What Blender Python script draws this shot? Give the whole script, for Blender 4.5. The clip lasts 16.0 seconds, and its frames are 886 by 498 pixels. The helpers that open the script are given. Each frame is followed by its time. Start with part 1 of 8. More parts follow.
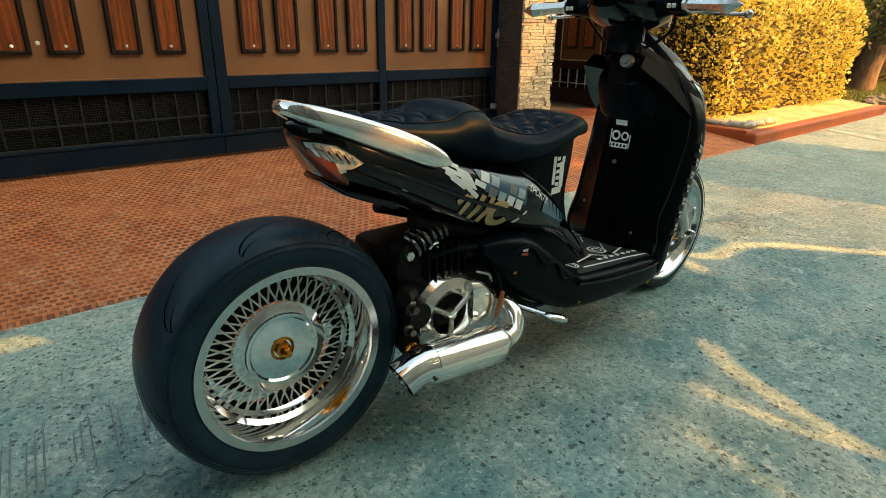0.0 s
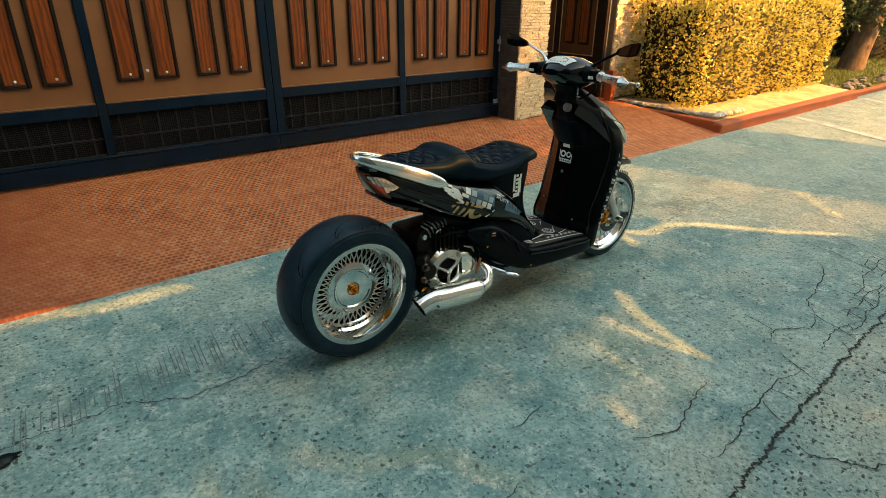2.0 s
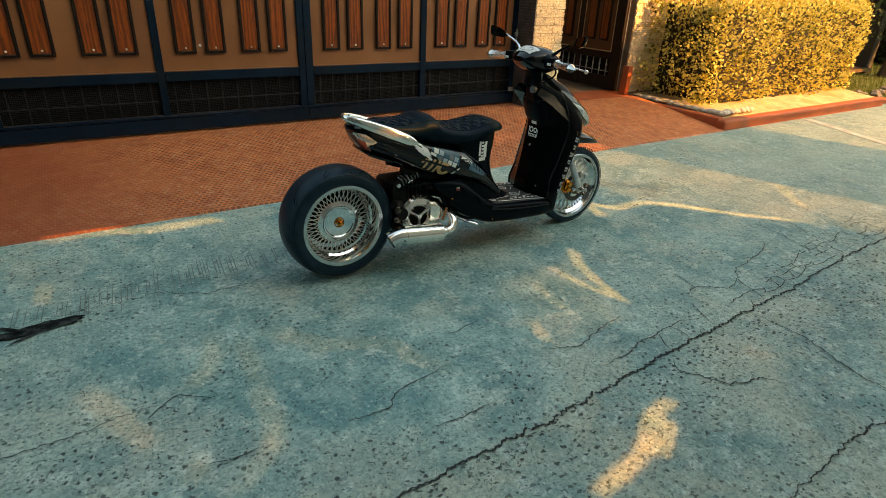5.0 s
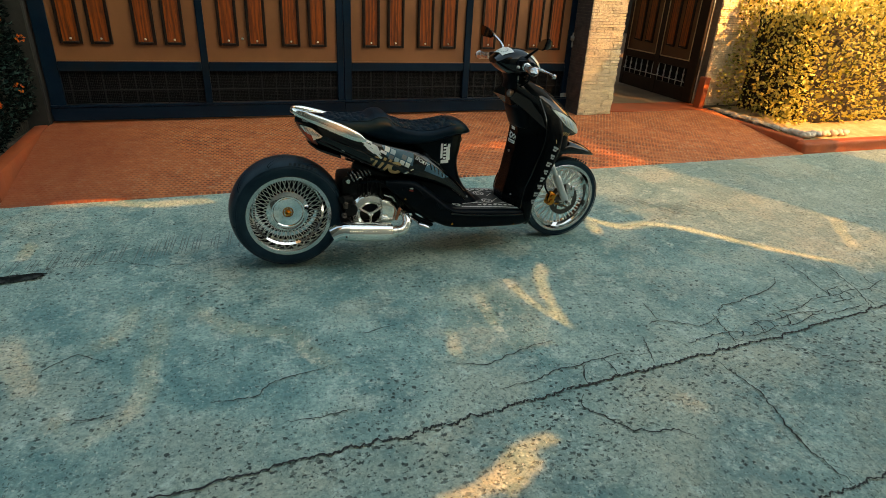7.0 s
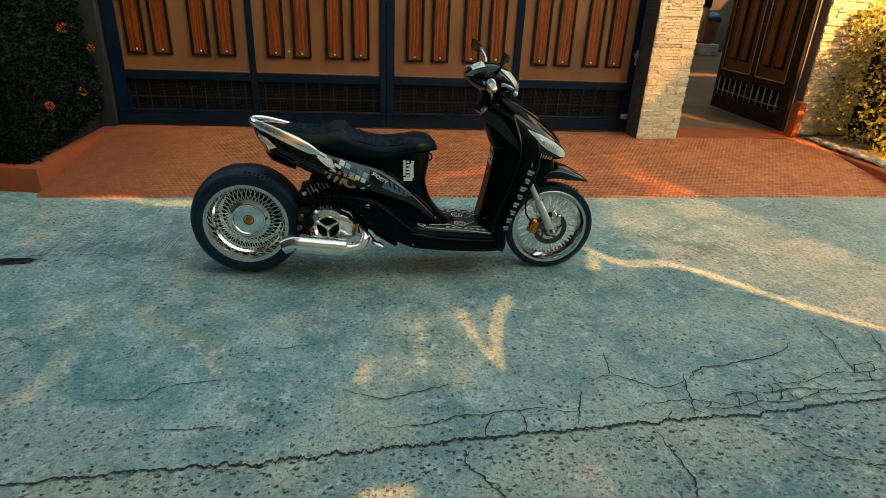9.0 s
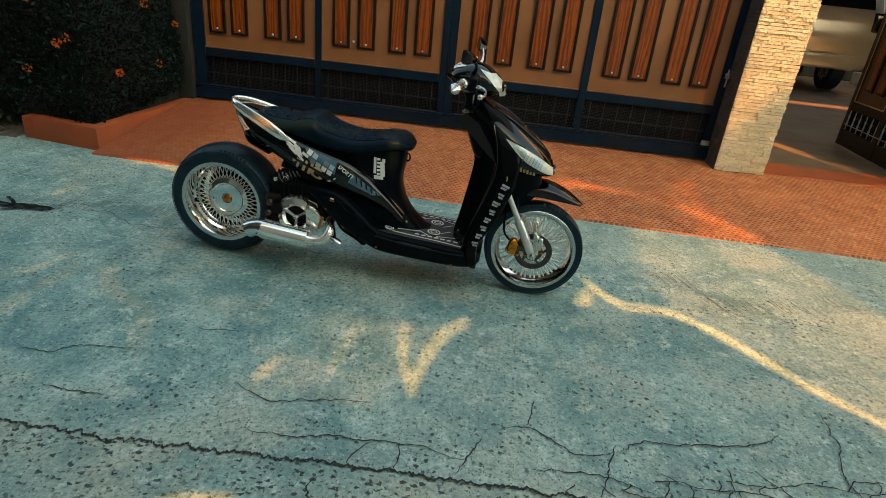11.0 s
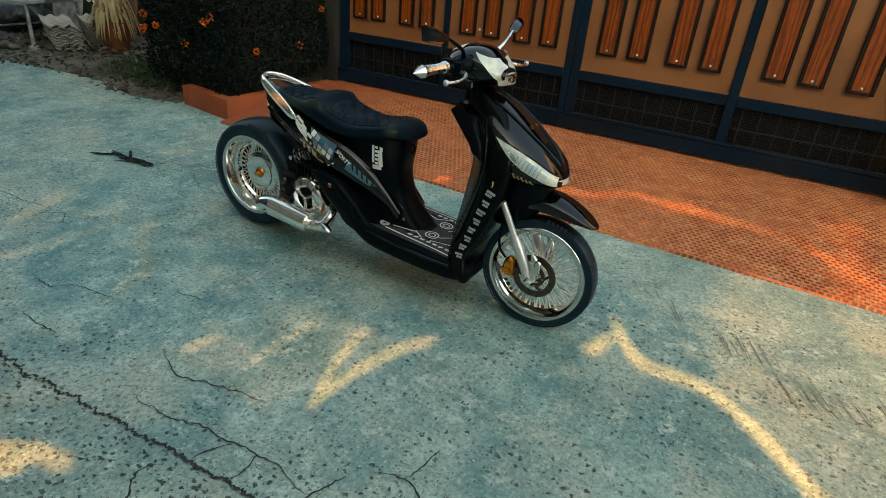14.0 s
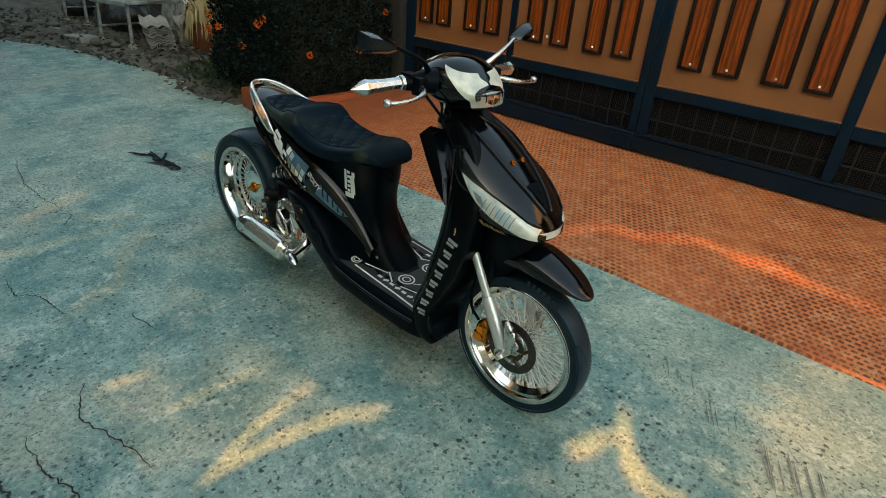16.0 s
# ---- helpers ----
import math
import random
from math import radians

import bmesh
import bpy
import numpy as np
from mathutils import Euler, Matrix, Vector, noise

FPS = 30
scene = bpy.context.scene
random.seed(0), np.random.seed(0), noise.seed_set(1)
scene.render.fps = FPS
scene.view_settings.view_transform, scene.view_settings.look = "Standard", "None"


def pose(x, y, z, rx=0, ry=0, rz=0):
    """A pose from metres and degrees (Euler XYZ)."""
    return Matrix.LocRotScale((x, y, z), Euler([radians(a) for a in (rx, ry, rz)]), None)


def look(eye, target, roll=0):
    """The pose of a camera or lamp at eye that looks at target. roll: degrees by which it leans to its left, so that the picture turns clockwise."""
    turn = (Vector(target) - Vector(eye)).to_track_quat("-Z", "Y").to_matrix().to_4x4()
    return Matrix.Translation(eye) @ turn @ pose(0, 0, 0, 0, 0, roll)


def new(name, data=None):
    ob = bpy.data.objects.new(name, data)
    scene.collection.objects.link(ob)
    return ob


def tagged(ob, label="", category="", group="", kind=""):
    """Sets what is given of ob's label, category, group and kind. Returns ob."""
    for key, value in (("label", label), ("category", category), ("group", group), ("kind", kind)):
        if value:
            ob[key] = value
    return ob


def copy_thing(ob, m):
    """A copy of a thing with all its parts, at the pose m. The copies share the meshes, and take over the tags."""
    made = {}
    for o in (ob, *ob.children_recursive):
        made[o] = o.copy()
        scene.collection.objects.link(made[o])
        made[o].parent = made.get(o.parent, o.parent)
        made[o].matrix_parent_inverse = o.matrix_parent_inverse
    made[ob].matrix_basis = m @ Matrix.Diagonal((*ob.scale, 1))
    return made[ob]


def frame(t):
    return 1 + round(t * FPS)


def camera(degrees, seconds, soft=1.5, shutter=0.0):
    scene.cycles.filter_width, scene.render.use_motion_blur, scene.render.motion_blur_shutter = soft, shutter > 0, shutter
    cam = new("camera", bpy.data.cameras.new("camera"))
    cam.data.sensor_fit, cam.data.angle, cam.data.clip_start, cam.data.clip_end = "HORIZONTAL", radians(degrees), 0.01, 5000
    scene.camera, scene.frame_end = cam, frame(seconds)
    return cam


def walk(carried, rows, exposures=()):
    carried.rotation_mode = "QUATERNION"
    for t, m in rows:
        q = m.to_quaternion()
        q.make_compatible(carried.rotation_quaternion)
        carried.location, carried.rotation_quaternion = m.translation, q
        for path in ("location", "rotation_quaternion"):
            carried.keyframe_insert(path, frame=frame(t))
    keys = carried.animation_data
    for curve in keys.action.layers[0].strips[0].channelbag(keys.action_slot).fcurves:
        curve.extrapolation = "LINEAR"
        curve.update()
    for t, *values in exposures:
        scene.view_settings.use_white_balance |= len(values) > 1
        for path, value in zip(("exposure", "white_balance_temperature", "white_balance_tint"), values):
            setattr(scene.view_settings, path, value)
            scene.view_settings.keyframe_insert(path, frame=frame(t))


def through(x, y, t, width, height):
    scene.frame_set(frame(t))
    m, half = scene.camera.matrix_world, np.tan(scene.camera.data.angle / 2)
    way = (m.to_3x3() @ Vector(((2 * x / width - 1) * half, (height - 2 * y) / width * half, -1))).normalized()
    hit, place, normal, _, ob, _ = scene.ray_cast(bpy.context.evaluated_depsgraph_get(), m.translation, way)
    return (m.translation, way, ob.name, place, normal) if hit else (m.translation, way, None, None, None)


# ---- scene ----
cam = camera(75.7, 16.0, soft=0.7)
METRES, EYE, TILT, LEAN, TURN = 5.962, 0.882, 0.0, 0.0, -40.1
ROWS = [
    (0.0, 0.0, 0.0, 0.0, 0.27, -20.6, -0.72),
    (0.5, 0.0039, -0.0231, 0.0412, 0.21, -25.06, -0.44),
    (1.0, 0.0001, -0.0581, 0.051, -1.95, -23.73, -0.94),
    (1.5, -0.001, -0.1012, 0.0574, -2.46, -24.37, -1.45),
    (2.0, 0.0089, -0.1393, 0.0652, 1.76, -24.07, -0.47),
    (2.5, 0.0208, -0.1753, 0.0686, 3.1, -24.82, -1.15),
    (3.0, 0.021, -0.2015, 0.0692, 1.88, -24.27, -2.02),
    (3.5, 0.0199, -0.2262, 0.0683, 2.04, -24.97, -3.06),
    (6.0, 0.1344, -0.2095, 0.0719, 14.73, -24.72, -1.04),
    (6.5, 0.172, -0.199, 0.0709, 18.66, -24.83, -1.37),
    (7.0, 0.2014, -0.1892, 0.0719, 20.13, -25.18, -2.83),
    (7.5, 0.224, -0.1654, 0.0705, 22.77, -24.87, -3.77),
    (8.0, 0.2485, -0.1424, 0.0718, 23.88, -24.01, -2.11),
    (8.5, 0.2813, -0.1226, 0.0715, 30.22, -23.98, -1.38),
    (9.0, 0.3073, -0.1069, 0.0724, 33.13, -24.22, -2.42),
    (9.5, 0.3269, -0.0815, 0.0713, 36.65, -24.39, -3.77),
    (12.0, 0.4036, 0.0418, 0.0717, 52.59, -25.04, -3.45),
    (12.5, 0.4102, 0.0651, 0.0706, 54.78, -25.71, -2.21),
    (13.0, 0.4257, 0.0943, 0.0716, 61.47, -25.63, -3.49),
    (13.5, 0.4303, 0.1197, 0.0699, 65.24, -26.43, -2.72),
    (14.0, 0.4208, 0.1555, 0.0687, 70.82, -26.97, -4.64),
    (14.5, 0.4145, 0.1826, 0.069, 75.44, -26.45, -3.92),
    (15.0, 0.4098, 0.2172, 0.0686, 80.66, -27.08, -3.59),
    (15.5, 0.3942, 0.2362, 0.0686, 83.99, -27.5, -3.63),
    (16.0, 0.3703, 0.2518, 0.0676, 82.61, -27.41, -4.25),
]
walk(cam, [(t, pose(0, 0, EYE, TILT, LEAN, TURN) @ pose(METRES * x, METRES * y, METRES * z, 90 + pitch, roll, yaw)) for t, x, y, z, yaw, pitch, roll in ROWS],
     exposures=[(0.0, 2.24, 10500, -5), (3.5, 2.06, 10300, -5), (6.0, 1.98, 10100, -5), (9.5, 2.01, 10000, -5), (12.0, 2.12, 10100, -5), (16.0, 2.07, 9900, -5)])


# ---- sky, sun, exposure ----
SUN_FROM = Vector((0.42, -0.80, 0.54)).normalized()      # direction towards the sun
world = bpy.data.worlds.new("sky")
scene.world = world
world.use_nodes = True
wn = world.node_tree
sky = wn.nodes.new("ShaderNodeTexSky")
sky.sky_type = "NISHITA"
sky.sun_disc = False
sky.sun_elevation = math.asin(SUN_FROM.z)
sky.sun_rotation = math.atan2(SUN_FROM.x, SUN_FROM.y)
sky.dust_density = 2.0
wn.links.new(sky.outputs[0], wn.nodes["Background"].inputs[0])
wn.nodes["Background"].inputs[1].default_value = 0.15
sun_data = bpy.data.lights.new("sun", "SUN")
sun_data.energy = 4.0
sun_data.angle = radians(0.5)
sun_data.color = (1.0, 0.43, 0.165)
sun = new("sun", sun_data)
sun.matrix_world = look(SUN_FROM * 30, (0, 0, 0))


# ---- mesh helpers ----
def join_bm(bms):
    out = bmesh.new()
    for b in bms:
        me = bpy.data.meshes.new("tmp")
        b.to_mesh(me)
        out.from_mesh(me)
        bpy.data.meshes.remove(me)
        b.free()
    return out


def moved(bm, m):
    bmesh.ops.transform(bm, matrix=m, verts=bm.verts[:])
    return bm


def ring_loft(rings, closed=True, caps=True):
    """Skin a list of rings of points."""
    bm = bmesh.new()
    rows = [[bm.verts.new(p) for p in ring] for ring in rings]
    n = len(rows[0])
    for a, b in zip(rows, rows[1:]):
        for i in range(n if closed else n - 1):
            j = (i + 1) % n
            bm.faces.new((a[i], a[j], b[j], b[i]))
    if caps and closed:
        bm.faces.new(rows[0][::-1])
        bm.faces.new(rows[-1])
    bmesh.ops.recalc_face_normals(bm, faces=bm.faces[:])
    return bm


def spline(keys, count):
    """Catmull-Rom through rows of numbers; the first column rules the spacing."""
    keys = [tuple(k) for k in keys]
    out = []
    n = len(keys)
    for s in range(count):
        u = s / (count - 1) * (n - 1)
        i = min(int(u), n - 2)
        f = u - i
        p0, p1, p2, p3 = keys[max(i - 1, 0)], keys[i], keys[i + 1], keys[min(i + 2, n - 1)]
        out.append(tuple(0.5 * (2 * b + (c - a) * f + (2 * a - 5 * b + 4 * c - d) * f * f + (3 * b - a - 3 * c + d) * f ** 3)
                         for a, b, c, d in zip(p0, p1, p2, p3)))
    return out


def oval(hw, hh, n, power=2.6, top=None):
    """Superellipse ring (y, z); top: another power for its upper half."""
    pts = []
    for i in range(n):
        a = 2 * math.pi * i / n
        c, s = math.cos(a), math.sin(a)
        e = 2 / (top if top and s > 0 else power)
        pts.append((math.copysign(abs(c) ** e, c) * hw, math.copysign(abs(s) ** e, s) * hh))
    return pts


def hull_x(stations, y0, count=40, n=36, power=2.6, top=None, lean=None):
    """Closed body along x from stations (x, z_top, z_bottom, half_width)."""
    rings = []
    for x, zt, zb, hw in spline(stations, count):
        zm, hh = (zt + zb) / 2, max((zt - zb) / 2, 0.002)
        ring = []
        for y, z in oval(max(hw, 0.002), hh, n, power, top):
            dx = lean(z / hh, y) if lean else 0
            ring.append((x + dx, y0 + y, zm + z))
        rings.append(ring)
    return ring_loft(rings)


def hull_z(stations, y0, count=30, n=36, power=3.0):
    """Closed body along z from stations (z, x_rear, x_front, half_width)."""
    rings = []
    for z, xa, xb, hw in spline(stations, count):
        xm, hl = (xa + xb) / 2, max((xb - xa) / 2, 0.002)
        rings.append([(xm + x, y0 + y, z) for y, x in oval(max(hw, 0.002), hl, n, power)])
    return ring_loft(rings)


def tube(points, radii, n=12, caps=True, flat=1.0):
    pts = [Vector(p) for p in points]
    if not isinstance(radii, (list, tuple)):
        radii = [radii] * len(pts)
    rings = []
    up = None
    for i, p in enumerate(pts):
        d = (pts[min(i + 1, len(pts) - 1)] - pts[max(i - 1, 0)]).normalized()
        if up is None:
            up = Vector((0, 0, 1)) if abs(d.z) < 0.9 else Vector((0, 1, 0))
        side = d.cross(up).normalized()
        up = side.cross(d).normalized()
        rings.append([p + (side * math.cos(2 * math.pi * k / n) + up * math.sin(2 * math.pi * k / n) * flat) * radii[i] for k in range(n)])
    return ring_loft(rings, caps=caps)


def curve_tube(keys, radius, count=24, n=12, flat=1.0):
    rows = spline([(*k, radius) if len(k) == 3 else k for k in keys], count)
    return tube([r[:3] for r in rows], [r[3] for r in rows], n, flat=flat)


def box(x0, x1, y0, y1, z0, z1, bevel=0.0, segments=1):
    bm = bmesh.new()
    bmesh.ops.create_cube(bm, size=1)
    for v in bm.verts:
        v.co = ((x0 + x1) / 2 + v.co.x * (x1 - x0), (y0 + y1) / 2 + v.co.y * (y1 - y0), (z0 + z1) / 2 + v.co.z * (z1 - z0))
    if bevel:
        bmesh.ops.bevel(bm, geom=bm.edges[:], offset=bevel, segments=segments, profile=0.6, affect="EDGES")
    return bm


def lathe_y(profile, centre, n=64, closed=False):
    """Turn rows of (radius, y) about the y axis through centre."""
    cx, cy, cz = centre
    rings = []
    for r, y in profile:
        rings.append([(cx + r * math.cos(2 * math.pi * i / n), cy + y, cz + r * math.sin(2 * math.pi * i / n)) for i in range(n)])
    if closed:
        rings.append(rings[0])
    bm = ring_loft(rings, caps=False)
    if closed:
        bmesh.ops.remove_doubles(bm, verts=bm.verts[:], dist=1e-6)
        bmesh.ops.recalc_face_normals(bm, faces=bm.faces[:])
    return bm


def slab(outline, y0, y1, bevel=0.0, segments=2):
    """A polygon in x and z, given thickness along y."""
    bm = ring_loft([[(x, y0, z) for x, z in outline], [(x, y1, z) for x, z in outline]])
    if bevel:
        bmesh.ops.bevel(bm, geom=bm.edges[:], offset=bevel, segments=segments, profile=0.6, affect="EDGES")
    return bm


def finish(name, bm, material, smooth=40):
    me = bpy.data.meshes.new(name)
    bm.to_mesh(me)
    bm.free()
    me.materials.append(material)
    if smooth:
        me.shade_smooth()
        me.set_sharp_from_angle(angle=radians(smooth))
    return me


def part(name, bm, material, parent, label="", smooth=40):
    ob = new(name, finish(name, bm, material, smooth))
    ob.parent = parent
    if parent.type == "EMPTY":
        ob.matrix_parent_inverse = Matrix.Translation(-parent.location)
    return tagged(ob, label)


def piece(name, me, parent, m):
    ob = new(name, me)
    ob.parent = parent
    if parent.type == "EMPTY":
        ob.matrix_parent_inverse = Matrix.Translation(-parent.location)
    ob.matrix_basis = m
    return ob


def thing(name, at, label, category, group="", kind=""):
    ob = new(name)
    ob.location = at
    ob.empty_display_size = 0.1
    return tagged(ob, label, category, group, kind)


def solid(name, bm, material, label="", category="", group="", kind="", smooth=40):
    return tagged(new(name, finish(name, bm, material, smooth)), label, category, group, kind)


# ---- materials ----
def surface(name, c1, c2=None, scale=8.0, rough=0.6, rough2=None, metal=0.0, bump=0.0, bump_scale=60.0, coat=0.0,
            mix=(0.35, 0.65), stretch=(1, 1, 1), vary=0.0, stain=None, stain_scale=2.0, spec=0.5):
    m = bpy.data.materials.new(name)
    m.use_nodes = True
    nt = m.node_tree
    b = nt.nodes["Principled BSDF"]
    b.inputs["Metallic"].default_value = metal
    b.inputs["Roughness"].default_value = rough
    b.inputs["Coat Weight"].default_value = coat
    b.inputs["Coat Roughness"].default_value = 0.05
    b.inputs["Specular IOR Level"].default_value = spec
    tc = nt.nodes.new("ShaderNodeTexCoord")
    mp = nt.nodes.new("ShaderNodeMapping")
    mp.inputs["Scale"].default_value = stretch
    nt.links.new(tc.outputs["Object"], mp.inputs["Vector"])
    n1 = nt.nodes.new("ShaderNodeTexNoise")
    n1.inputs["Scale"].default_value = scale
    n1.inputs["Detail"].default_value = 6
    n1.inputs["Roughness"].default_value = 0.6
    nt.links.new(mp.outputs[0], n1.inputs["Vector"])
    ramp = nt.nodes.new("ShaderNodeMapRange")
    ramp.inputs["From Min"].default_value, ramp.inputs["From Max"].default_value = mix
    nt.links.new(n1.outputs["Fac"], ramp.inputs["Value"])
    mx = nt.nodes.new("ShaderNodeMix")
    mx.data_type = "RGBA"
    mx.inputs["A"].default_value = (*c1, 1)
    mx.inputs["B"].default_value = (*(c2 or c1), 1)
    nt.links.new(ramp.outputs[0], mx.inputs["Factor"])
    colour = mx.outputs["Result"]
    if stain:
        n2 = nt.nodes.new("ShaderNodeTexNoise")
        n2.inputs["Scale"].default_value = stain_scale
        n2.inputs["Detail"].default_value = 5
        nt.links.new(tc.outputs["Object"], n2.inputs["Vector"])
        r2 = nt.nodes.new("ShaderNodeMapRange")
        r2.inputs["From Min"].default_value, r2.inputs["From Max"].default_value = 0.48, 0.72
        nt.links.new(n2.outputs["Fac"], r2.inputs["Value"])
        m2 = nt.nodes.new("ShaderNodeMix")
        m2.data_type = "RGBA"
        m2.inputs["B"].default_value = (*stain, 1)
        nt.links.new(r2.outputs[0], m2.inputs["Factor"])
        nt.links.new(colour, m2.inputs["A"])
        colour = m2.outputs["Result"]
    if vary:
        info = nt.nodes.new("ShaderNodeObjectInfo")
        hs = nt.nodes.new("ShaderNodeHueSaturation")
        mr = nt.nodes.new("ShaderNodeMapRange")
        mr.inputs["To Min"].default_value, mr.inputs["To Max"].default_value = 1 - vary, 1 + vary
        nt.links.new(info.outputs["Random"], mr.inputs["Value"])
        nt.links.new(mr.outputs[0], hs.inputs["Value"])
        nt.links.new(colour, hs.inputs["Color"])
        colour = hs.outputs[0]
    nt.links.new(colour, b.inputs["Base Color"])
    if rough2 is not None:
        rr = nt.nodes.new("ShaderNodeMapRange")
        rr.inputs["To Min"].default_value, rr.inputs["To Max"].default_value = rough, rough2
        nt.links.new(n1.outputs["Fac"], rr.inputs["Value"])
        nt.links.new(rr.outputs[0], b.inputs["Roughness"])
    if bump:
        n3 = nt.nodes.new("ShaderNodeTexNoise")
        n3.inputs["Scale"].default_value = bump_scale
        n3.inputs["Detail"].default_value = 4
        nt.links.new(mp.outputs[0], n3.inputs["Vector"])
        bp = nt.nodes.new("ShaderNodeBump")
        bp.inputs["Strength"].default_value = 1.0
        bp.inputs["Distance"].default_value = bump
        nt.links.new(n3.outputs["Fac"], bp.inputs["Height"])
        nt.links.new(bp.outputs[0], b.inputs["Normal"])
    return m


def math_node(nt, op, a, b=None, clamp=False):
    nd = nt.nodes.new("ShaderNodeMath")
    nd.operation = op
    nd.use_clamp = clamp
    for i, v in enumerate((a, b)):
        if v is None:
            continue
        if isinstance(v, (int, float)):
            nd.inputs[i].default_value = v
        else:
            nt.links.new(v, nd.inputs[i])
    return nd.outputs[0]


def blend(nt, fac, a, b):
    mx = nt.nodes.new("ShaderNodeMix")
    mx.data_type = "RGBA"
    for key, v in (("Factor", fac), ("A", a), ("B", b)):
        if isinstance(v, (int, float)):
            mx.inputs[key].default_value = v
        elif isinstance(v, tuple):
            mx.inputs[key].default_value = (*v, 1)
        else:
            nt.links.new(v, mx.inputs[key])
    return mx.outputs["Result"]


def ramp01(nt, value, lo, hi):
    r = nt.nodes.new("ShaderNodeMapRange")
    r.inputs["From Min"].default_value, r.inputs["From Max"].default_value = lo, hi
    nt.links.new(value, r.inputs["Value"])
    return r.outputs[0]


def noise_of(nt, vec, scale, detail=5, rough=0.6):
    n = nt.nodes.new("ShaderNodeTexNoise")
    n.inputs["Scale"].default_value = scale
    n.inputs["Detail"].default_value = detail
    n.inputs["Roughness"].default_value = rough
    nt.links.new(vec, n.inputs["Vector"])
    return n.outputs["Fac"]


def specks(nt, vec, scale, radius, share):
    """Scattered ragged spots: a share of the cells holds one, each of its own size."""
    v = nt.nodes.new("ShaderNodeTexVoronoi")
    v.voronoi_dimensions = "2D"
    v.inputs["Scale"].default_value = scale
    nt.links.new(vec, v.inputs["Vector"])
    rgb = nt.nodes.new("ShaderNodeSeparateColor")
    nt.links.new(v.outputs["Color"], rgb.inputs[0])
    size = math_node(nt, "MULTIPLY", math_node(nt, "ADD", rgb.outputs[1], 0.35), radius)
    inside = ramp01(nt, math_node(nt, "SUBTRACT", size, v.outputs["Distance"]), -0.03, 0.04)
    return math_node(nt, "MULTIPLY", inside, math_node(nt, "LESS_THAN", rgb.outputs[0], share))


def concrete_material():
    m = bpy.data.materials.new("worn_concrete")
    m.use_nodes = True
    nt = m.node_tree
    b = nt.nodes["Principled BSDF"]
    pos = nt.nodes.new("ShaderNodeNewGeometry").outputs["Position"]
    sep = nt.nodes.new("ShaderNodeSeparateXYZ")
    nt.links.new(pos, sep.inputs[0])
    # a shaken copy of the position, for ragged outlines
    shake = nt.nodes.new("ShaderNodeTexNoise")
    shake.inputs["Scale"].default_value, shake.inputs["Detail"].default_value = 90.0, 3
    nt.links.new(pos, shake.inputs["Vector"])
    small = nt.nodes.new("ShaderNodeVectorMath")
    small.operation = "MULTIPLY_ADD"
    small.inputs[1].default_value = (0.022, 0.022, 0.0)
    nt.links.new(shake.outputs["Color"], small.inputs[0])
    nt.links.new(pos, small.inputs[2])
    rag = small.outputs[0]
    broad = noise_of(nt, pos, 0.9, 6)
    mid = noise_of(nt, pos, 3.6, 10, 0.74)
    fine = noise_of(nt, pos, 62.0, 7, 0.78)
    col = blend(nt, ramp01(nt, mid, 0.40, 0.60), (0.150, 0.305, 0.290), (0.390, 0.575, 0.520))
    # older, browner slab on the near side of the main joint
    joint = math_node(nt, "ADD", math_node(nt, "MULTIPLY", sep.outputs["X"], 0.042), -0.27)
    past = math_node(nt, "SUBTRACT", joint, sep.outputs["Y"])
    old = ramp01(nt, math_node(nt, "ADD", past, math_node(nt, "MULTIPLY", math_node(nt, "SUBTRACT", mid, 0.5), 0.12)), -0.01, 0.02)
    brown = blend(nt, ramp01(nt, noise_of(nt, pos, 7.0, 8, 0.7), 0.38, 0.62), (0.24, 0.29, 0.23), (0.54, 0.53, 0.40))
    worn = math_node(nt, "MULTIPLY", old, math_node(nt, "ADD", math_node(nt, "MULTIPLY", ramp01(nt, noise_of(nt, pos, 1.7, 5, 0.65), 0.42, 0.60), 0.75), 0.15))
    col = blend(nt, worn, col, brown)
    col = blend(nt, math_node(nt, "MULTIPLY", ramp01(nt, noise_of(nt, pos, 1.5, 9, 0.72), 0.51, 0.58), 0.66), col, (0.47, 0.50, 0.40))
    col = blend(nt, math_node(nt, "MULTIPLY", ramp01(nt, noise_of(nt, pos, 1.9, 9, 0.72), 0.49, 0.41), 0.62), col, (0.125, 0.300, 0.305))
    # warm sunlit tone towards the east, put into the concrete's colour
    east = ramp01(nt, math_node(nt, "ADD", sep.outputs["X"], math_node(nt, "MULTIPLY", math_node(nt, "SUBTRACT", broad, 0.5), 2.5)), 1.9, 4.2)
    col = blend(nt, math_node(nt, "MULTIPLY", east, 0.55), col, (0.46, 0.47, 0.35))
    # dusty tan wear, damp dark areas and pale scuffs
    col = blend(nt, math_node(nt, "MULTIPLY", ramp01(nt, broad, 0.47, 0.62), 0.50), col, (0.47, 0.53, 0.43))
    col = blend(nt, math_node(nt, "MULTIPLY", ramp01(nt, noise_of(nt, pos, 2.3, 7, 0.7), 0.50, 0.66), 0.6), col, (0.150, 0.285, 0.280))
    col = blend(nt, math_node(nt, "MULTIPLY", ramp01(nt, noise_of(nt, pos, 12.0, 9, 0.8), 0.54, 0.61), 0.72), col, (0.58, 0.71, 0.63))
    col = blend(nt, math_node(nt, "MULTIPLY", ramp01(nt, fine, 0.47, 0.60), 0.58), col, (0.100, 0.185, 0.180))
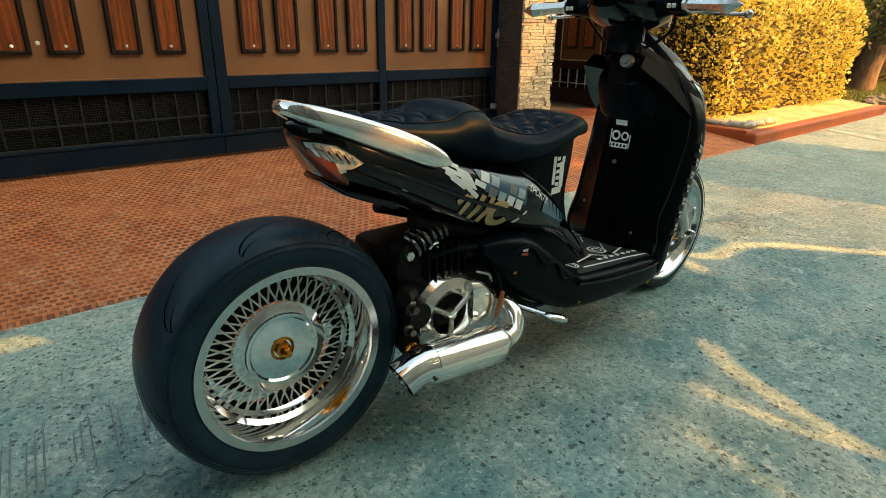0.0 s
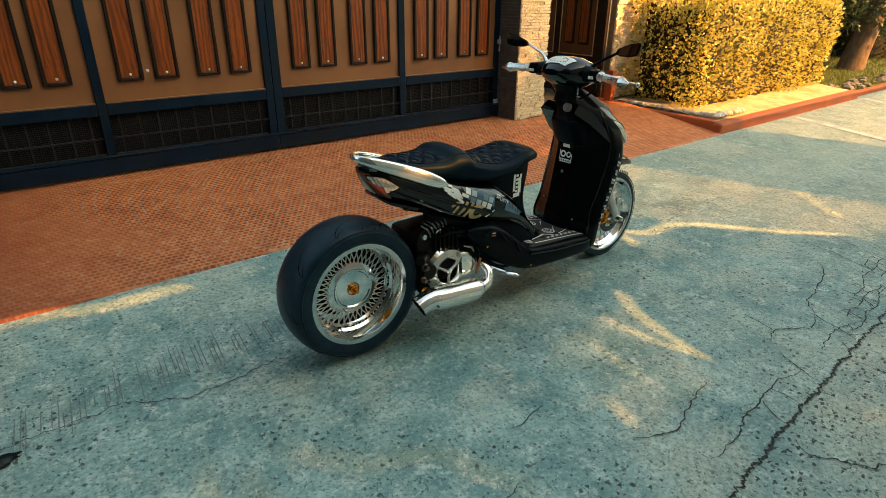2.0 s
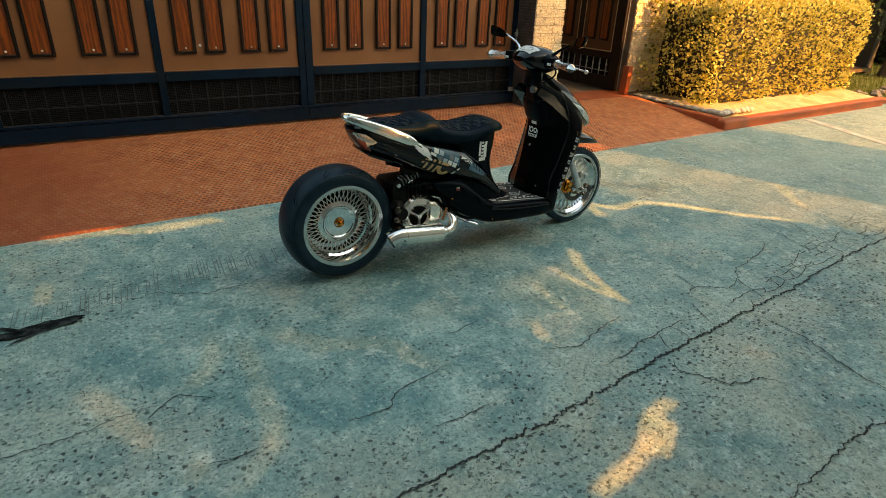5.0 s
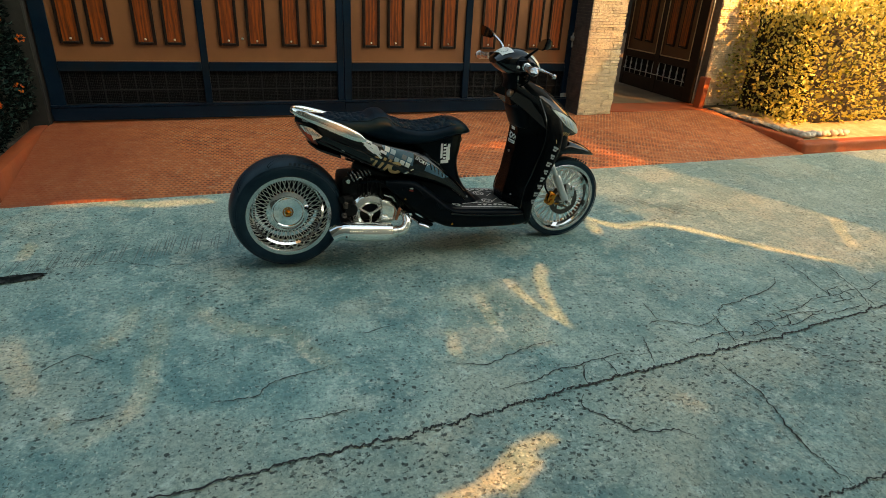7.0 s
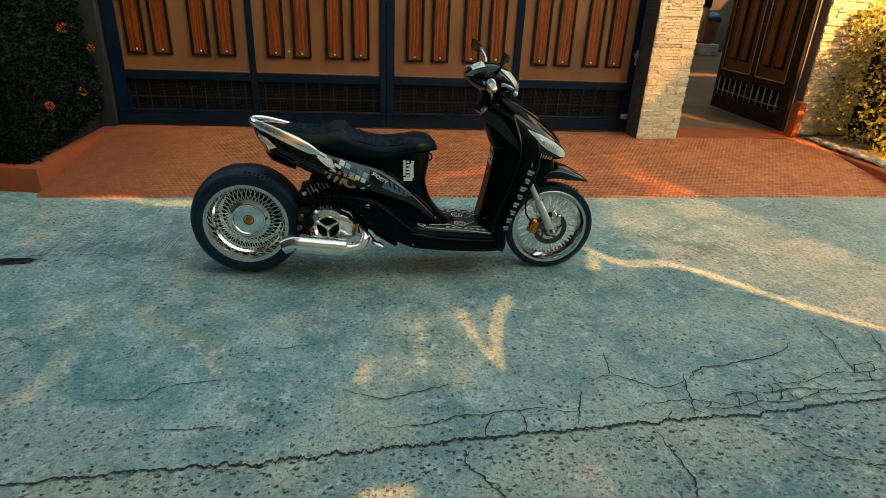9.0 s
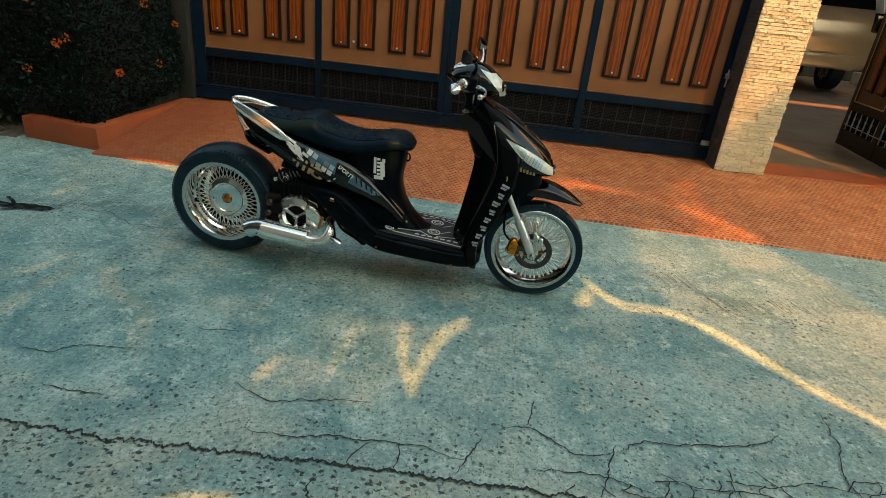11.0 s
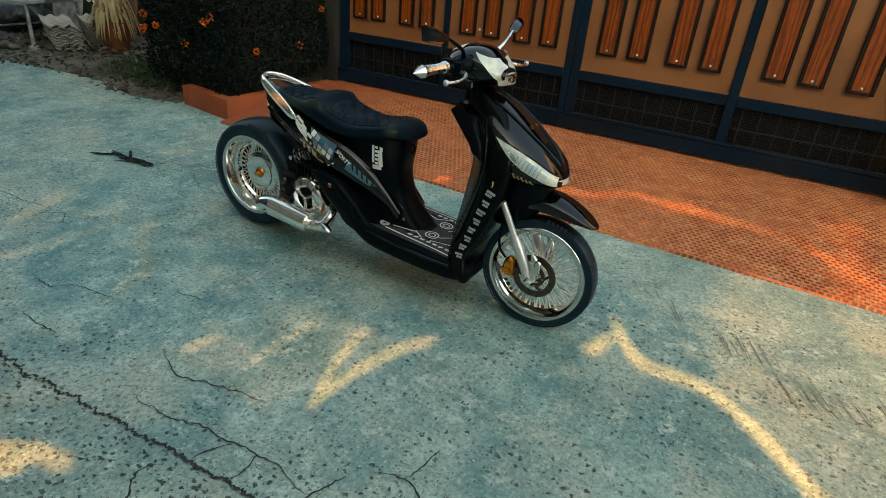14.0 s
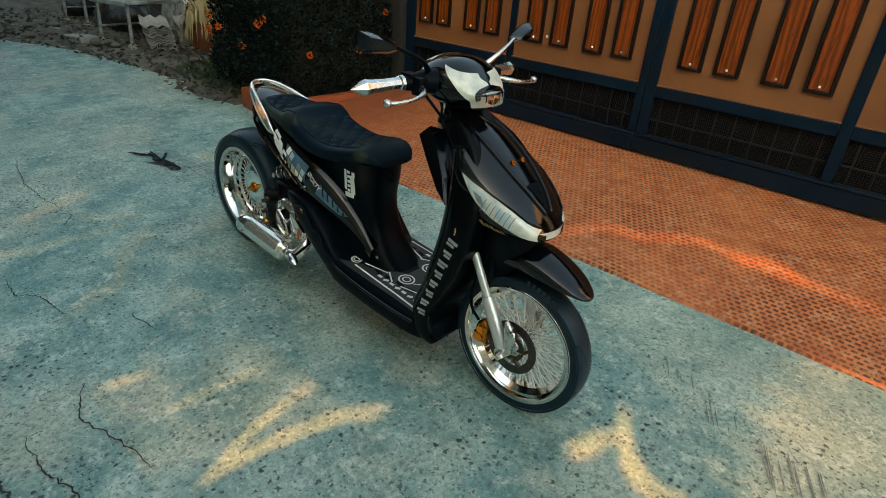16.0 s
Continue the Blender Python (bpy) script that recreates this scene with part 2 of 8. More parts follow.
    col = blend(nt, math_node(nt, "MULTIPLY", ramp01(nt, fine, 0.44, 0.33), 0.46), col, (0.66, 0.77, 0.68))
    # open pits of the aggregate, in three sizes; broken flakes on the old slab
    patch = math_node(nt, "ADD", math_node(nt, "MULTIPLY", ramp01(nt, noise_of(nt, pos, 2.2, 6, 0.7), 0.40, 0.58), 0.85), 0.15)
    pit = math_node(nt, "MAXIMUM", math_node(nt, "MULTIPLY", specks(nt, rag, 34.0, 0.19, 0.40), patch), math_node(nt, "MULTIPLY", specks(nt, rag, 88.0, 0.23, 0.34), 0.75))
    flake = nt.nodes.new("ShaderNodeMapping")
    flake.inputs["Rotation"].default_value, flake.inputs["Scale"].default_value = (0, 0, radians(35)), (1.0, 2.1, 1.0)
    nt.links.new(rag, flake.inputs["Vector"])
    near = ramp01(nt, math_node(nt, "ADD", past, math_node(nt, "MULTIPLY", noise_of(nt, pos, 2.1, 4), -0.9)), 0.05, -0.30)
    chips = math_node(nt, "MULTIPLY", specks(nt, flake.outputs[0], 26.0, 0.24, 0.40), math_node(nt, "MULTIPLY", old, near))
    pit = math_node(nt, "MAXIMUM", pit, chips)
    col = blend(nt, math_node(nt, "MULTIPLY", pit, 0.88), col, (0.022, 0.036, 0.036))
    grain = math_node(nt, "MULTIPLY", specks(nt, rag, 60.0, 0.16, 0.16), 0.7)
    col = blend(nt, grain, col, (0.60, 0.69, 0.61))
    nt.links.new(col, b.inputs["Base Color"])
    b.inputs["Roughness"].default_value = 0.82
    height = math_node(nt, "SUBTRACT", math_node(nt, "MULTIPLY", fine, 0.8), pit)
    bp = nt.nodes.new("ShaderNodeBump")
    bp.inputs["Distance"].default_value = 0.007
    nt.links.new(height, bp.inputs["Height"])
    nt.links.new(bp.outputs[0], b.inputs["Normal"])
    return m


def stamped_material():
    """Red-orange painted concrete, pressed with a small basket pattern."""
    m = bpy.data.materials.new("stamped_orange_concrete")
    m.use_nodes = True
    nt = m.node_tree
    b = nt.nodes["Principled BSDF"]
    pos = nt.nodes.new("ShaderNodeNewGeometry").outputs["Position"]
    mp = nt.nodes.new("ShaderNodeMapping")
    mp.inputs["Rotation"].default_value = (0, 0, radians(2.0))
    nt.links.new(pos, mp.inputs["Vector"])
    br = nt.nodes.new("ShaderNodeTexBrick")
    br.offset = 0.5
    br.inputs["Scale"].default_value = 1.0
    br.inputs["Brick Width"].default_value = 0.033
    br.inputs["Row Height"].default_value = 0.027
    br.inputs["Mortar Size"].default_value = 0.0072
    br.inputs["Mortar Smooth"].default_value = 0.35
    nt.links.new(mp.outputs[0], br.inputs["Vector"])
    sep = nt.nodes.new("ShaderNodeSeparateXYZ")
    nt.links.new(pos, sep.inputs[0])
    # the pattern is worn smooth in patches and ends before the side gate
    wear = ramp01(nt, noise_of(nt, pos, 2.6, 6, 0.7), 0.62, 0.42)
    plain = ramp01(nt, math_node(nt, "ADD", sep.outputs["X"], math_node(nt, "MULTIPLY", sep.outputs["Y"], -0.10)), 5.6, 3.3)
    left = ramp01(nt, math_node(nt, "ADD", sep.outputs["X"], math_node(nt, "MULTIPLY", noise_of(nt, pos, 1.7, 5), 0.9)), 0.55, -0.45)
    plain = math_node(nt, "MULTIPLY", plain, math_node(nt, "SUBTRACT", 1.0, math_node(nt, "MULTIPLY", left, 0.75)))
    hole = math_node(nt, "SUBTRACT", 1.0, br.outputs["Fac"])
    groove = math_node(nt, "MULTIPLY", hole, math_node(nt, "MULTIPLY", plain, math_node(nt, "ADD", math_node(nt, "MULTIPLY", wear, 0.55), 0.45)))
    broad = noise_of(nt, pos, 1.3, 6)
    mid = noise_of(nt, pos, 9.0, 7, 0.7)
    fine = noise_of(nt, pos, 90.0, 4)
    col = blend(nt, ramp01(nt, mid, 0.36, 0.66), (0.45, 0.108, 0.034), (0.70, 0.235, 0.088))
    col = blend(nt, math_node(nt, "MULTIPLY", ramp01(nt, broad, 0.5, 0.72), 0.45), col, (0.36, 0.115, 0.05))
    col = blend(nt, math_node(nt, "MULTIPLY", groove, 0.95), col, (0.105, 0.026, 0.012))
    col = blend(nt, math_node(nt, "MULTIPLY", ramp01(nt, noise_of(nt, pos, 26.0, 5, 0.8), 0.52, 0.66), 0.65), col, (0.64, 0.40, 0.25))
    # the shade over the left end, painted in as a darker red
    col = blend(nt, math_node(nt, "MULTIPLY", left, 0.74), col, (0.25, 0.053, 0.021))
    nt.links.new(col, b.inputs["Base Color"])
    b.inputs["Roughness"].default_value = 0.62
    height = math_node(nt, "ADD", math_node(nt, "MULTIPLY", groove, -1.0), math_node(nt, "MULTIPLY", fine, 0.3))
    bp = nt.nodes.new("ShaderNodeBump")
    bp.inputs["Distance"].default_value = 0.006
    nt.links.new(height, bp.inputs["Height"])
    nt.links.new(bp.outputs[0], b.inputs["Normal"])
    return m


def wood_material():
    m = bpy.data.materials.new("varnished_wood")
    m.use_nodes = True
    nt = m.node_tree
    b = nt.nodes["Principled BSDF"]
    tc = nt.nodes.new("ShaderNodeTexCoord")
    info = nt.nodes.new("ShaderNodeObjectInfo")
    off = nt.nodes.new("ShaderNodeVectorMath")
    off.operation = "SCALE"
    off.inputs[0].default_value = (7.0, 3.0, 11.0)
    nt.links.new(info.outputs["Random"], off.inputs["Scale"])
    add = nt.nodes.new("ShaderNodeVectorMath")
    nt.links.new(tc.outputs["Object"], add.inputs[0])
    nt.links.new(off.outputs[0], add.inputs[1])
    mp = nt.nodes.new("ShaderNodeMapping")
    mp.inputs["Scale"].default_value = (1, 1, 0.09)
    nt.links.new(add.outputs[0], mp.inputs["Vector"])
    warp = noise_of(nt, mp.outputs[0], 14.0, 3)
    wv = nt.nodes.new("ShaderNodeTexWave")
    wv.wave_type = "BANDS"
    wv.bands_direction = "X"
    wv.inputs["Scale"].default_value = 10.0
    wv.inputs["Distortion"].default_value = 9.0
    wv.inputs["Detail"].default_value = 4.0
    wv.inputs["Detail Scale"].default_value = 1.6
    nt.links.new(mp.outputs[0], wv.inputs["Vector"])
    col = blend(nt, wv.outputs["Fac"], (0.105, 0.021, 0.003), (0.300, 0.066, 0.008))
    col = blend(nt, math_node(nt, "MULTIPLY", ramp01(nt, warp, 0.4, 0.7), 0.6), col, (0.22, 0.044, 0.006))
    streak = noise_of(nt, mp.outputs[0], 120.0, 4)
    col = blend(nt, math_node(nt, "MULTIPLY", ramp01(nt, streak, 0.50, 0.66), 0.7), col, (0.050, 0.010, 0.003))
    nt.links.new(col, b.inputs["Base Color"])
    b.inputs["Roughness"].default_value = 0.38
    b.inputs["Coat Weight"].default_value = 0.08
    b.inputs["Coat Roughness"].default_value = 0.2
    bp = nt.nodes.new("ShaderNodeBump")
    bp.inputs["Distance"].default_value = 0.0012
    nt.links.new(streak, bp.inputs["Height"])
    nt.links.new(bp.outputs[0], b.inputs["Normal"])
    return m


def leaf_material(name, c1, c2, c3, through=0.35, rough=0.45, spec=0.4):
    """Leaves that differ one from another and let some light through."""
    m = bpy.data.materials.new(name)
    m.use_nodes = True
    nt = m.node_tree
    b = nt.nodes["Principled BSDF"]
    geo = nt.nodes.new("ShaderNodeNewGeometry")
    rnd = geo.outputs["Random Per Island"]
    col = blend(nt, rnd, c1, c2)
    col = blend(nt, math_node(nt, "GREATER_THAN", rnd, 0.82), col, c3)
    nt.links.new(col, b.inputs["Base Color"])
    b.inputs["Roughness"].default_value = rough
    b.inputs["Specular IOR Level"].default_value = spec
    tr = nt.nodes.new("ShaderNodeBsdfTranslucent")
    nt.links.new(col, tr.inputs["Color"])
    ms = nt.nodes.new("ShaderNodeMixShader")
    ms.inputs[0].default_value = through
    nt.links.new(b.outputs[0], ms.inputs[1])
    nt.links.new(tr.outputs[0], ms.inputs[2])
    nt.links.new(ms.outputs[0], nt.nodes["Material Output"].inputs["Surface"])
    return m


def glass_material(name, tint=(1, 1, 1), rough=0.03):
    m = bpy.data.materials.new(name)
    m.use_nodes = True
    b = m.node_tree.nodes["Principled BSDF"]
    b.inputs["Base Color"].default_value = (*tint, 1)
    b.inputs["Roughness"].default_value = rough
    b.inputs["Transmission Weight"].default_value = 1.0
    b.inputs["IOR"].default_value = 1.45
    return m


M_CONCRETE = concrete_material()
M_STAMPED = stamped_material()
M_WOOD = wood_material()
M_ORANGE = surface("painted_orange_concrete", (0.36, 0.066, 0.019), (0.46, 0.104, 0.032), 6, 0.6, 0.75, bump=0.002, bump_scale=45, stain=(0.25, 0.07, 0.035), stain_scale=3)
M_TAN = surface("tan_gate_sheet", (0.208, 0.086, 0.036), (0.250, 0.108, 0.047), 1.6, 0.42, 0.5, bump=0.0006, bump_scale=14, stain=(0.165, 0.068, 0.029), stain_scale=2.2)
M_GATE = surface("dark_gate_paint", (0.0014, 0.0095, 0.0220), (0.0036, 0.0155, 0.0340), 5, 0.30, 0.45, bump=0.0008, bump_scale=35, stain=(0.008, 0.013, 0.019), stain_scale=4, spec=0.14)
M_BEZEL = surface("dark_brown_bezel", (0.006, 0.0026, 0.002), (0.012, 0.005, 0.0035), 20, 0.4, 0.55, spec=0.3)
M_RUST = surface("rusty_grille_paint", (0.0022, 0.0055, 0.0100), (0.0065, 0.0105, 0.0165), 25, 0.55, 0.7, bump=0.0006, bump_scale=120)
M_BACKING = surface("dark_mesh_backing", (0.0006, 0.0014, 0.0026), (0.0024, 0.0021, 0.0022), 2.5, 0.7, 0.8, spec=0.2)
M_STONE = surface("split_stone_cladding", (0.80, 0.66, 0.43), (0.93, 0.82, 0.60), 5, 0.75, 0.9, bump=0.004, bump_scale=38, stretch=(1, 1, 2.4), vary=0.12, stain=(0.60, 0.49, 0.35), stain_scale=6)
M_MORTAR = surface("stone_joint", (0.22, 0.17, 0.12), (0.30, 0.235, 0.165), 30, 0.9)
# darker copy of the cladding; the flank's shade is in the colour
M_STONE_SIDE = surface("shaded_stone_edge", (0.055, 0.042, 0.036), (0.10, 0.078, 0.065), 14, 0.85, bump=0.004, bump_scale=50, vary=0.2)
M_WALL = surface("cream_plaster", (0.55, 0.48, 0.36), (0.62, 0.55, 0.43), 2, 0.8, bump=0.002, bump_scale=60, stain=(0.45, 0.38, 0.28))
M_DIRT = surface("dry_dirt", (0.075, 0.072, 0.062), (0.165, 0.150, 0.125), 7, 0.95, bump=0.02, bump_scale=25, stain=(0.040, 0.036, 0.028), stain_scale=5)
M_BLACK = surface("gloss_black_paint", (0.0007, 0.0018, 0.0030), (0.0012, 0.0028, 0.0045), 3, 0.05, 0.09, spec=0.5, coat=0.0, bump=0.00008, bump_scale=400)
M_MATTE = surface("matt_black_plastic", (0.0009, 0.0028, 0.0050), (0.0018, 0.0050, 0.0082), 18, 0.30, 0.42, bump=0.0001, bump_scale=700, spec=0.07)
M_ENGINE = surface("engine_casting", (0.002, 0.0022, 0.0026), (0.008, 0.0075, 0.0078), 30, 0.45, 0.6, metal=0.1, bump=0.001, bump_scale=160, stain=(0.010, 0.008, 0.007), stain_scale=14, spec=0.15)
M_SATIN = surface("satin_black_panel", (0.0009, 0.0016, 0.0024), (0.0016, 0.0027, 0.0038), 6, 0.20, 0.30, spec=0.10, bump=0.0001, bump_scale=500)
M_LEATHER = surface("black_leatherette", (0.0020, 0.0090, 0.0165), (0.0042, 0.0145, 0.0250), 9, 0.34, 0.46, bump=0.0003, bump_scale=500, spec=0.06)
M_RUBBER = surface("tyre_rubber", (0.0065, 0.0205, 0.033), (0.0120, 0.032, 0.049), 12, 0.30, 0.42, bump=0.0004, bump_scale=260, stain=(0.016, 0.038, 0.055), stain_scale=9, spec=0.16)
M_RUBBERMARK = surface("scuffed_rubber", (0.007, 0.015, 0.022), (0.011, 0.021, 0.029), 20, 0.6)
M_CHROME = surface("polished_chrome", (0.80, 0.80, 0.79), (0.86, 0.86, 0.85), 9, 0.045, 0.10, metal=1.0)
M_STEEL = surface("brushed_steel", (0.56, 0.56, 0.55), (0.68, 0.68, 0.66), 40, 0.18, 0.30, metal=1.0, stretch=(1, 12, 1))
M_SPOKE = surface("spoke_steel", (0.84, 0.86, 0.82), (0.92, 0.93, 0.89), 30, 0.20, 0.30, metal=0.0)
M_COVER = surface("polished_cover", (0.90, 0.89, 0.83), (0.95, 0.94, 0.88), 12, 0.06, 0.13, metal=0.85)
M_SILVERV = surface("silver_vinyl", (0.26, 0.28, 0.285), (0.36, 0.38, 0.385), 30, 0.4)
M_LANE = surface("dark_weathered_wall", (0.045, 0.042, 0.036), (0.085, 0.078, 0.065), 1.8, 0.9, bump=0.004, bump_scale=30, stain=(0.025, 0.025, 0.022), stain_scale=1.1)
M_DISC = surface("brake_disc_steel", (0.085, 0.070, 0.062), (0.14, 0.115, 0.10), 50, 0.3, 0.45, metal=1.0)
M_GOLD = surface("anodised_gold", (0.66, 0.23, 0.035), (0.76, 0.31, 0.06), 20, 0.18, 0.3, metal=1.0)
M_ALLOY = surface("satin_alloy", (0.62, 0.62, 0.60), (0.74, 0.74, 0.72), 25, 0.2, 0.34, metal=1.0)
M_SILVERP = surface("silver_paint", (0.62, 0.63, 0.62), (0.70, 0.70, 0.69), 10, 0.25, 0.35, metal=0.6, coat=0.5)
M_WHITE = surface("white_vinyl", (0.84, 0.84, 0.80), (0.90, 0.90, 0.86), 30, 0.35, 0.5)
M_GREYV = surface("grey_vinyl", (0.16, 0.18, 0.19), (0.21, 0.23, 0.24), 30, 0.35)
M_TEALV = surface("blue_grey_vinyl", (0.05, 0.125, 0.18), (0.08, 0.17, 0.23), 30, 0.25)
M_PALEV = surface("pale_blue_vinyl", (0.36, 0.48, 0.53), (0.44, 0.56, 0.60), 30, 0.35)
M_GOLDV = surface("gold_vinyl", (0.62, 0.38, 0.16), (0.70, 0.45, 0.22), 30, 0.4)
M_RED = surface("red_vinyl", (0.42, 0.04, 0.025), (0.5, 0.06, 0.03), 30, 0.4)
M_COPPER = surface("copper_bracket", (0.42, 0.14, 0.07), (0.5, 0.18, 0.09), 30, 0.35, metal=0.7)
M_TREAD = surface("groove_shadow", (0.0008, 0.0008, 0.0008), (0.001, 0.001, 0.001), 10, 1.0, spec=0.0)
M_MATDARK = surface("dark_foot_mat", (0.02, 0.024, 0.025), (0.035, 0.04, 0.04), 20, 0.5)
M_AMBER = surface("amber_red_lens", (0.13, 0.022, 0.010), (0.24, 0.05, 0.02), 14, 0.12, coat=0.6)
M_RUBBLE = surface("dusty_rubble", (0.075, 0.07, 0.06), (0.15, 0.14, 0.12), 9, 0.95, bump=0.006, bump_scale=40, vary=0.3)
M_SPRING = surface("dark_spring_steel", (0.10, 0.105, 0.11), (0.17, 0.175, 0.18), 20, 0.2, metal=0.8)
M_HOSE = surface("green_hose", (0.01, 0.035, 0.03), (0.02, 0.05, 0.04), 10, 0.4)
M_LENS = glass_material("clear_lens", (0.95, 0.96, 0.95), 0.05)
M_LAMP = surface("satin_reflector", (0.50, 0.56, 0.52), (0.80, 0.80, 0.70), 26, 0.13, 0.26, metal=0.12)
M_MIRROR = surface("mirror_glass", (0.16, 0.17, 0.18), (0.18, 0.19, 0.20), 2, 0.02, metal=1.0)
M_CRACK = surface("open_crack", (0.012, 0.015, 0.015), (0.04, 0.043, 0.042), 60, 0.95)
M_GROOVE = surface("scored_concrete", (0.10, 0.14, 0.135), (0.22, 0.27, 0.25), 60, 0.95)
M_OIL = surface("oil_stain", (0.006, 0.008, 0.008), (0.045, 0.055, 0.055), 26, 0.8, spec=0.1, mix=(0.46, 0.62))
M_LINE = surface("faded_road_paint", (0.55, 0.52, 0.45), (0.68, 0.66, 0.58), 14, 0.75, stain=(0.33, 0.32, 0.28), stain_scale=7)
M_LEAF_Y = leaf_material("golden_hedge_leaf", (0.42, 0.38, 0.09), (0.78, 0.74, 0.30), (0.08, 0.10, 0.02), 0.30)
# green dimmed for shade; the third colour paints highlights on some leaves
M_LEAF_G = leaf_material("shaded_green_leaf", (0.0006, 0.0035, 0.0032), (0.0032, 0.0120, 0.0110), (0.026, 0.060, 0.055), 0.06, 0.5, 0.08)
M_LEAF_T = leaf_material("tree_leaf", (0.025, 0.05, 0.02), (0.06, 0.10, 0.03), (0.02, 0.03, 0.015), 0.25)
M_LEAF_V = leaf_material("striped_yellow_leaf", (0.34, 0.25, 0.10), (0.56, 0.47, 0.27), (0.16, 0.13, 0.05), 0.3)
M_PETAL = leaf_material("orange_petal", (0.75, 0.13, 0.015), (0.85, 0.22, 0.02), (0.6, 0.07, 0.01), 0.25)
M_GRASS = leaf_material("grass_blade", (0.06, 0.11, 0.025), (0.12, 0.17, 0.04), (0.2, 0.2, 0.07), 0.25)
# core of the foliage: the shade between leaves is in this colour
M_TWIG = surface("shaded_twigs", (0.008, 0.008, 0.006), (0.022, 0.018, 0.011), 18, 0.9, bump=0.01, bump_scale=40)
M_BARK = surface("grey_bark", (0.085, 0.055, 0.036), (0.16, 0.11, 0.075), 12, 0.9, bump=0.008, bump_scale=40, stretch=(1, 1, 0.4))
M_PEBBLE = surface("pale_pebble", (0.38, 0.34, 0.28), (0.55, 0.50, 0.42), 15, 0.8, vary=0.25)
M_CAR = surface("cream_car_paint", (0.62, 0.58, 0.48), (0.66, 0.62, 0.52), 3, 0.25, coat=0.8)
M_TERRA = surface("terracotta", (0.20, 0.062, 0.028), (0.30, 0.10, 0.045), 8, 0.7, bump=0.002, bump_scale=40)
M_BLUEP = surface("blue_plastic", (0.02, 0.06, 0.16), (0.03, 0.09, 0.22), 6, 0.4)
M_GALV = surface("galvanised_steel", (0.30, 0.34, 0.35), (0.42, 0.46, 0.46), 15, 0.40, 0.55, metal=0.25, stain=(0.2, 0.13, 0.08), stain_scale=9)
M_CEMENT = surface("bare_cement", (0.30, 0.30, 0.27), (0.46, 0.45, 0.40), 9, 0.9, bump=0.003, bump_scale=60, vary=0.15, stain=(0.2, 0.18, 0.15), stain_scale=5)
M_GARAGE = surface("garage_floor", (0.12, 0.075, 0.045), (0.19, 0.125, 0.078), 3, 0.5, bump=0.001, stain=(0.22, 0.17, 0.11))


# ---- unseen walls added to shade the scooter and shape the sunlight ----
SHADE_Y = -3.7
M_RENDER = surface("weathered_render", (0.27, 0.255, 0.215), (0.36, 0.335, 0.285), 1.5, 0.85, bump=0.004, bump_scale=30, stain=(0.19, 0.18, 0.155), stain_scale=0.8)


def to_wall(x, y, z, depth=0.0):
    """Follow the sun's way from a ground point back to the shade wall."""
    t = (y - SHADE_Y + depth) / -SUN_FROM.y
    return Vector((x, y, z)) + SUN_FROM * t


def slit(keys, width, seed, ramp=3.0):
    """A ragged slit for one streak of sun, cut along the sun's way, as a closed prism."""
    rnd = random.Random(seed)
    n = max(6, int(len(keys) * (6 if ramp > 1 else 3)))
    line = spline(keys, n)
    left, right = [], []
    for i, (x, y) in enumerate(line):
        a, b = line[max(i - 1, 0)], line[min(i + 1, n - 1)]
        d = Vector((b[0] - a[0], b[1] - a[1])).normalized()
        s = Vector((-d.y, d.x))
        w = width * rnd.uniform(0.7, 1.25) * min(1, 0.35 + ramp * i / n, 0.35 + 3 * (n - 1 - i) / n)
        z = 0.045 * (min(y, 1.98) - 1) + (0.012 + 0.135 * (min(y, 3.1) - 1.985) if y > 1.98 else 0)
        left.append((x + s.x * w, y + s.y * w, z))
        right.append((x - s.x * w, y - s.y * w, z))
    rings = []
    for l, r in zip(left, right):
        rings.append([to_wall(*l, 0.3), to_wall(*r, 0.3), to_wall(*r, -0.3), to_wall(*l, -0.3)])
    return ring_loft(rings)


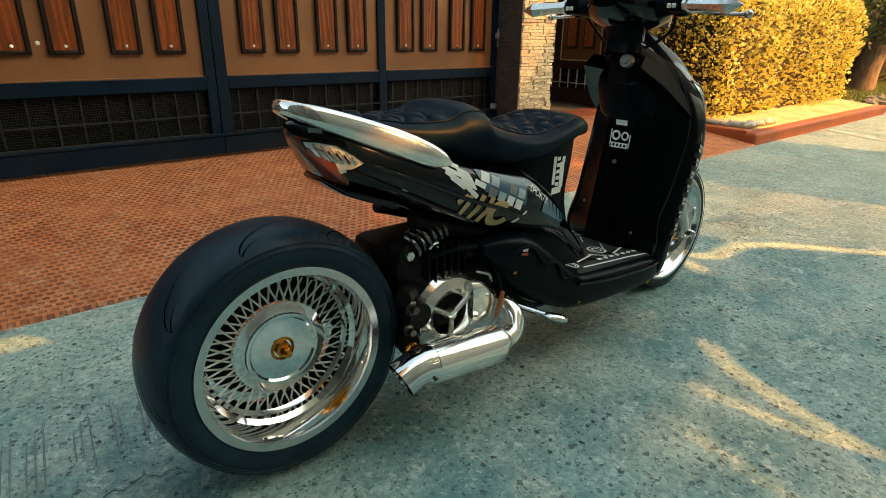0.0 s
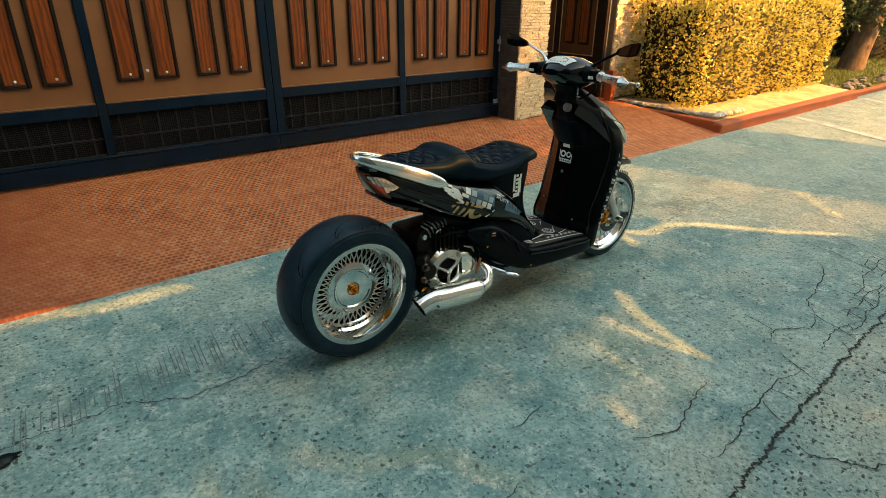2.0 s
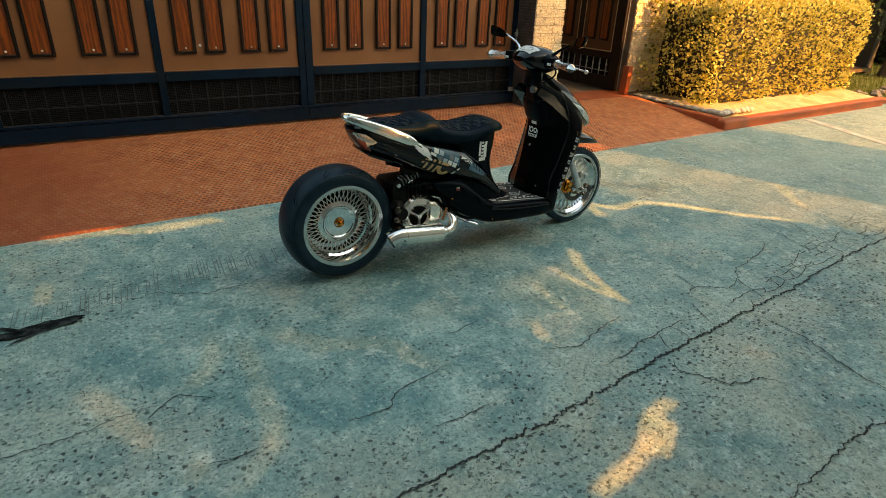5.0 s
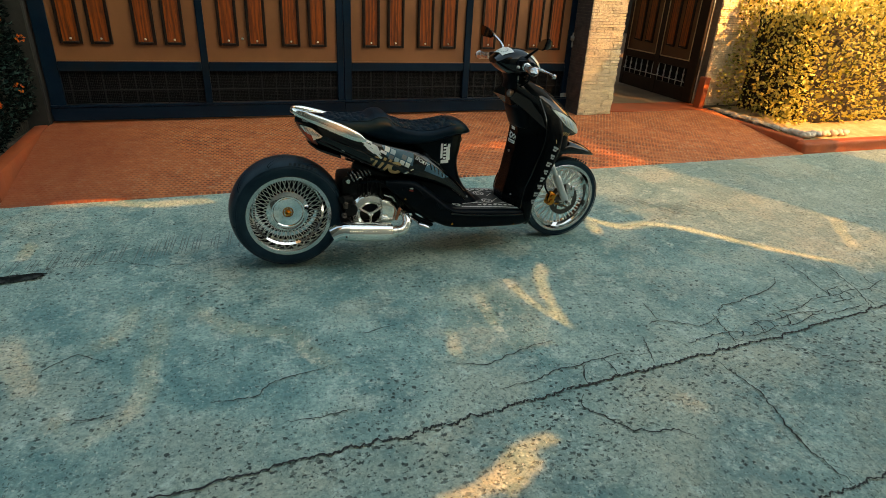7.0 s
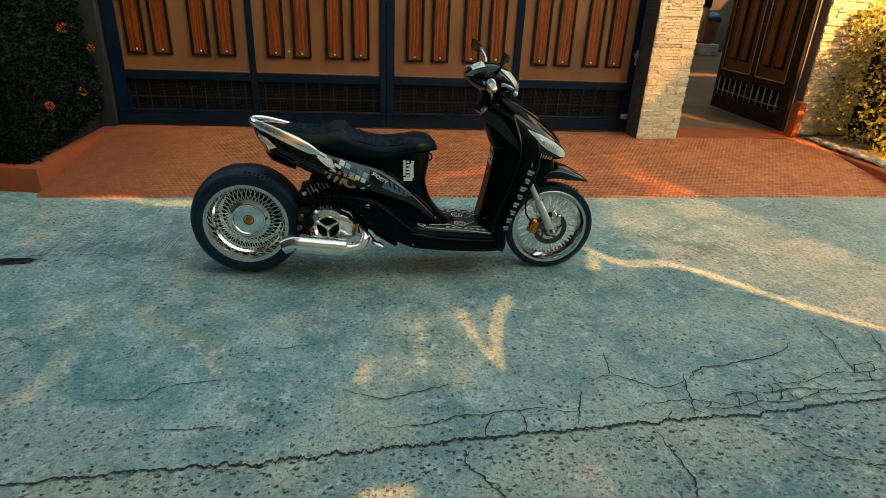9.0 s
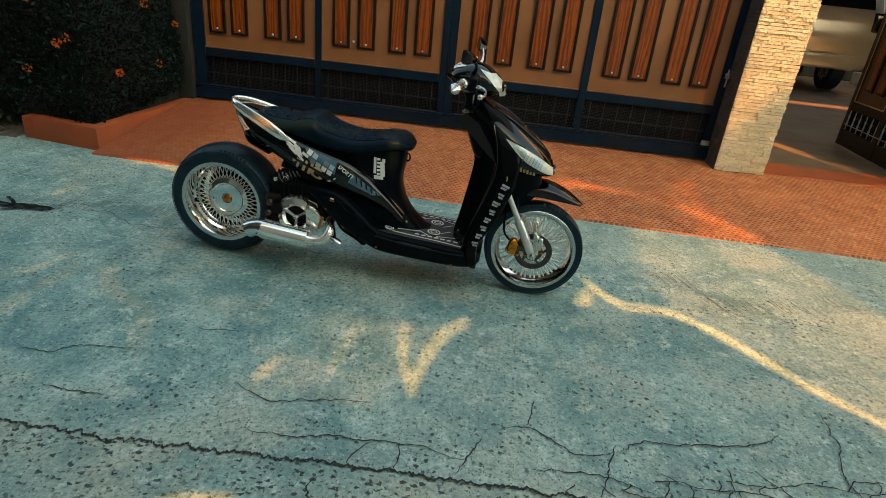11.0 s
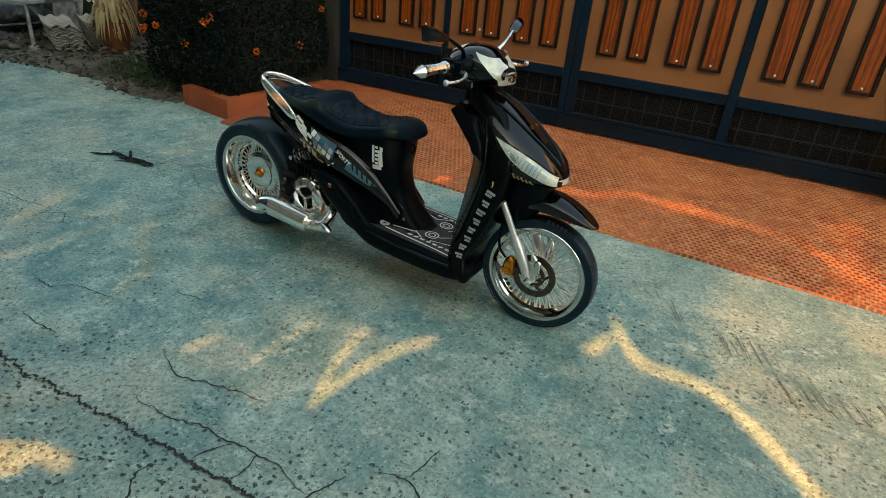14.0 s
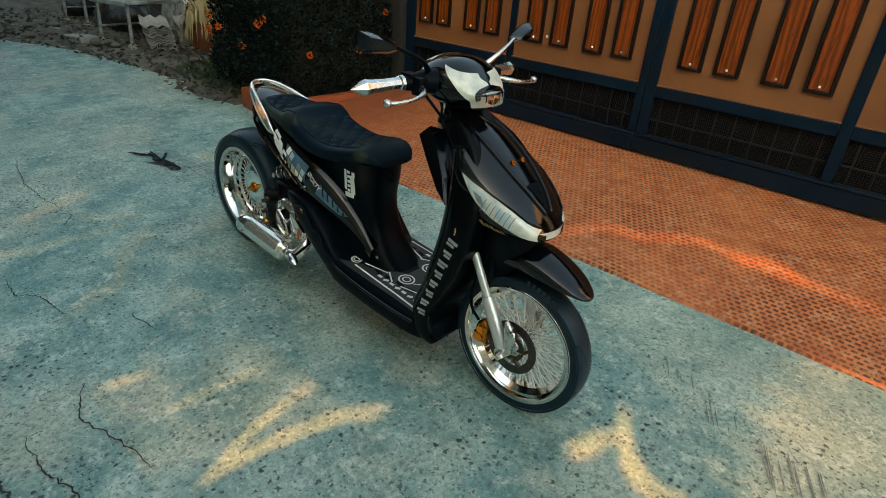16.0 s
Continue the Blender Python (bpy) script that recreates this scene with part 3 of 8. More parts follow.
def build_shade_walls():
    # added out of view: a wall that only casts shade and streaks
    front = solid("house_front", box(-24.0, 8.5, SHADE_Y - 0.03, SHADE_Y, -0.6, 7.0), M_RENDER, "unseen shade wall with slits that throw the sun streaks", "house", kind="structure", smooth=0)
    # slits shaped to throw the sun streaks: wide ones, and hairline ones that pass a faint light
    gaps = [
        ([(-0.80, 1.962), (-0.53, 1.955), (-0.285, 1.880), (-0.08, 1.884), (0.127, 1.872), (0.36, 1.907), (0.60, 1.955)], 0.020),
        ([(0.64, 1.965), (0.80, 2.03), (0.96, 2.08)], 0.016),
        ([(0.66, 1.96), (0.75, 1.86), (0.85, 1.69)], 0.012),
        ([(2.21, 1.235), (2.28, 1.10), (2.39, 1.005), (2.59, 1.00), (2.75, 0.905), (2.90, 0.76), (3.06, 0.585), (3.22, 0.45), (3.40, 0.30)], 0.026),
        ([(2.24, 1.13), (2.175, 0.95)], 0.020),
    ]
    gaps += [
        ([(1.67, 0.68), (1.585, 0.565), (1.53, 0.38), (1.505, 0.23), (1.51, 0.14)], 0.015),
        ([(1.405, 0.575), (1.435, 0.375), (1.485, 0.205)], 0.009),
        ([(1.225, 0.52), (1.20, 0.38), (1.19, 0.22)], 0.006),
        ([(0.99, 0.25), (0.94, 0.09)], 0.007),
        ([(1.39, 2.10), (1.53, 2.31), (1.72, 2.335), (1.84, 2.43), (1.98, 2.49), (2.18, 2.47), (2.36, 2.455), (2.61, 2.45), (2.85, 2.42)], 0.0105),
        ([(2.16, 2.39), (2.26, 2.53), (2.43, 2.46)], 0.010),
        ([(2.85, 2.42), (3.12, 2.21), (3.37, 1.99)], 0.011),
    ]
    gaps += [
        ([(4.80, 1.21), (4.40, 1.08), (4.04, 0.85), (3.81, 0.62), (3.67, 0.42)], 0.026),
        ([(1.12, -0.40), (0.96, -0.43), (0.81, -0.52), (0.55, -0.56)], 0.022),
        ([(1.02, -0.46), (0.85, -0.56)], 0.020),
        ([(-0.79, 1.49), (-0.81, 1.32)], 0.006),
    ]
    faint = [
        [(-0.25, 0.79), (-0.28, 0.62), (-0.34, 0.52), (-0.42, 0.48)],
        [(-0.16, 0.68), (-0.16, 0.52), (-0.18, 0.33), (-0.20, 0.12), (-0.36, -0.03)],
        [(-0.08, 0.74), (0.03, 0.61), (0.14, 0.49), (0.34, 0.40), (0.40, 0.25), (0.50, 0.11)],
        [(-0.70, 0.66), (-0.60, 0.39), (-0.54, 0.26)],
        [(-0.42, 0.15), (-0.46, 0.06)],
        [(1.66, -0.34), (1.72, -0.46)],
    ]
    for keys in faint:
        for k in (-1, 0, 1):
            gaps.append(([(x + 0.024 * k, y + 0.012 * k) for x, y in keys], 0.0013))
    # slits aimed at the stone pillar to brighten it
    for k in range(38):
        y = 2.86 + 0.062 * k
        x0 = 3.30 - 0.525 * (y - 3.1)
        gaps.append(([(x0, y), (x0 + 0.24, y + 0.004), (x0 + 0.48, y)], 0.0058))
    wide = len(gaps)
    # rows of fine slits, added to let a haze of sun onto the ground
    for k in range(-11, 44):
        y = 0.42 + 0.055 * k
        x0 = 2.55 + max(0, 1.15 - y) * 0.95
        x1 = 9.8
        if k >= 29:
            x0, x1 = 3.0, 5.6
        gaps.append(([(x0 + 0.06 * math.sin(k * 2.1), y), ((x0 + x1) / 2, y + 0.008), (x1 - 0.1 * math.sin(k * 1.3), y)], 0.0165))
    for k in range(9):
        gaps.append(([(0.92 + 0.05 * (k % 3), 0.08 + 0.06 * k), (1.2, 0.085 + 0.06 * k), (1.42 + 0.02 * k, 0.08 + 0.06 * k)], 0.0042))
    cut = new("cut", finish("cut", join_bm([slit(k, w, i, 0.8 if i >= wide else 3.0) for i, (k, w) in enumerate(gaps)]), M_RENDER, 0))
    # lower wall, also unseen: its top places the shadow edge
    annex = solid("annex_front", box(8.5, 40.0, SHADE_Y - 0.03, SHADE_Y, -0.6, 4.00), M_RENDER, "unseen lower shade wall that sets the sun's edge at the hedge bed", "house", kind="structure", smooth=0)
    for wall in (front, annex):
        mod = wall.modifiers.new("gaps", "BOOLEAN")
        mod.operation, mod.solver, mod.use_self, mod.object = "DIFFERENCE", "EXACT", True, cut
        done = bpy.data.meshes.new_from_object(wall.evaluated_get(bpy.context.evaluated_depsgraph_get()))
        wall.modifiers.clear()
        wall.data = done
    bpy.data.objects.remove(cut)
    solid("house_side", box(8.45, 8.5, SHADE_Y - 4, SHADE_Y - 0.03, -0.6, 7.0), M_RENDER, "unseen side of the shade wall", "house", kind="structure", smooth=0)
    # two tall blocks added out of view to darken the left side
    solid("house_west", box(-9.0, -1.45, SHADE_Y + 0.01, -1.0, -0.6, 14.0), M_LANE, "unseen dark block that cuts sky light on the left", "house", kind="structure", smooth=0)
    solid("house_west_porch", box(-9.0, -2.45, -0.999, 0.0, -0.6, 14.0), M_LANE, "unseen dark block that cuts sky light along the lane", "house", kind="structure", smooth=0)
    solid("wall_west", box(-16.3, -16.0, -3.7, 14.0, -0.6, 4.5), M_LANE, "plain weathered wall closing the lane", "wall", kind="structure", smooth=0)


build_shade_walls()


# ---- ground ----
def ground_z(y):
    """The street falls gently away from the gate."""
    return 0.045 * (min(max(y, -5.0), 2.0) - 1.0)


def build_ground():
    xs = sorted(set([-400, -150, -60, -25, -12] + [round(-8 + 0.4 * i, 3) for i in range(56)] + [18, 30, 60, 150, 400]))
    ys = sorted(set([-400, -150, -60, -25, -10] + [round(-6 + 0.25 * i, 3) for i in range(33)] + [2.6, 4, 8, 14, 25, 60, 150, 400]))
    bm = bmesh.new()
    rows = []
    for y in ys:
        row = []
        for x in xs:
            dz = 0.004 * noise.noise(Vector((x * 0.7, y * 0.7, 3.1))) if y < 1.9 else 0
            row.append(bm.verts.new((x, y, ground_z(y) + dz)))
        rows.append(row)
    for a, b in zip(rows, rows[1:]):
        for i in range(len(a) - 1):
            bm.faces.new((a[i], a[i + 1], b[i + 1], b[i]))
    return solid("ground", bm, M_CONCRETE, "worn grey-green concrete street with pits and cracks", "ground", kind="structure")


GROUND = build_ground()


def crack_ribbon(keys, width, jitter, step=0.02, seed=1, taper=True):
    """A ragged open crack along a line of ground points."""
    rnd = random.Random(seed)
    rows = []
    length = sum((Vector(b) - Vector(a)).length for a, b in zip(keys, keys[1:]))
    line = spline(keys, max(8, int(length / step)))
    n = len(line)
    bm = bmesh.new()
    prev = None
    wob = 0.0
    for i, (x, y) in enumerate(line):
        j = min(i + 1, n - 1)
        k = max(i - 1, 0)
        d = Vector((line[j][0] - line[k][0], line[j][1] - line[k][1]))
        d = d.normalized() if d.length else Vector((1, 0))
        side = Vector((-d.y, d.x))
        wob = wob * 0.8 + rnd.uniform(-jitter, jitter)
        c = Vector((x, y)) + side * wob
        wd = width * rnd.uniform(0.35, 1.3) * (min(1, 4 * i / n, 4 * (n - 1 - i) / n) if taper else 1) + 0.0008
        pair = [bm.verts.new((*(c + side * s * wd), ground_z(c.y) + 0.0045)) for s in (-1, 1)]
        if prev:
            bm.faces.new((prev[0], pair[0], pair[1], prev[1]))
        prev = pair
    bmesh.ops.recalc_face_normals(bm, faces=bm.faces[:])
    return bm


def build_cracks():
    lines = [
        ([(-2.2, -0.40), (-0.9, -0.34), (0.1, -0.275), (0.63, -0.26), (0.93, -0.24), (1.32, -0.21), (1.90, -0.18), (2.40, -0.16), (3.08, -0.11), (4.2, -0.08), (6.5, 0.0), (9, 0.1)], 0.0080, 0.004),
        ([(1.98, -0.20), (1.99, -0.34), (1.99, -0.46), (1.97, -0.56), (1.94, -0.68), (1.95, -0.80), (1.96, -0.88)], 0.0050, 0.005),
        ([(0.9, -0.88), (1.45, -0.85), (1.81, -0.87), (2.09, -0.86), (2.8, -0.84), (4.0, -0.80)], 0.0050, 0.004),
        ([(-0.85, 1.15), (-0.64, 1.18), (-0.37, 1.18), (-0.20, 1.10), (0.08, 1.11), (0.22, 1.09)], 0.0017, 0.005),
    ]
    # branches off the main joint
    lines += [
        ([(1.01, -0.13), (1.18, -0.13), (1.31, -0.10), (1.53, -0.08), (1.74, -0.10)], 0.0030, 0.003),
        ([(1.43, -0.10), (1.39, -0.15), (1.38, -0.20)], 0.0034, 0.002),
        ([(1.52, -0.08), (1.53, -0.14), (1.52, -0.19)], 0.0028, 0.002),
        ([(1.78, 0.0), (1.75, -0.06), (1.71, -0.17)], 0.0030, 0.003),
        ([(1.95, -0.10), (2.04, -0.08), (2.17, -0.08), (2.33, -0.11)], 0.0028, 0.003),
        ([(2.23, 0.07), (2.20, -0.05), (2.16, -0.16)], 0.0032, 0.003),
        ([(2.23, 0.04), (2.35, 0.11), (2.63, 0.16), (2.83, 0.26)], 0.0034, 0.004),
        ([(3.04, 0.42), (3.03, 0.25), (2.98, 0.08), (3.06, -0.09)], 0.0034, 0.004),
        ([(3.27, 0.37), (3.20, 0.12), (3.08, -0.10)], 0.0030, 0.004),
        ([(0.89, 0.07), (1.03, 0.01), (1.14, 0.03), (1.25, 0.06), (1.38, 0.08)], 0.0030, 0.003),
        ([(1.84, 0.05), (1.92, 0.08), (2.03, 0.04), (2.10, 0.0), (2.23, 0.04)], 0.0030, 0.003),
        ([(1.96, 0.23), (1.93, 0.09)], 0.0026, 0.003),
    ]
    lines += [
        ([(1.32, -0.25), (1.31, -0.33), (1.40, -0.46), (1.56, -0.49), (1.60, -0.57)], 0.0040, 0.006),
        ([(-0.53, 0.39), (-0.43, 0.46), (-0.33, 0.40)], 0.0024, 0.003),
        ([(0.03, 0.07), (0.17, 0.06), (0.26, 0.12), (0.46, 0.16)], 0.0026, 0.003),
        ([(0.27, -0.09), (0.39, -0.11), (0.50, -0.09)], 0.0022, 0.003),
        ([(-0.41, 0.10), (-0.26, 0.09)], 0.0022, 0.003),
        ([(0.61, 0.33), (0.76, 0.35)], 0.0022, 0.003),
        ([(-1.5, 0.5), (-1.0, 0.42), (-0.5, 0.45)], 0.0020, 0.004),
        ([(2.3, -0.16), (2.6, -0.4), (3.1, -0.55), (3.9, -0.9)], 0.0036, 0.006),
    ]
    # the crazed strip along the main joint: an uneven net of small cells
    rnd = random.Random(5)

    def level(r, x):
        return -0.165 + 0.045 * (x - 2.1) + r * (0.036 + 0.018 * (x - 2.0)) + 0.010 * math.sin(x * 9 + r * 2.3) + 0.009 * math.sin(x * 23 + r * 1.7)
    for r in range(1, 5):
        x = 2.0 + 0.16 * r + rnd.uniform(0, 0.1)
        while x < 4.1:
            ln = rnd.uniform(0.10, 0.30)
            if rnd.random() < 0.92 - 0.10 * r:
                lines.append(([(x + ln * q / 4, level(r, x + ln * q / 4)) for q in range(5)], 0.0024, 0.002))
            x += ln
    for r in range(0, 4):
        x = 2.05 + 0.18 * r
        while x < 4.0:
            a, b = x, x + rnd.uniform(-0.05, 0.05)
            if rnd.random() < 0.98 - 0.12 * r:
                lines.append(([(a, level(r, a)), ((a + b) / 2 + rnd.uniform(-0.012, 0.012), (level(r, a) + level(r + 1, b)) / 2), (b, level(r + 1, b))], 0.0024, 0.002))
            x += rnd.uniform(0.06, 0.16)
    for i, (keys, wd, jit) in enumerate(lines):
        part("crack", crack_ribbon(keys, wd * 0.60, jit * 1.5, 0.010, seed=i + 3, taper=wd != 0.0024), M_CRACK, GROUND, smooth=0)


build_cracks()


def build_grooves():
    """Comb marks scored in the concrete beside the driveway, in patches of parallel lines."""
    rnd = random.Random(11)
    strip = []
    patches = [(-0.35 + 0.30 * k + rnd.uniform(-0.04, 0.04), 1.27 + 0.05 * math.sin(k), 0.29, 0.25, 0.10) for k in range(-3, 3)]
    patches += [(2.48, 1.42, 0.15, 0.14, -0.5), (2.74, 1.33, 0.20, 0.17, -0.45), (3.02, 1.16, 0.26, 0.20, -0.5), (3.30, 1.22, 0.22, 0.18, -0.4), (3.55, 1.32, 0.2, 0.14, -0.4), (2.30, 1.52, 0.16, 0.10, -0.5)]
    for cx, cy, wd, ht, lean in patches:
        n = int(wd / 0.0145)
        for i in range(n):
            if rnd.random() < 0.35:
                continue
            x = cx - wd / 2 + wd * i / n
            y = cy + rnd.uniform(-0.02, 0.02)
            ln = ht * rnd.uniform(0.3, 1.0)
            strip.append(([(x, y - ln / 2), (x + lean * ln * 0.5, y), (x + lean * ln, y + ln / 2)], 0.0013, 0.0006))
    tagged(part("groove", join_bm([crack_ribbon(k, w, j, 0.02, seed=i) for i, (k, w, j) in enumerate(strip)]), M_GROOVE, GROUND, "scored comb marks in the concrete", smooth=0), kind="stuff")


build_grooves()


def blob(keys, z_off, seed, rough=0.3, n=40):
    """A flat ragged stain: keys are (x, y, half_length, half_width, turn)."""
    bms = []
    for i, (cx, cy, a, b, turn) in enumerate(keys):
        bm = bmesh.new()
        vs = []
        for k in range(n):
            t = 2 * math.pi * k / n
            r = 1 + rough * noise.noise(Vector((math.cos(t) * 2.2 + i * 5, math.sin(t) * 2.2, seed))) * 2
            p = Matrix.Rotation(turn, 2) @ Vector((a * r * math.cos(t), b * r * math.sin(t)))
            vs.append(bm.verts.new((cx + p.x, cy + p.y, ground_z(cy + p.y) + z_off)))
        bm.faces.new(vs)
        bms.append(bm)
    return join_bm(bms)


solid("oil_stain", blob([(-0.78, 1.12, 0.12, 0.032, 0.05), (-0.95, 1.11, 0.13, 0.022, -0.15), (-0.92, 1.15, 0.10, 0.010, -0.6), (-1.07, 1.07, 0.09, 0.014, 0.5), (-0.84, 1.08, 0.09, 0.009, 0.5)], 0.006, 4), M_OIL,
      "black oily stain soaked into the concrete", "stain", kind="structure", smooth=0)


def build_lines():
    for i, (x0, y0, x1, y1) in enumerate(((6.62, 1.93, 5.75, -1.2), (8.75, 1.95, 7.65, -1.2), (10.9, 1.95, 9.6, -1.2))):
        bm = bmesh.new()
        d = Vector((x1 - x0, y1 - y0)).normalized()
        s = Vector((-d.y, d.x)) * 0.05
        rows = []
        for k in range(14):
            u = k / 13
            c = Vector((x0 + (x1 - x0) * u, y0 + (y1 - y0) * u))
            rows.append([bm.verts.new((*(c + s * e), ground_z(c.y) + 0.007)) for e in (-1, 1)])
        for a, b in zip(rows, rows[1:]):
            bm.faces.new((a[0], b[0], b[1], a[1]))
        bmesh.ops.recalc_face_normals(bm, faces=bm.faces[:])
        solid(f"road_marking_{i + 1}", bm, M_LINE, "faded white parking line painted on the street", "road marking", "parking lines", "structure", 0)


build_lines()


# ---- driveway ramp and gate ----
GATE_Y = 3.37
SILL_Z = 0.205


def build_driveway():
    prof = [(1.975, 0.043), (1.985, 0.056), (2.4, 0.112), (2.8, 0.165), (3.12, 0.203), (3.55, 0.205)]
    bm = bmesh.new()
    top = [[bm.verts.new((x, y + 0.006 * noise.noise(Vector((x * 2, y, 0))) * (i == 0), z)) for x in [-1.06 + 0.306 * k for k in range(21)]] for i, (y, z) in enumerate(prof)]
    for a, b in zip(top, top[1:]):
        for i in range(len(a) - 1):
            bm.faces.new((a[i], a[i + 1], b[i + 1], b[i]))
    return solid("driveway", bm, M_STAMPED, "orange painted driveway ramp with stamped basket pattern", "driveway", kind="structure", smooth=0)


build_driveway()


def build_gate_leaf(x0, panels, group):
    """One leaf: steel frame, tan sheets with framed wooden slats, and a grille below."""
    x1 = panels[-1][1] + 0.055
    leaf = thing("gate_leaf", ((x0 + x1) / 2, GATE_Y, SILL_Z), "closed dark steel gate leaf with tan sheets and brown wooden slats", "gate", group)
    y0, y1 = GATE_Y - 0.02, GATE_Y + 0.03
    top = 2.05
    for a, b in ((x0, panels[0][0]), (panels[0][1], panels[1][0]), (panels[1][1], x1)):
        part("stile", box(a, b, y0, y1, 0.225, top, 0.004), M_GATE, leaf)
    inner = panels[0][0], panels[1][1]
    part("bottom_rail", box(inner[0], inner[1], y0 - 0.006, y1, 0.225, 0.335, 0.005), M_GATE, leaf)
    part("bottom_ledge", box(x0, x1, y0 - 0.028, y0 - 0.007, 0.322, 0.338, 0.003), M_GATE, leaf)
    part("bottom_plate", box(x0, x1, y0 - 0.022, y0 - 0.007, 0.222, 0.319, 0.003), M_GATE, leaf)
    for a, b in panels:
        part("middle_rail", box(a, b, y0 - 0.003, y1, 0.577, 0.648, 0.004), M_GATE, leaf)
        part("top_rail", box(a, b, y0, y1, top - 0.08, top, 0.004), M_GATE, leaf)
        part("sheet_panel", box(a, b, GATE_Y - 0.002, GATE_Y + 0.012, 0.648, top - 0.08, 0.0), M_TAN, leaf, "tan painted steel sheet")
        part("trim_strip", box(a, b, y0 - 0.001, GATE_Y - 0.003, 0.648, 0.655, 0.001), M_TAN, leaf)
        part("backing_sheet", box(a, b, GATE_Y + 0.016, GATE_Y + 0.022, 0.337, 0.575, 0.0), M_BACKING, leaf, "dark woven mesh behind the grille")
        # grille: a flat bar across a row of uprights, woven wire behind
        part("grille_bar", box(a, b, GATE_Y - 0.012, GATE_Y - 0.006, 0.434, 0.443), M_RUST, leaf)
        wires = [box(a + 0.012 * k, a + 0.012 * k + 0.0016, GATE_Y + 0.011, GATE_Y + 0.0125, 0.337, 0.575) for k in range(1, int((b - a) / 0.012))] + [box(a, b, GATE_Y + 0.013, GATE_Y + 0.0145, 0.337 + 0.012 * k, 0.3386 + 0.012 * k) for k in range(1, 20)]
        part("wire_mesh", join_bm(wires), M_RUST, leaf, "fine dark woven wire")
        count = 9
        for k in range(count):
            x = a + (b - a) * (k + 0.5) / count
            part("grille_upright", box(x - 0.004, x + 0.004, GATE_Y - 0.006, GATE_Y, 0.337, 0.576), M_RUST, leaf)
        # framed slats in two pairs
        span = b - a
        for c in ((0.125, 0.325, 0.625, 0.830) if a < -0.5 else (0.166, 0.375, 0.635, 0.846)):
            xc = a + span * c
            hw = 0.073
            z0, z1 = 0.770, 1.72
            rim = join_bm([
                box(xc - hw, xc - hw + 0.022, GATE_Y - 0.026, GATE_Y - 0.002, z0, z1, 0.004),
                box(xc + hw - 0.022, xc + hw, GATE_Y - 0.026, GATE_Y - 0.002, z0, z1, 0.004),
                box(xc - hw + 0.022, xc + hw - 0.022, GATE_Y - 0.026, GATE_Y - 0.002, z0, z0 + 0.018, 0.004),
                box(xc - hw + 0.022, xc + hw - 0.022, GATE_Y - 0.026, GATE_Y - 0.002, z1 - 0.018, z1, 0.004)])
            fr = part("slat_frame", rim, M_BEZEL, leaf, "dark brown slat frame")
            board = part("slat", box(xc - hw + 0.0215, xc + hw - 0.0215, GATE_Y - 0.018, GATE_Y - 0.002, z0 + 0.0185, z1 - 0.0185, 0.002), M_WOOD, leaf, "reddish brown grained wooden slat")
            for zb in (0.808, 1.68):
                part("bolt_cap", lathe_y([(0.0005, -0.008), (0.005, -0.007), (0.0078, -0.003), (0.008, 0.0)], (xc, GATE_Y - 0.018, zb), 12), M_WHITE, board, "white bolt cap")
    return leaf


LEAF_A = build_gate_leaf(-1.035, ((-0.936, 0.034), (0.087, 1.094)), "driveway gate leaves")
LEAF_B = build_gate_leaf(1.1515, ((1.217, 2.238), (2.300, 3.294)), "driveway gate leaves")
part("paint_daub", lathe_y([(0.0005, -0.004), (0.007, -0.0035), (0.010, -0.001), (0.0105, 0.0)], (0.357, GATE_Y - 0.002, 0.822), 14), M_WHITE, LEAF_A, "pale paint daub on the sheet")
part("slide_bolt", join_bm([box(3.315, 3.345, GATE_Y - 0.05, GATE_Y - 0.021, 0.86, 0.90, 0.004), tube([(3.330, GATE_Y - 0.04, 0.80), (3.330, GATE_Y - 0.04, 0.93)], 0.007, 8)]), M_GALV, LEAF_B, "small steel bolt")
part("cover_strip", box(1.10, 1.20, GATE_Y + 0.032, GATE_Y + 0.038, 0.22, 2.05), M_GATE, LEAF_A)
part("corner_hinge", box(3.27, 3.335, GATE_Y - 0.055, GATE_Y - 0.043, 0.335, 0.375, 0.004), M_GALV, LEAF_B)

# ---- masonry ----
STONES = []


def stone_meshes():
    rnd = random.Random(21)
    for k in range(14):
        bm = box(-0.5, 0.5, -0.5, 0.5, -0.5, 0.5)
        bmesh.ops.subdivide_edges(bm, edges=[e for e in bm.edges if abs(e.verts[0].co.x - e.verts[1].co.x) > 0.5], cuts=3)
        for v in bm.verts:
            v.co.z += 0.10 * noise.noise(v.co * 1.7 + Vector((k * 3.1, 0, 0)))
            if v.co.y < 0:
                v.co.y += rnd.uniform(-0.14, 0.14)
        STONES.append(finish("stone", bm, M_STONE, 0))


stone_meshes()


def clad(parent, x0, x1, y, z0, z1, seed, rows):
    """Split stones in thin uneven courses on a face that looks along -y."""
    rnd = random.Random(seed)
    z = z0
    step = (z1 - z0) / rows
    for r in range(rows):
        x = x0
        h = step * rnd.uniform(0.80, 0.95)
        while x < x1 - 0.001:
            ln = rnd.uniform(0.05, 0.135)
            if x + ln > x1 - 0.04:
                ln = x1 - x
            dep = rnd.uniform(0.010, 0.030)
            m = Matrix.Translation((x + ln / 2, y - dep / 2, z + step / 2)) @ Matrix.Diagonal((ln - 0.0015, dep, h, 1))
            piece("stone", rnd.choice(STONES), parent, m)
            x += ln
        z += step


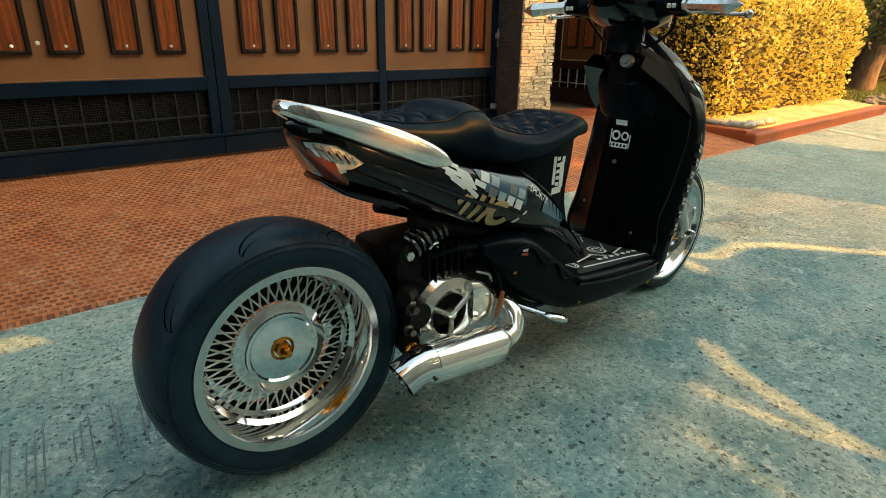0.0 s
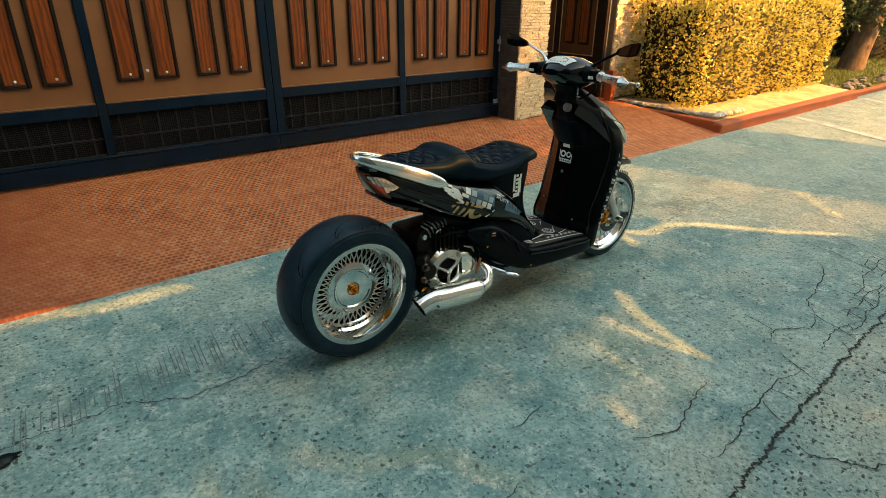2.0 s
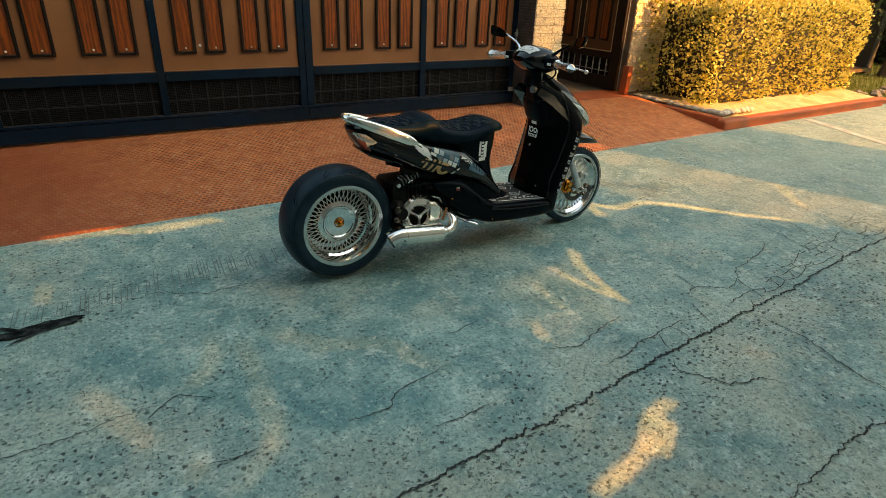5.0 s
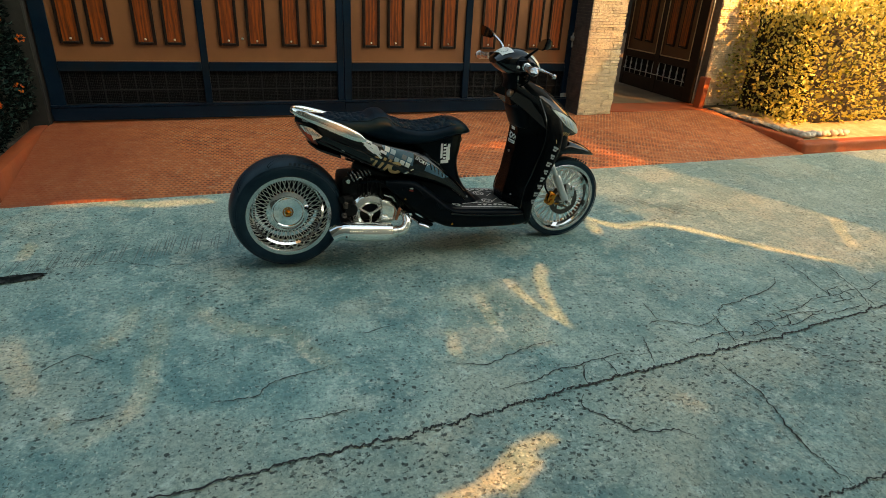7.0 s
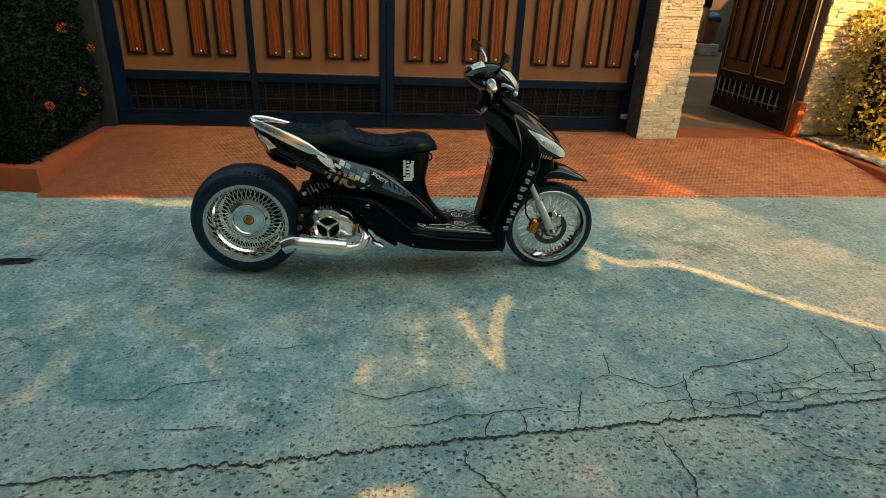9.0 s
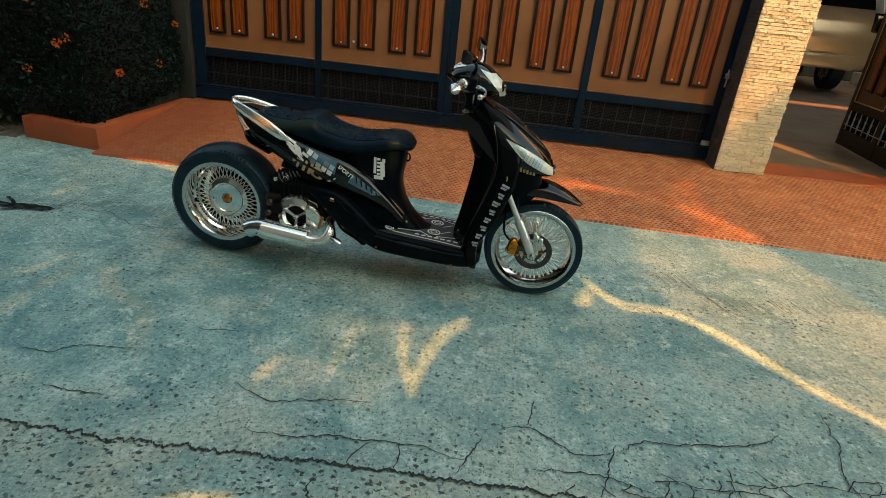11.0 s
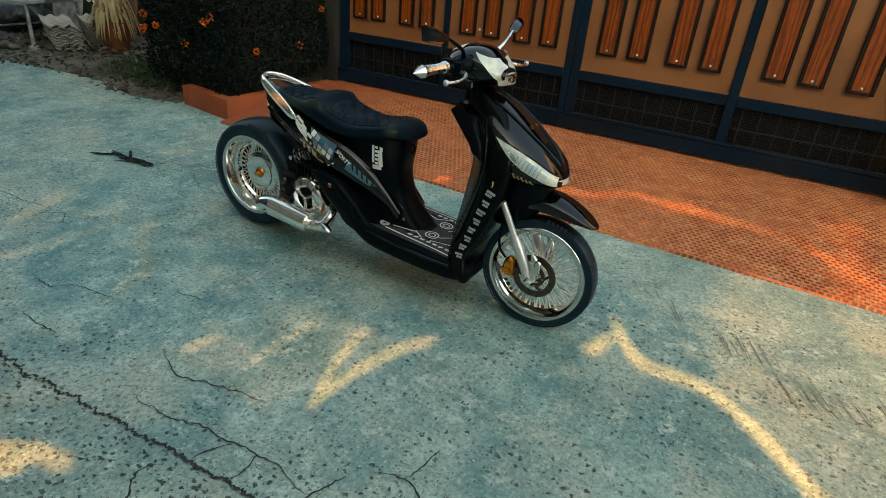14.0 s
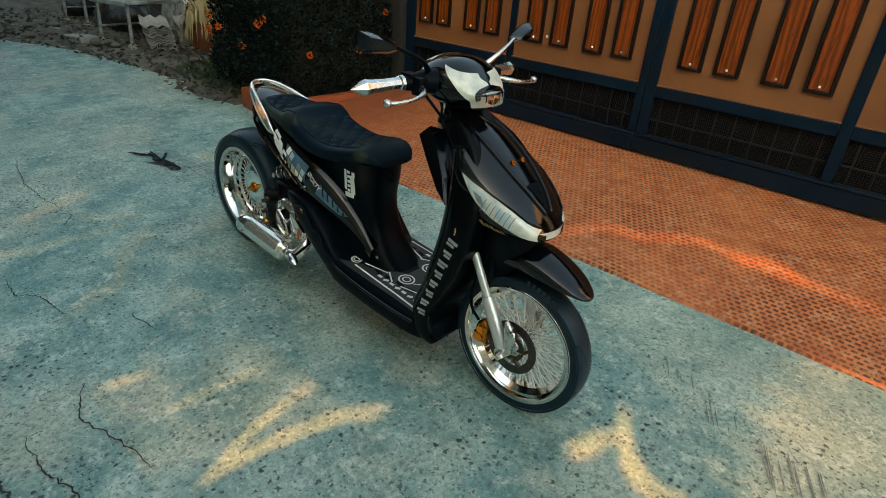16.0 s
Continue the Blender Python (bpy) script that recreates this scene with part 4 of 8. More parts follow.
def build_column(name, x0, x1, y_front, y_back, z_top, label):
    col = thing(name, ((x0 + x1) / 2, (y_front + y_back) / 2, SILL_Z), label, "pillar", kind="structure")
    part("core", box(x0 + 0.012, x1 - 0.012, y_front + 0.012, y_back, 0.1, z_top, 0.004), M_MORTAR, col)
    return col


COL_A = build_column("wall_pillar_1", 3.352, 3.722, 3.105, 3.62, 2.25, "gate pillar clad in pale cream split stone")
# flank turned from the sun, its shade painted as dark stone
part("side_cladding", join_bm([box(3.346 + 0.003 * (k % 3), 3.3635, 3.11, 3.6, 0.203 + 0.028 * k, 0.203 + 0.028 * k + 0.0265) for k in range(70)]), M_STONE_SIDE, COL_A, "stone edges on the pillar's flank, darkened for its shade")
COL_B = build_column("wall_pillar_2", 5.07, 5.62, 3.36, 3.70, 2.25, "sunlit gate pillar clad in pale split stone")
part("guard_post", moved(box(-0.035, 0.035, -0.045, 0.045, 0.0, 0.33, 0.006), Matrix.Translation((4.955, 3.255, 0.2)) @ Matrix.Rotation(radians(3), 4, 'Y')), M_ORANGE, COL_B, "short orange kerb post")
# near-black base: the jamb's shade is put into its colour
M_JAMB = surface("shaded_jamb_render", (0.010, 0.012, 0.012), (0.022, 0.023, 0.022), 4, 0.9, bump=0.003, bump_scale=40)
COL_C = solid("wall_pillar_3", box(-1.30, -1.05, 3.30, 3.62, 0.02, 2.3, 0.01), M_JAMB, "grey-brown gate jamb pillar with its shade darkened into the colour", "pillar", kind="structure")

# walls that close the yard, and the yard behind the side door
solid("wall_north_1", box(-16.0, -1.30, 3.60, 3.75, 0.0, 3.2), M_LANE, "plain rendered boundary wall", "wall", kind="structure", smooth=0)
# this wall's top and the lintel are unseen, raised to block the sun
solid("wall_north_2", box(5.62, 9.2, 3.48, 3.64, 0.0, 3.0), M_WALL, "cream rendered boundary wall behind the hedge", "wall", kind="structure", smooth=0)
solid("lintel", box(3.722, 5.07, 3.42, 3.60, 2.25, 3.0), M_WALL, "unseen plain lintel over the side door, raised to block sun", "wall", kind="structure", smooth=0)
solid("floor", box(-2.0, 12.0, 3.55, 13.0, 0.15, 0.203), M_GARAGE, "dusty tan concrete yard floor", "floor", kind="structure", smooth=0)
solid("wall_back", box(-2.0, 12.0, 13.0, 13.2, 0.0, 4.0), M_LANE, "plain far wall of the yard", "wall", kind="structure", smooth=0)
solid("wall_yard_west", box(-2.2, -2.0, 3.62, 13.2, 0.0, 4.0), M_LANE, "plain yard wall", "wall", kind="structure", smooth=0)
solid("wall_yard_east", box(12.0, 12.2, 3.64, 13.2, 0.0, 4.0), M_LANE, "plain yard wall", "wall", kind="structure", smooth=0)
solid("door_sill", box(3.722, 5.05, 3.18, 3.56, 0.19, 0.212, 0.004), M_ORANGE, "flush orange threshold of the side door", "threshold", kind="structure")


def build_side_door():
    """The open gate leaf: built flat along x from the hinge, then swung in."""
    door = thing("side_gate", (0, 0, 0), "open dark brown side gate with wooden slats and a spindle grille", "gate")
    ln = 1.41
    for a, b in ((0, 0.14), (0.665, 0.755), (ln - 0.065, ln)):
        part("stile", box(a, b, -0.02, 0.02, 0.015, 2.0, 0.004), M_BEZEL, door)
    part("edge_strip", box(-0.012, -0.001, -0.024, -0.014, 0.015, 2.0, 0.003), M_GALV, door, "pale worn hinge edge")
    for a, b in ((0.14, 0.665), (0.755, ln - 0.065)):
        for z0, z1 in ((0.015, 0.165), (0.36, 0.44), (1.92, 2.0)):
            part("rail", box(a, b, -0.017, 0.017, z0, z1, 0.004), M_BEZEL, door)
        part("backing_sheet", box(a, b, -0.010, -0.006, 0.165, 0.36), M_BACKING, door, "dark sheet behind the spindles")
        part("sheet_panel", box(a, b, -0.006, 0.006, 0.44, 1.92), M_TANDARK, door, "brown sheet")
        for s in (-1, 1):
            for p, q in ((a, a + 0.012), (b - 0.012, b)):
                part("bead", box(p, q, s * 0.0175 - 0.004, s * 0.0175 + 0.004, 0.452, 1.92, 0.002), M_BEAD, door, "pale tan edge bead")
            part("bead", box(a, b, s * 0.0175 - 0.004, s * 0.0175 + 0.004, 0.44, 0.4515, 0.002), M_BEAD, door)
    for xc in (0.304, 0.525, 0.937, 1.156):
        part("slat_frame", box(xc - 0.078, xc + 0.078, -0.022, 0.022, 0.555, 1.8, 0.01), M_BEZEL, door)
        sl = part("slat", box(xc - 0.054, xc + 0.054, -0.028, 0.028, 0.58, 1.775, 0.004), M_WOOD, door, "reddish brown wooden slat")
        for s in (-1, 1):
            part("bolt_cap", lathe_y([(0.0005, -0.006), (0.007, -0.005), (0.009, 0.0)], (xc, 0.030 * s - 0.002, 0.64), 10), M_WHITE, sl)
    for k in range(11):
        x = 0.19 + k * 0.114
        for s in (-1, 1):
            part("spindle", tube([(x, s * 0.015, 0.17), (x, s * 0.015, 0.21), (x, s * 0.015, 0.235), (x, s * 0.015, 0.265), (x, s * 0.015, 0.295), (x, s * 0.015, 0.32), (x, s * 0.015, 0.355)], [0.005, 0.005, 0.010, 0.006, 0.010, 0.005, 0.005], 8), M_SILVERV, door, "pale turned spindle")
    for s in (-1, 1):
        part("grille_bar", box(0.14, ln - 0.065, s * 0.026 - 0.003, s * 0.026 + 0.003, 0.216, 0.224), M_GALV, door)
    door.location = (4.975, 3.40, SILL_Z + 0.005)
    door.rotation_euler = (0, 0, radians(86.3))
    for ob in door.children:
        ob.matrix_parent_inverse = Matrix.Identity(4)
    return door


M_BEAD = surface("pale_bead_paint", (0.42, 0.27, 0.15), (0.52, 0.35, 0.20), 9, 0.4)
M_TANDARK = surface("brown_gate_sheet", (0.085, 0.036, 0.014), (0.12, 0.052, 0.02), 3, 0.4, 0.5)
build_side_door()


# ---- leaves ----
def leaf_cloud(name, points, dirs, sizes, material, rng, narrow=0.45, fold=0.25, droop=0.0):
    """Many small folded leaves, four triangles each."""
    n = len(points)
    d = dirs / (np.linalg.norm(dirs, axis=1, keepdims=True) + 1e-9)
    ref = rng.normal(size=(n, 3))
    side = np.cross(d, ref)
    side /= np.linalg.norm(side, axis=1, keepdims=True) + 1e-9
    up = np.cross(side, d)
    s = sizes[:, None]
    base = points
    tip = points + d * s
    mid = points + d * s * 0.5 + up * s * 0.06
    left = points + d * s * 0.45 + side * s * narrow * 0.5 + up * s * fold * 0.5
    right = points + d * s * 0.45 - side * s * narrow * 0.5 + up * s * fold * 0.5
    v = np.stack([base, left, tip, right, mid], axis=1).reshape(-1, 3)
    k = (np.arange(n) * 5)[:, None]
    f = np.concatenate([k + np.array([[0, 4, 1]]), k + np.array([[1, 4, 2]]), k + np.array([[2, 4, 3]]), k + np.array([[3, 4, 0]])], axis=0)
    me = bpy.data.meshes.new(name)
    me.from_pydata(v.tolist(), [], f.tolist())
    me.materials.append(material)
    return me


def box_shell(rng, n, x0, x1, y0, y1, z0, z1, faces, wave=0.06, depth=0.10):
    """Points near the wavy outside of a clipped block, with outward directions."""
    pts, outs = [], []
    areas = {"front": (x1 - x0) * (z1 - z0), "top": (x1 - x0) * (y1 - y0), "west": (y1 - y0) * (z1 - z0), "east": (y1 - y0) * (z1 - z0)}
    total = sum(areas[f] for f in faces)
    for f in faces:
        c = int(n * areas[f] / total)
        u, w, dep = rng.random(c), rng.random(c), rng.random(c) ** 1.6 * depth
        p = np.zeros((c, 3))
        o = np.zeros((c, 3))
        if f == "front":
            p[:, 0], p[:, 2], p[:, 1] = x0 + u * (x1 - x0), z0 + w * (z1 - z0), y0 + dep
            o[:, 1] = -1
        elif f == "top":
            p[:, 0], p[:, 1], p[:, 2] = x0 + u * (x1 - x0), y0 + w * (y1 - y0), z1 - dep
            o[:, 2] = 1
        else:
            p[:, 1], p[:, 2] = y0 + u * (y1 - y0), z0 + w * (z1 - z0)
            p[:, 0] = x0 + dep if f == "west" else x1 - dep
            o[:, 0] = -1 if f == "west" else 1
        # round the corners and let the surface swell and sink
        cx, cy, cz = (x0 + x1) / 2, (y0 + y1) / 2, (z0 + z1) / 2
        q = np.stack([(p[:, 0] - cx) / (x1 - x0), (p[:, 1] - cy) / (y1 - y0), (p[:, 2] - cz) / (z1 - z0)], axis=1)
        bulge = (np.sin(p[:, 0] * 5.1 + p[:, 2] * 3.0) + np.sin(p[:, 1] * 6.3 + p[:, 0] * 2.2) + np.sin(p[:, 2] * 7.7 + p[:, 1] * 3)) / 3
        p += o * (wave * bulge)[:, None]
        edge = np.clip(np.sort(np.abs(q), axis=1)[:, 1] - 0.40, 0, 0.1)
        p -= o * (edge * 1.3)[:, None]
        pts.append(p)
        outs.append(o)
    return np.concatenate(pts), np.concatenate(outs)


def wavy_block(x0, x1, y0, y1, z0, z1, seed, amount=0.04, step=0.12):
    bm = bmesh.new()
    bmesh.ops.create_cube(bm, size=1)
    cuts = int(max(x1 - x0, y1 - y0, z1 - z0) / step / 2)
    bmesh.ops.subdivide_edges(bm, edges=bm.edges[:], cuts=min(cuts, 14), use_grid_fill=True)
    for v in bm.verts:
        p = Vector(((x0 + x1) / 2 + v.co.x * (x1 - x0), (y0 + y1) / 2 + v.co.y * (y1 - y0), (z0 + z1) / 2 + v.co.z * (z1 - z0)))
        v.co = p + Vector((noise.noise(p * 4 + Vector((seed, 0, 0))), noise.noise(p * 4 + Vector((0, seed, 9))), noise.noise(p * 4 + Vector((5, 0, seed))))) * amount
    return bm


# ---- golden hedge in its kerbed bed ----
def build_bed():
    kerb = [
        box(5.055, 8.70, 1.985, 2.105, -0.02, 0.150, 0.038, 4),
        moved(box(-0.045, 0.045, 0.0, 1.29, -0.02, 0.165, 0.018, 3), Matrix.Translation((5.10, 2.066, 0.0)) @ Matrix.Rotation(radians(-0.5), 4, "Z")),
        box(8.70, 13.5, 2.05, 2.13, -0.02, 0.11, 0.02, 3)]
    for k in kerb:
        for v in k.verts:
            v.co += Vector((0, 0.006 * noise.noise(v.co * 3), 0.004 * noise.noise(v.co * 5)))
    solid("kerb", join_bm(kerb), M_ORANGE, "orange painted concrete kerb round the hedge bed", "kerb", kind="structure")
    soil = bmesh.new()
    rows = []
    for j in range(8):
        y = 2.075 + j * 0.19
        rows.append([soil.verts.new((5.14 + i * 0.118, y, 0.140 + 0.022 * noise.noise(Vector((i * 0.9, j * 0.9, 0))) + 0.05 * min(1, j / 3))) for i in range(31)])
    for a, b in zip(rows, rows[1:]):
        for i in range(30):
            soil.faces.new((a[i], a[i + 1], b[i + 1], b[i]))
    solid("bed_soil", soil, M_SAND, "pale dry sandy soil in the hedge bed", "soil", kind="structure")
    rnd = random.Random(3)
    pebs = []
    for k in range(4):
        bm = bmesh.new()
        bmesh.ops.create_icosphere(bm, subdivisions=2, radius=1)
        for v in bm.verts:
            v.co *= 1 + 0.3 * noise.noise(v.co * 1.1 + Vector((k * 4, 0, 0)))
        pebs.append(finish("pebble", bm, M_PEBBLE, 60))
    row = thing("pebble_border", (5.2, 2.7, 0.165), "row of pale rounded pebbles edging the hedge bed", "pebbles")
    for i in range(70):
        u = i / 69
        if u < 0.62:
            x, y = 5.19 + rnd.uniform(-0.02, 0.03), 3.25 - u / 0.62 * 1.10
        else:
            x, y = 5.20 + (u - 0.62) / 0.38 * 0.62, 2.15 + rnd.uniform(-0.02, 0.03)
        s = rnd.uniform(0.024, 0.042)
        m = Matrix.Translation((x, y, 0.163 + s * 0.5)) @ Matrix.Rotation(rnd.uniform(0, 6), 4, "Z") @ Matrix.Diagonal((s * rnd.uniform(0.8, 1.3), s, s * 0.75, 1))
        piece("pebble", rnd.choice(pebs), row, m)


M_SAND = surface("dry_sandy_soil", (0.36, 0.27, 0.16), (0.56, 0.44, 0.28), 9, 0.95, bump=0.01, bump_scale=40, stain=(0.30, 0.24, 0.10), stain_scale=4)
build_bed()


def build_hedge():
    rng = np.random.default_rng(8)
    hedge = thing("hedge", (6.9, 2.9, 0.16), "clipped golden yellow-green hedge in full sun", "hedge")
    x0, x1, y0, y1, z0, z1 = 5.27, 8.62, 2.40, 3.40, 0.20, 1.34
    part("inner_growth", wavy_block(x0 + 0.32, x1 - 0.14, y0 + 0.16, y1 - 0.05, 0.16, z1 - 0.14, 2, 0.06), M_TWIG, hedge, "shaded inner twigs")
    pts, outs = box_shell(rng, 34000, x0, x1, y0, y1, z0, z1, ("front", "top", "west", "east"), 0.13, 0.24)
    # leaves grow in tufts, with dark gaps between them
    tuft = np.sin(pts[:, 0] * 47 + pts[:, 2] * 13) + np.sin(pts[:, 2] * 53 - pts[:, 1] * 29) + np.sin(pts[:, 1] * 41 + pts[:, 0] * 19) + rng.normal(0, 0.7, len(pts))
    pts, outs = pts[tuft > -0.35], outs[tuft > -0.35]
    dirs = outs * 0.9 + rng.normal(size=pts.shape) * 0.65 + np.array([0, 0, 0.25])
    me = leaf_cloud("foliage", pts, dirs, rng.uniform(0.024, 0.055, len(pts)), M_LEAF_Y, rng, 0.66)
    ob = piece("foliage", me, hedge, Matrix.Identity(4))
    tagged(ob, "dense small golden leaves", kind="stuff")


build_hedge()


# ---- shrub in the orange planter ----
def build_planter():
    bm = join_bm([
        moved(box(0.0, 0.56, 0.0, 0.09, -0.06, 0.205, 0.012, 2), Matrix.Translation((-1.62, 2.145, 0)) @ Matrix.Rotation(radians(-9), 4, "Z")),
        box(-1.155, -1.065, 2.075, 3.30, -0.02, 0.205, 0.012, 2),
        box(-1.705, -1.615, 2.155, 3.44, -0.05, 0.20, 0.012, 2)])
    for v in bm.verts:
        v.co += Vector((0.004 * noise.noise(v.co * 4), 0.005 * noise.noise(v.co * 3), 0.004 * noise.noise(v.co * 5)))
    pl = solid("planter", bm, M_ORANGE, "low orange painted concrete planter beside the gate", "planter")
    solid("planter_soil", box(-1.63, -1.14, 2.19, 3.44, 0.0, 0.17), M_DIRT, "dark soil in the planter", "soil", kind="structure", smooth=0)


build_planter()


def build_shrub():
    rng = np.random.default_rng(5)
    shrub = thing("shrub", (-1.6, 2.8, 0.17), "clipped dark green shrub with orange flower clusters", "shrub")
    x0, x1, y0, y1, z0, z1 = -2.15, -1.10, 2.12, 3.36, 0.20, 1.75
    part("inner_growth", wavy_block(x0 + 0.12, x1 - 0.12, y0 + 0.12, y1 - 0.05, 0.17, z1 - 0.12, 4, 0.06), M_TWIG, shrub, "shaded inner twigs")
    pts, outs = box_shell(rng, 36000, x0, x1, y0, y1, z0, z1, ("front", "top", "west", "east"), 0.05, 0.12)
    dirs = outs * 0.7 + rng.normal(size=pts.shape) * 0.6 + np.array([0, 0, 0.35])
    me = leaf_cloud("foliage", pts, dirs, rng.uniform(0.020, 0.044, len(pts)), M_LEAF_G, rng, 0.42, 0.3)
    tagged(piece("foliage", me, shrub, Matrix.Identity(4)), "dense narrow dark green leaves", kind="stuff")
    rnd = random.Random(14)
    spots = [("f", rnd.uniform(x0 + 0.05, x1 - 0.08), rnd.uniform(0.42, 1.3)) for _ in range(15)] + [("e", rnd.uniform(y0 + 0.1, y1 - 0.2), rnd.uniform(0.45, 1.3)) for _ in range(5)]
    for side, u, z in spots:
        c = np.array([u, y0 - 0.03, z]) if side == "f" else np.array([x1 + 0.03, u, z])
        count = rnd.choice((26, 40, 60))
        p = rng.normal(size=(count, 3))
        p /= np.linalg.norm(p, axis=1, keepdims=True)
        r = rnd.uniform(0.014, 0.026)
        fl = leaf_cloud("flower", c + p * r, p + rng.normal(size=p.shape) * 0.5, rng.uniform(0.012, 0.02, count), M_PETAL, rng, 0.8)
        tagged(piece("flower", fl, shrub, Matrix.Identity(4)), "round orange flower cluster")


build_shrub()


# ---- scooter ----
CY = 1.030                                   # centre plane
REAR = (0.412, CY, 0.270)
FCY = CY - 0.014                             # the front wheel stands a little off
FRONT = (1.914, FCY, 0.231)
SCOOTER = thing("motor_scooter", (1.2, CY, 0.0), "lowered glossy black motor scooter with wide chrome wire rear wheel", "scooter")


def table(stations, count=90):
    return np.array(spline(stations, count))


class Skin:
    """Looks up the near flank of a hull that was lofted along x."""

    def __init__(self, stations, y0, power=2.6, top=None):
        self.t, self.y0, self.p, self.top = table(stations), y0, power, top

    def side(self, x, z, off=0.0015, far=False):
        zt, zb, hw = (np.interp(x, self.t[:, 0], self.t[:, k]) for k in (1, 2, 3))
        zm, hh = (zt + zb) / 2, (zt - zb) / 2
        q = max(-0.999, min(0.999, (z - zm) / hh))
        p = self.top if self.top and q > 0 else self.p
        y = (hw + off) * (1 - abs(q) ** p) ** (1 / p)
        return Vector((x, self.y0 + (y if far else -y), z + off * q))

    def crest(self, x, y, off=0.0015):
        zt, zb, hw = (np.interp(x, self.t[:, 0], self.t[:, k]) for k in (1, 2, 3))
        zm, hh = (zt + zb) / 2, (zt - zb) / 2
        p = self.top or self.p
        q = max(-0.999, min(0.999, y / hw))
        return Vector((x, self.y0 + y, zm + (hh + off) * (1 - abs(q) ** p) ** (1 / p)))


class SkinZ:
    """The same for a hull lofted along z."""

    def __init__(self, stations, y0, power=3.0):
        self.t, self.y0, self.p = table(stations), y0, power

    def _at(self, z):
        xa, xb, hw = (np.interp(z, self.t[:, 0], self.t[:, k]) for k in (1, 2, 3))
        return (xa + xb) / 2, (xb - xa) / 2, hw

    def side(self, x, z, off=0.0015, far=False):
        xm, hl, hw = self._at(z)
        q = max(-0.999, min(0.999, (x - xm) / hl))
        y = (hw + off) * (1 - abs(q) ** self.p) ** (1 / self.p)
        return Vector((x, self.y0 + (y if far else -y), z))

    def back(self, y, z, off=0.0015):
        xm, hl, hw = self._at(z)
        q = max(-0.999, min(0.999, y / hw))
        return Vector((xm - (hl + off) * (1 - abs(q) ** self.p) ** (1 / self.p), self.y0 + y, z))


def decal(fn, quads, nu=8, nv=4):
    """Thin vinyl: each quad (four corners in the skin's two measures) laid on a skin."""
    bm = bmesh.new()
    for q in quads:
        rows = []
        for j in range(nv + 1):
            v = j / nv
            row = []
            for i in range(nu + 1):
                u = i / nu
                a = [(1 - u) * q[0][k] + u * q[1][k] for k in (0, 1)]
                b = [(1 - u) * q[3][k] + u * q[2][k] for k in (0, 1)]
                row.append(bm.verts.new(fn((1 - v) * a[0] + v * b[0], (1 - v) * a[1] + v * b[1])))
            rows.append(row)
        for a, b in zip(rows, rows[1:]):
            for i in range(nu):
                bm.faces.new((a[i], a[i + 1], b[i + 1], b[i]))
    bmesh.ops.recalc_face_normals(bm, faces=bm.faces[:])
    return bm


def bar(cx, cy, ln, wd, turn):
    """A turned rectangle in two measures, as a quad."""
    c, s = math.cos(turn), math.sin(turn)
    return [(cx + u * c - v * s, cy + u * s + v * c) for u, v in ((-ln / 2, -wd / 2), (ln / 2, -wd / 2), (ln / 2, wd / 2), (-ln / 2, wd / 2))]


def arc_quads(cx, cy, r0, r1, a0, a1, n, sx=1.0):
    out = []
    for i in range(n):
        a, b = (a0 + (a1 - a0) * k / n for k in (i, i + 1))
        out.append([(cx + r0 * math.cos(a) * sx, cy + r0 * math.sin(a)), (cx + r1 * math.cos(a) * sx, cy + r1 * math.sin(a)),
                    (cx + r1 * math.cos(b) * sx, cy + r1 * math.sin(b)), (cx + r0 * math.cos(b) * sx, cy + r0 * math.sin(b))])
    return out


